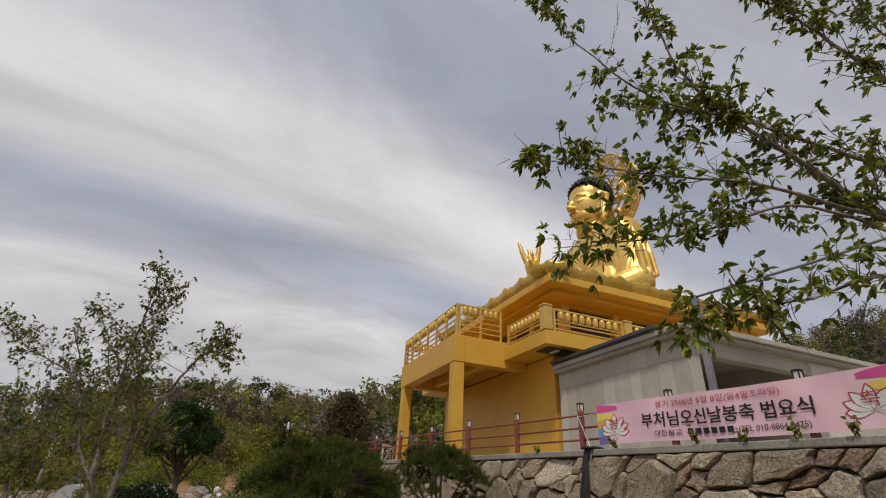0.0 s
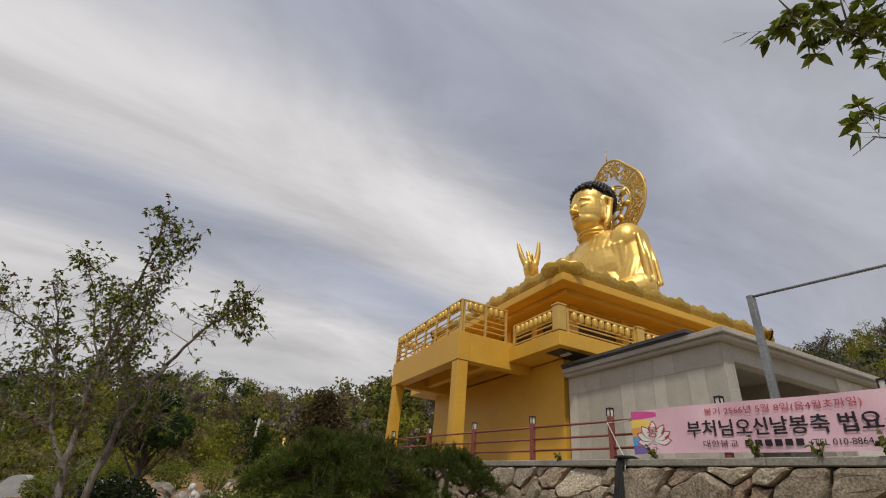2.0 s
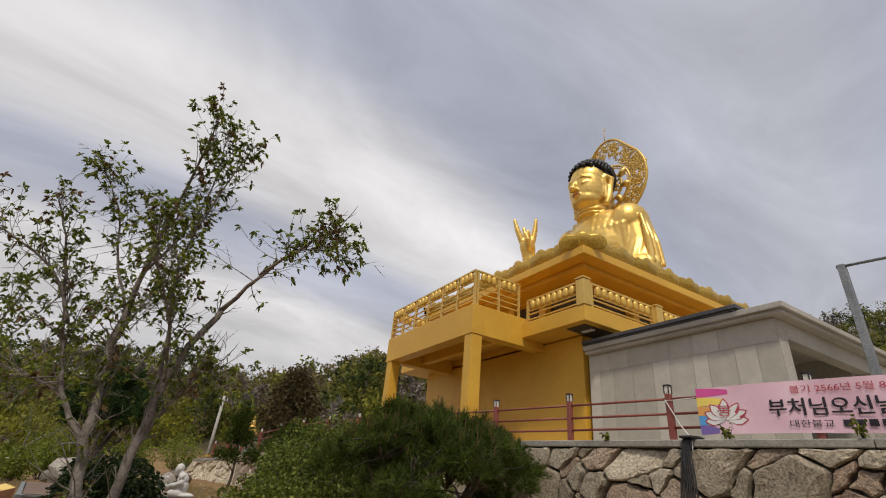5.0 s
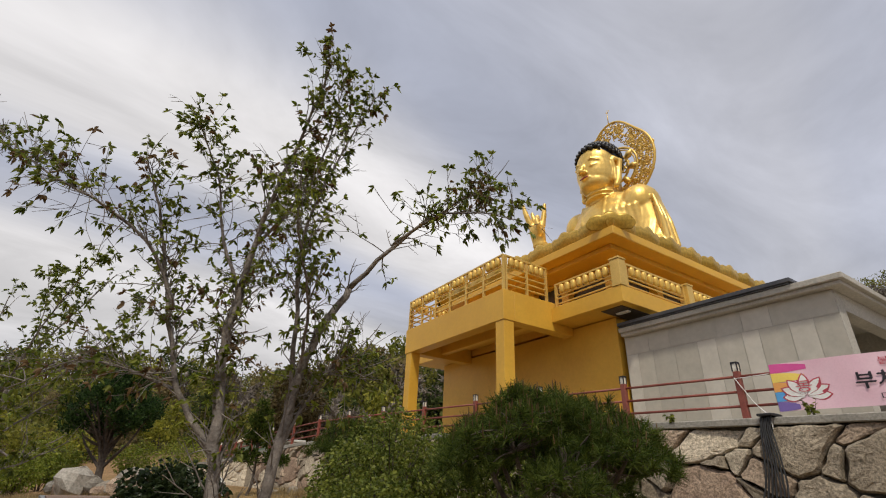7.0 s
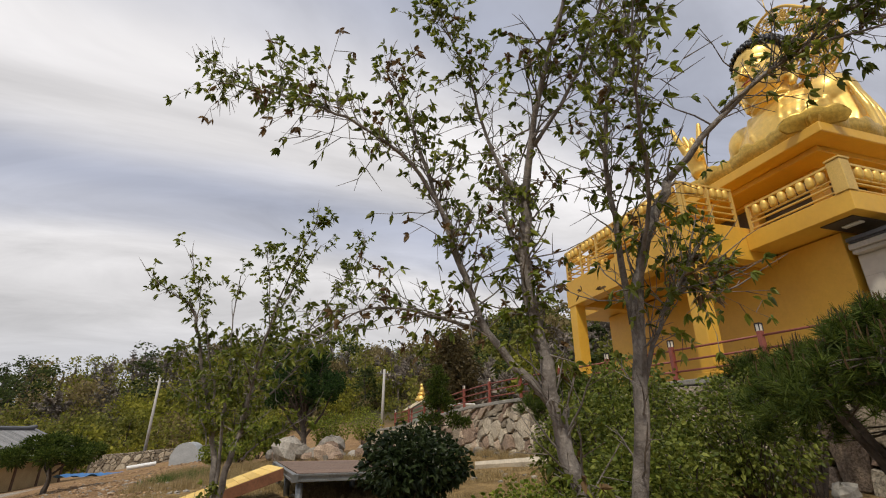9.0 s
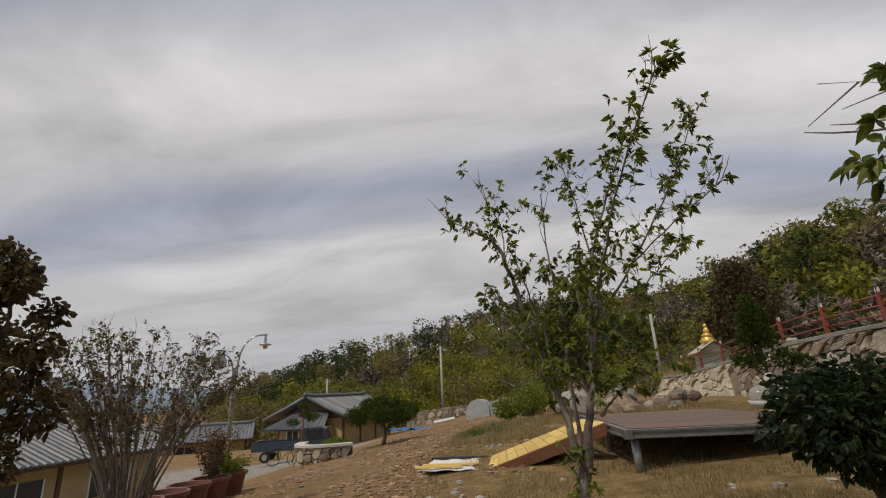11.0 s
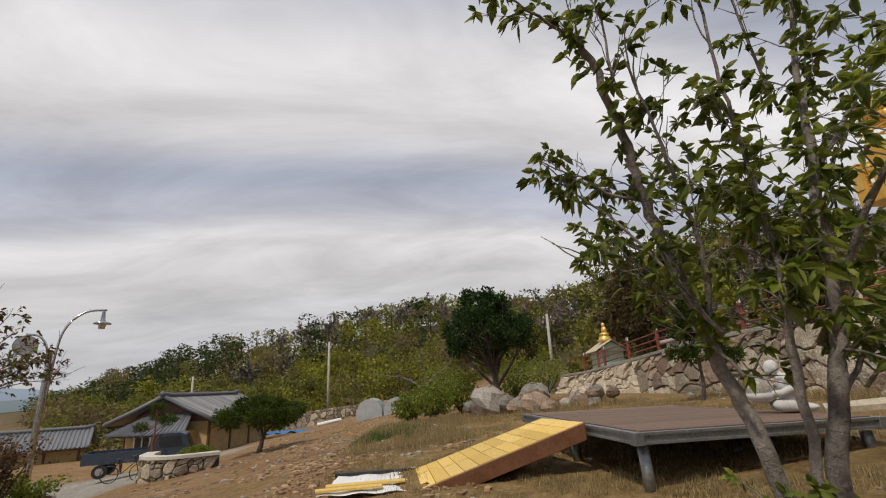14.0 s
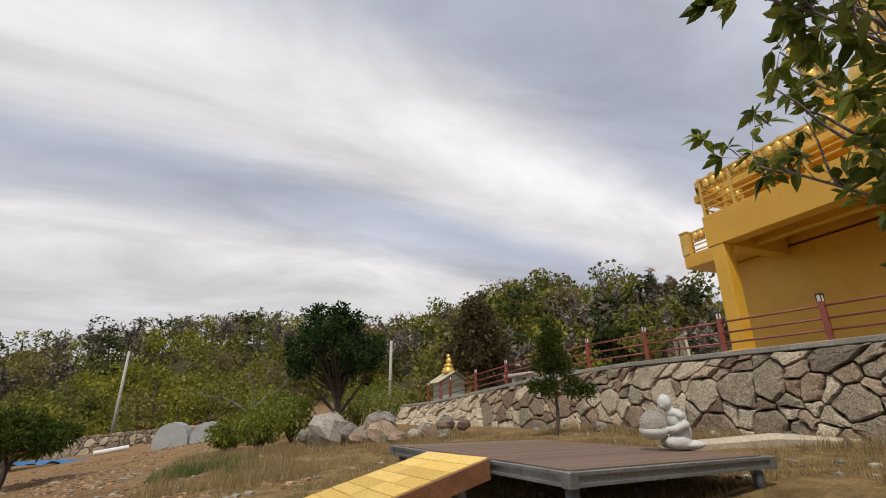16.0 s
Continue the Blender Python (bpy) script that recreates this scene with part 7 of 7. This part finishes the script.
# lean-to porch under the gable
pr = Geo()
pr.box(-5.0, -3.55, -2.2, 1.6, -0.5, 2.1, m=m1)
part("porch_wall", pr, PLASTER, h1, "ochre plastered porch wall")
PP = lambda x, y, z: m1 @ Vector((x, y, z))
tile_slope(h1, PP(-5.9, -3.0, 2.0), PP(-5.9, 2.4, 2.0), PP(-3.6, 1.2, 3.1), PP(-3.6, -1.8, 3.1), 0, "porch_roof")
for yy in (-1.5, 0.4):
    g = Geo()
    g.box(-5.06, -5.0, yy - 0.55, yy + 0.55, 0.6, 1.8, m=m1)
    wob = part("window", g, WINDOWGLASS, h1, "porch window")
    for q in (-0.55, 0, 0.55):
        g = Geo()
        g.box(-5.10, -4.99, yy + q - 0.035, yy + q + 0.035, 0.56, 1.84, m=m1)
        part("frame", g, WHITE, wob)
m2 = pose(-27.2, 20.5, -3.05, 0, 0, 90)
house("long one-storey Korean house with pale grey tiled roof", m2, 17.0, 6.6, 2.55, 4.1, 0.9, ((5.0, 7.0, -1), (1.0, 3.0, -1), (-3.0, -1.0, -1), (-7.0, -5.0, -1)), 0)
m3 = pose(-40.0, 52.0, -4.4, 0, 0, 30)
house("low tiled house farther down the yard", m3, 9.0, 5.0, 2.4, 3.6, 0.8, ((-2.0, 0.0, -1),), 0)

# ---- truck ----
tm = pose(-19.7, 35.2, ground_z(-19.7, 35.2) + 0.02, 0, 0, 20)
truck = thing("pickup_truck", -19.7, 35.2, tm.translation.z, "small dark blue cab-over pickup truck parked in the yard", "truck")
g = Geo()
g.box(-2.3, 0.55, -0.8, 0.8, 0.62, 0.74, m=tm)
for a, b, c, d in ((-2.3, 0.55, -0.8, -0.75), (-2.3, 0.55, 0.75, 0.8), (-2.3, -2.25, -0.75, 0.75), (0.5, 0.55, -0.75, 0.75)):
    g.box(a, b, c, d, 0.74, 1.14, m=tm)
part("cargo_bed", g, TRUCKPAINT, truck, "dark cargo bed with dropped sides")
g = Geo()
prof = [(0.65, 0.45), (2.25, 0.45), (2.32, 0.95), (1.98, 1.72), (1.75, 1.82), (0.72, 1.82), (0.65, 1.7)]
vs = [tm @ Vector((x, s * 0.8, z)) for s in (-1, 1) for x, z in prof]
k = len(prof)
g.add(vs, [tuple(range(k))[::-1], tuple(range(k, 2 * k))] + [(i, (i + 1) % k, k + (i + 1) % k, k + i) for i in range(k)])
part("cab", g, TRUCKPAINT, truck, "dark blue cab")
for s in (-1, 1):
    g = Geo()
    g.add([tm @ Vector((x, s * 0.806, z)) for x, z in ((0.85, 1.15), (1.95, 1.15), (1.78, 1.68), (0.85, 1.68))], [(0, 1, 2, 3)])
    part("side_window", g, WINDOWGLASS, truck)
g = Geo()
g.add([tm @ Vector((x, y, z)) for x, y, z in ((2.255, -0.7, 1.12), (2.255, 0.7, 1.12), (2.0, 0.66, 1.70), (2.0, -0.66, 1.70))], [(0, 1, 2, 3)])
part("windscreen", g, WINDOWGLASS, truck)
for x in (-1.5, 1.55):
    for s in (-1, 1):
        g = Geo()
        g.tube([tm @ Vector((x, s * 0.62, 0.31)), tm @ Vector((x, s * 0.82, 0.31))], 0.31, 18)
        w = part("wheel", g, RUBBER, truck)
        g = Geo()
        g.tube([tm @ Vector((x, s * 0.80, 0.31)), tm @ Vector((x, s * 0.83, 0.31))], 0.17, 12)
        part("rim", g, CHROME, w)

# ---- bicycle ----
km = pose(-17.6, 30.6, ground_z(-17.6, 30.6), 0, 0, 15)
bike = thing("bicycle", -17.6, 30.6, km.translation.z, "dark bicycle leaning by the young tree", "bicycle")
for x in (-0.52, 0.52):
    g = Geo()
    g.tube([km @ Vector((x + 0.32 * math.cos(2 * math.pi * i / 20), 0, 0.33 + 0.32 * math.sin(2 * math.pi * i / 20))) for i in range(21)], 0.02, 6, False)
    part("wheel", g, RUBBER, bike)
g = Geo()
for a, b in (((-0.52, 0.33), (-0.1, 0.33)), ((-0.1, 0.33), (0.38, 0.75)), ((-0.52, 0.33), (-0.2, 0.78)), ((-0.1, 0.33), (-0.22, 0.85)), ((-0.2, 0.78), (0.36, 0.82)), ((0.52, 0.33), (0.34, 0.98))):
    g.tube([km @ Vector((a[0], 0, a[1])), km @ Vector((b[0], 0, b[1]))], 0.018, 6)
part("bicycle_frame", g, INK, bike)
g = Geo()
g.tube([km @ Vector((0.32, -0.25, 1.0)), km @ Vector((0.36, 0, 0.98)), km @ Vector((0.32, 0.25, 1.0))], 0.014, 6)
part("handlebar", g, CHROME, bike)
g = Geo()
g.ball(km @ Vector((-0.24, 0, 0.88)), (0.13, 0.08, 0.04), 10, 6)
part("saddle", g, RUBBER, bike)

# ---- street lamp ----
LX, LY = -13.9, 21.2
LZ = ground_z(LX, LY)
lamp = thing("street_lamp", LX, LY, LZ, "stainless street lamp with two curved arms and a round clock", "street lamp")
right = Vector((0.80, 0.60, 0))
L0 = Vector((LX, LY, LZ))
g = Geo()
g.tube([L0 + Vector((0, 0, -0.1)), L0 + Vector((0, 0, 3.7))], [0.075, 0.06], 14)
g.tube([L0 + Vector((0, 0, -0.05)), L0 + Vector((0, 0, 0.05))], 0.16, 14)
part("pole", g, CHROME, lamp, "polished steel pole", smooth=False)
g = Geo()
g.tube(smooth_path([L0 + right * 0.06 + Vector((0, 0, 2.2)), L0 + right * 0.10 + Vector((0, 0, 3.7)), L0 + right * 0.22 + Vector((0, 0, 4.35)), L0 + right * 0.55 + Vector((0, 0, 4.72)), L0 + right * 0.98 + Vector((0, 0, 4.80))], 5, random.Random(1), 0), 0.028, 8)
part("arm", g, CHROME, lamp, smooth=True)
g = Geo()
g.tube(smooth_path([L0 - right * 0.03 + Vector((0, 0, 2.8)), L0 - right * 0.05 + Vector((0, 0, 3.7)), L0 - right * 0.22 + Vector((0, 0, 4.08)), L0 - right * 0.50 + Vector((0, 0, 4.14))], 5, random.Random(1), 0), 0.026, 8)
part("arm", g, CHROME, lamp, smooth=True)
hd = L0 + right * 0.92
g = Geo()
g.lathe((hd.x, hd.y, LZ + 4.42), [(0.07, -0.1), (0.08, 0.0), (0.20, 0.02), (0.19, 0.05), (0.06, 0.09), (0.035, 0.34)], 18)
part("lamp_head", g, CHROME, lamp, "small bell-shaped lamp head", smooth=True)
ck = L0 - right * 0.47 + Vector((0, 0, 3.88))
nd = Vector((0.6, -0.8, 0))
g = Geo()
g.tube([ck - nd * 0.05, ck + nd * 0.05], 0.235, 24)
clock = part("clock", g, CHROME, lamp, "round double-faced clock")
g = Geo()
g.tube([ck + nd * 0.051, ck + nd * 0.056], 0.205, 24)
part("dial", g, mat("grey_dial", (0.34, 0.35, 0.35), (0.42, 0.43, 0.43), 3, 0.4, 0, 0, 20), clock)
g = Geo()
g.tube([ck + nd * 0.062, ck + nd * 0.062 + Vector((0, 0, 0.15))], 0.012, 4)
g.tube([ck + nd * 0.062, ck + nd * 0.062 + right * 0.10], 0.012, 4)
part("clock_arms", g, INK, clock)

# ---- row of tubs ----
pts = [(-12.75, 19.8), (-12.5, 18.75), (-12.3, 17.75), (-12.05, 16.75), (-11.8, 15.75)]
for k, (x, y) in enumerate(pts):
    z = ground_z(x, y) - 0.02
    r = 0.46
    t = thing("planter_tub", x, y, z, "large red-brown plastic planter tub", "planter", "tubs along the yard")
    g = Geo()
    g.lathe((x, y, z), [(r * 0.72, 0), (r * 0.95, 0.55), (r * 1.06, 0.56), (r * 1.06, 0.64), (r * 0.93, 0.64), (r * 0.9, 0.52)], 22)
    part("tub", g, TERRACOTTA, t, smooth=False)
    g = Geo()
    g.tube([(x, y, z + 0.50), (x, y, z + 0.54)], r * 0.9, 20)
    part("soil", g, MORTAR, t)
for k, (x, y, h, m) in enumerate(((-12.75, 19.8, 0.55, LEAF_BUD), (-12.5, 18.75, 1.45, LEAF_BUD))):
    rng = random.Random(88 + k)
    z = ground_z(x, y) + 0.5
    st, lg = Geo(), Geo()
    for _ in range(14):
        e = Vector((x + rng.uniform(-.5, .5), y + rng.uniform(-.5, .5), z + h * rng.uniform(0.6, 1)))
        st.tube([(x, y, z), e], [0.02, 0.004], 5, False)
        for q in range(110):
            p = Vector((x, y, z)).lerp(e, rng.uniform(0.2, 1.0)) + rv(rng) * 0.12
            leaf(lg, p, rv(rng) + Vector((0, 0, 0.4)), 0.07, rng, 0.3)
    t = thing("potted_shrub", x, y, z, "feathery reddish-green shrub planted in a tub", "shrub")
    part("stems", st, DARKBARK, t)
    part("foliage", lg, m if k else LEAF_FRESH, t)
for k, (x, y) in enumerate(((-12.9, 19.3), (-12.1, 16.2))):
    z = ground_z(x, y)
    g = Geo()
    g.tube([(x, y, z), (x + 0.03, y, z + 1.25)], 0.045, 8)
    solid("green_stake", g, flat("green_paint", (0.03, 0.22, 0.10)), "bright green painted stake beside the tubs", "stake")

# ---- many-stemmed vase-shaped shrub ----
vx, vy = -10.9, 14.6
vz = ground_z(vx, vy)
vl = []
vr = random.Random(55)
for k in range(60):
    a = vr.uniform(0, 6.283)
    q = math.sqrt(vr.random())
    tx, ty = vx + 1.95 * q * math.cos(a), vy + 1.95 * q * math.sin(a)
    top = vz + 3.75 - 1.1 * q * q + vr.uniform(-.35, .1)
    vl.append(([(vx + 0.18 * math.cos(a), vy + 0.18 * math.sin(a), vz - 0.05), (vx + 0.25 * (tx - vx), vy + 0.25 * (ty - vy), vz + 1.0), (vx + 0.62 * (tx - vx), vy + 0.62 * (ty - vy), vz + 2.2), (tx, ty, top)], 0.036, 0.006))
limb_tree("crape_myrtle", vl, "many-stemmed vase-shaped shrub tree with sparse brownish leaves", (LEAF_BUD, LEAF), 56, 0.055, 0.48, 0.36, 0.42, 0.5, 0.5)
# red-leaved tree at the edge of the yard
rx_, ry_ = -9.85, 11.4
rz_ = ground_z(rx_, ry_)
clump_tree("red_maple", rx_, ry_, rz_, "dark red-leaved tree at the edge of the yard", ring_clumps(rx_, ry_, rz_ + 1.6, 0.80, 2.4, 16, 12, (0.30, 0.45)), MAROON, 4200, 0.085, [(rx_, ry_, rz_ - 0.05), (rx_ + 0.05, ry_, rz_ + 1), (rx_, ry_, rz_ + 2.6)], 0.07, seed=13)
# staked young pine in the yard
yx, yy_ = -17.0, 31.4
yz = ground_z(yx, yy_)
clump_tree("young_pine", yx, yy_, yz, "young pine with flat pads of needles held by timber props", [(yx - 0.6, yy_, yz + 1.9, 0.4), (yx + 0.5, yy_, yz + 2.2, 0.45), (yx, yy_, yz + 2.75, 0.4), (yx - 0.1, yy_ + 0.3, yz + 2.3, 0.35)], NEEDLE, 1500, 0.13, [(yx, yy_, yz - 0.05), (yx, yy_, yz + 1.2), (yx, yy_, yz + 2.6)], 0.06, REDPAINT, 14, 0.5, 0.14, 0.5)
for s in ((-0.7, 0.2), (0.6, 0.4), (0.1, -0.7)):
    g = Geo()
    g.tube([(yx + s[0], yy_ + s[1], ground_z(yx + s[0], yy_ + s[1]) - 0.05), (yx + 0.04 * s[0], yy_ + 0.04 * s[1], yz + 1.5)], 0.035, 6)
    solid("timber_prop", g, DARKBARK, "slanting timber prop of the young pine", "prop", group="props of the young pine")


# ---- grass ----
def grass(name, label, m, spots, n, hgt, seed, flat_=0.6, w=0.006):
    rng = random.Random(seed)
    g = Geo()
    for _ in range(n):
        x0, x1, y0, y1 = rng.choice(spots)
        x, y = rng.uniform(x0, x1), rng.uniform(y0, y1)
        if noise.noise(Vector((x * 0.9, y * 0.9, seed))) < -0.12 or x > wall_x(y) - 0.55:
            continue
        z = ground_z(x, y) - 0.01
        for _ in range(3):
            L = hgt * rng.uniform(0.5, 1.3)
            a = rng.uniform(0, 6.283)
            lean = rng.uniform(0.1, 1.0) * flat_
            t = Vector((math.cos(a) * L * lean, math.sin(a) * L * lean, L * math.sqrt(max(0.05, 1 - lean * lean))))
            s = Vector((-math.sin(a), math.cos(a), 0)) * w
            p = Vector((x + rng.uniform(-.05, .05), y + rng.uniform(-.05, .05), z))
            k = len(g.v)
            g.v += [tuple(p + s), tuple(p - s), tuple(p + t)]
            g.f.append((k, k + 1, k + 2))
            g.mi.append(0)
    solid(name, g, m, label, "grass", "stuff")


grass("dry_grass", "short dry straw-coloured grass round the deck", DRYGRASS, [(-6.2, 4.5, 11.0, 24.0), (-4.5, 4.5, 7.0, 20.0), (-6.8, 2, 18, 27)], 60000, 0.095, 3, 1.0)
grass("dry_grass", "taller dry grass along the wall's foot and the bank", DRYGRASS, [(3.0, 5.6, 14, 24), (-5.5, 1.5, 24.5, 30), (-7.0, -4.0, 21, 29)], 15000, 0.26, 4, 0.85)
grass("green_grass", "fresh green grass on the bank and below the deck", GREENGRASS, [(-7.2, -5.0, 23.0, 28.0), (-6.8, -5.4, 22.5, 25.5), (0.2, 0.9, 14.6, 15.4)], 2600, 0.22, 5, 0.7, 0.008)


def clods(name, label, material, spots, n, size, seed):
    """Crumbs of earth and small stones lying on the ground."""
    rng = random.Random(seed)
    g = Geo()
    for _ in range(n):
        x0, x1, y0, y1 = rng.choice(spots)
        x, y = rng.uniform(x0, x1), rng.uniform(y0, y1)
        if noise.noise(Vector((x * 0.5, y * 0.5, seed))) < -0.05:
            continue
        r = size * rng.uniform(0.3, 1.0) ** 2 + 0.008
        g.ball((x, y, ground_z(x, y) + r * 0.15), (r * rng.uniform(0.8, 1.4), r, r * 0.6), 5, 3, 0, 0.25, rng)
    solid(name, g, material, label, "earth", "stuff")


clods("earth_clods", "crumbs of tan earth on the bare slope", mat("earth_crumb", (0.24, 0.15, 0.08), (0.40, 0.27, 0.15), 3, 0.95, 0, 0.5, 20, vary=0.25, island=True), [(-12, -4.5, 15, 30), (-9, -4, 13, 22), (-14, -6, 24, 42)], 5200, 0.07, 6)
clods("loose_gravel", "small grey stones scattered on the slope", mat("slope_gravel", (0.24, 0.21, 0.17), (0.42, 0.38, 0.32), 3, 0.95, 0, 0.5, 20, vary=0.3, island=True), [(-8, 4, 12, 28), (-12, -5, 18, 34)], 1100, 0.07, 7)


# ---- far mountains, with aerial haze painted in ----
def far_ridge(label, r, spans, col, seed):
    # col holds the aerial haze; emission of the same colour lifts it further
    m = bpy.data.materials.new("painted_haze")
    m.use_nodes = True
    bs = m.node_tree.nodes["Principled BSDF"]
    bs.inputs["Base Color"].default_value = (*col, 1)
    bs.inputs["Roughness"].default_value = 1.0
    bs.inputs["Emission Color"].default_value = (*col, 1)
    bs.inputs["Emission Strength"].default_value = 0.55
    g = Geo()
    n = 160
    vs = []
    for i in range(n + 1):
        az = -20 + 180 * i / n
        h = 6.0
        for c, w, hh in spans:
            h += hh * math.exp(-((az - c) / w) ** 2)
        h += r * 0.004 * noise.noise(Vector((az * 0.22, seed, 0))) + r * 0.0015 * noise.noise(Vector((az * 1.1, seed, 4)))
        x, y = -math.sin(radians(az)) * r, 8 + math.cos(radians(az)) * r
        k = 1.12
        vs += [(x, y, -14), (x, y, h), (x * k, y * k, h * 0.6)]
    g.add(vs, [(3 * i, 3 * i + 3, 3 * i + 4, 3 * i + 1) for i in range(n)] + [(3 * i + 1, 3 * i + 4, 3 * i + 5, 3 * i + 2) for i in range(n)])
    solid("backdrop", g, m, label, "mountains", "structure", smooth=True)


far_ridge("mountain ridge beyond the valley, haze painted in blue", 900, ((52, 9, 34), (70, 14, 26), (100, 30, 34), (40, 6, 14)), (0.20, 0.24, 0.29), 3)
far_ridge("nearer wooded ridge beyond the yard, haze painted in grey-green", 420, ((62, 12, 5), (90, 25, 9)), (0.13, 0.16, 0.17), 8)
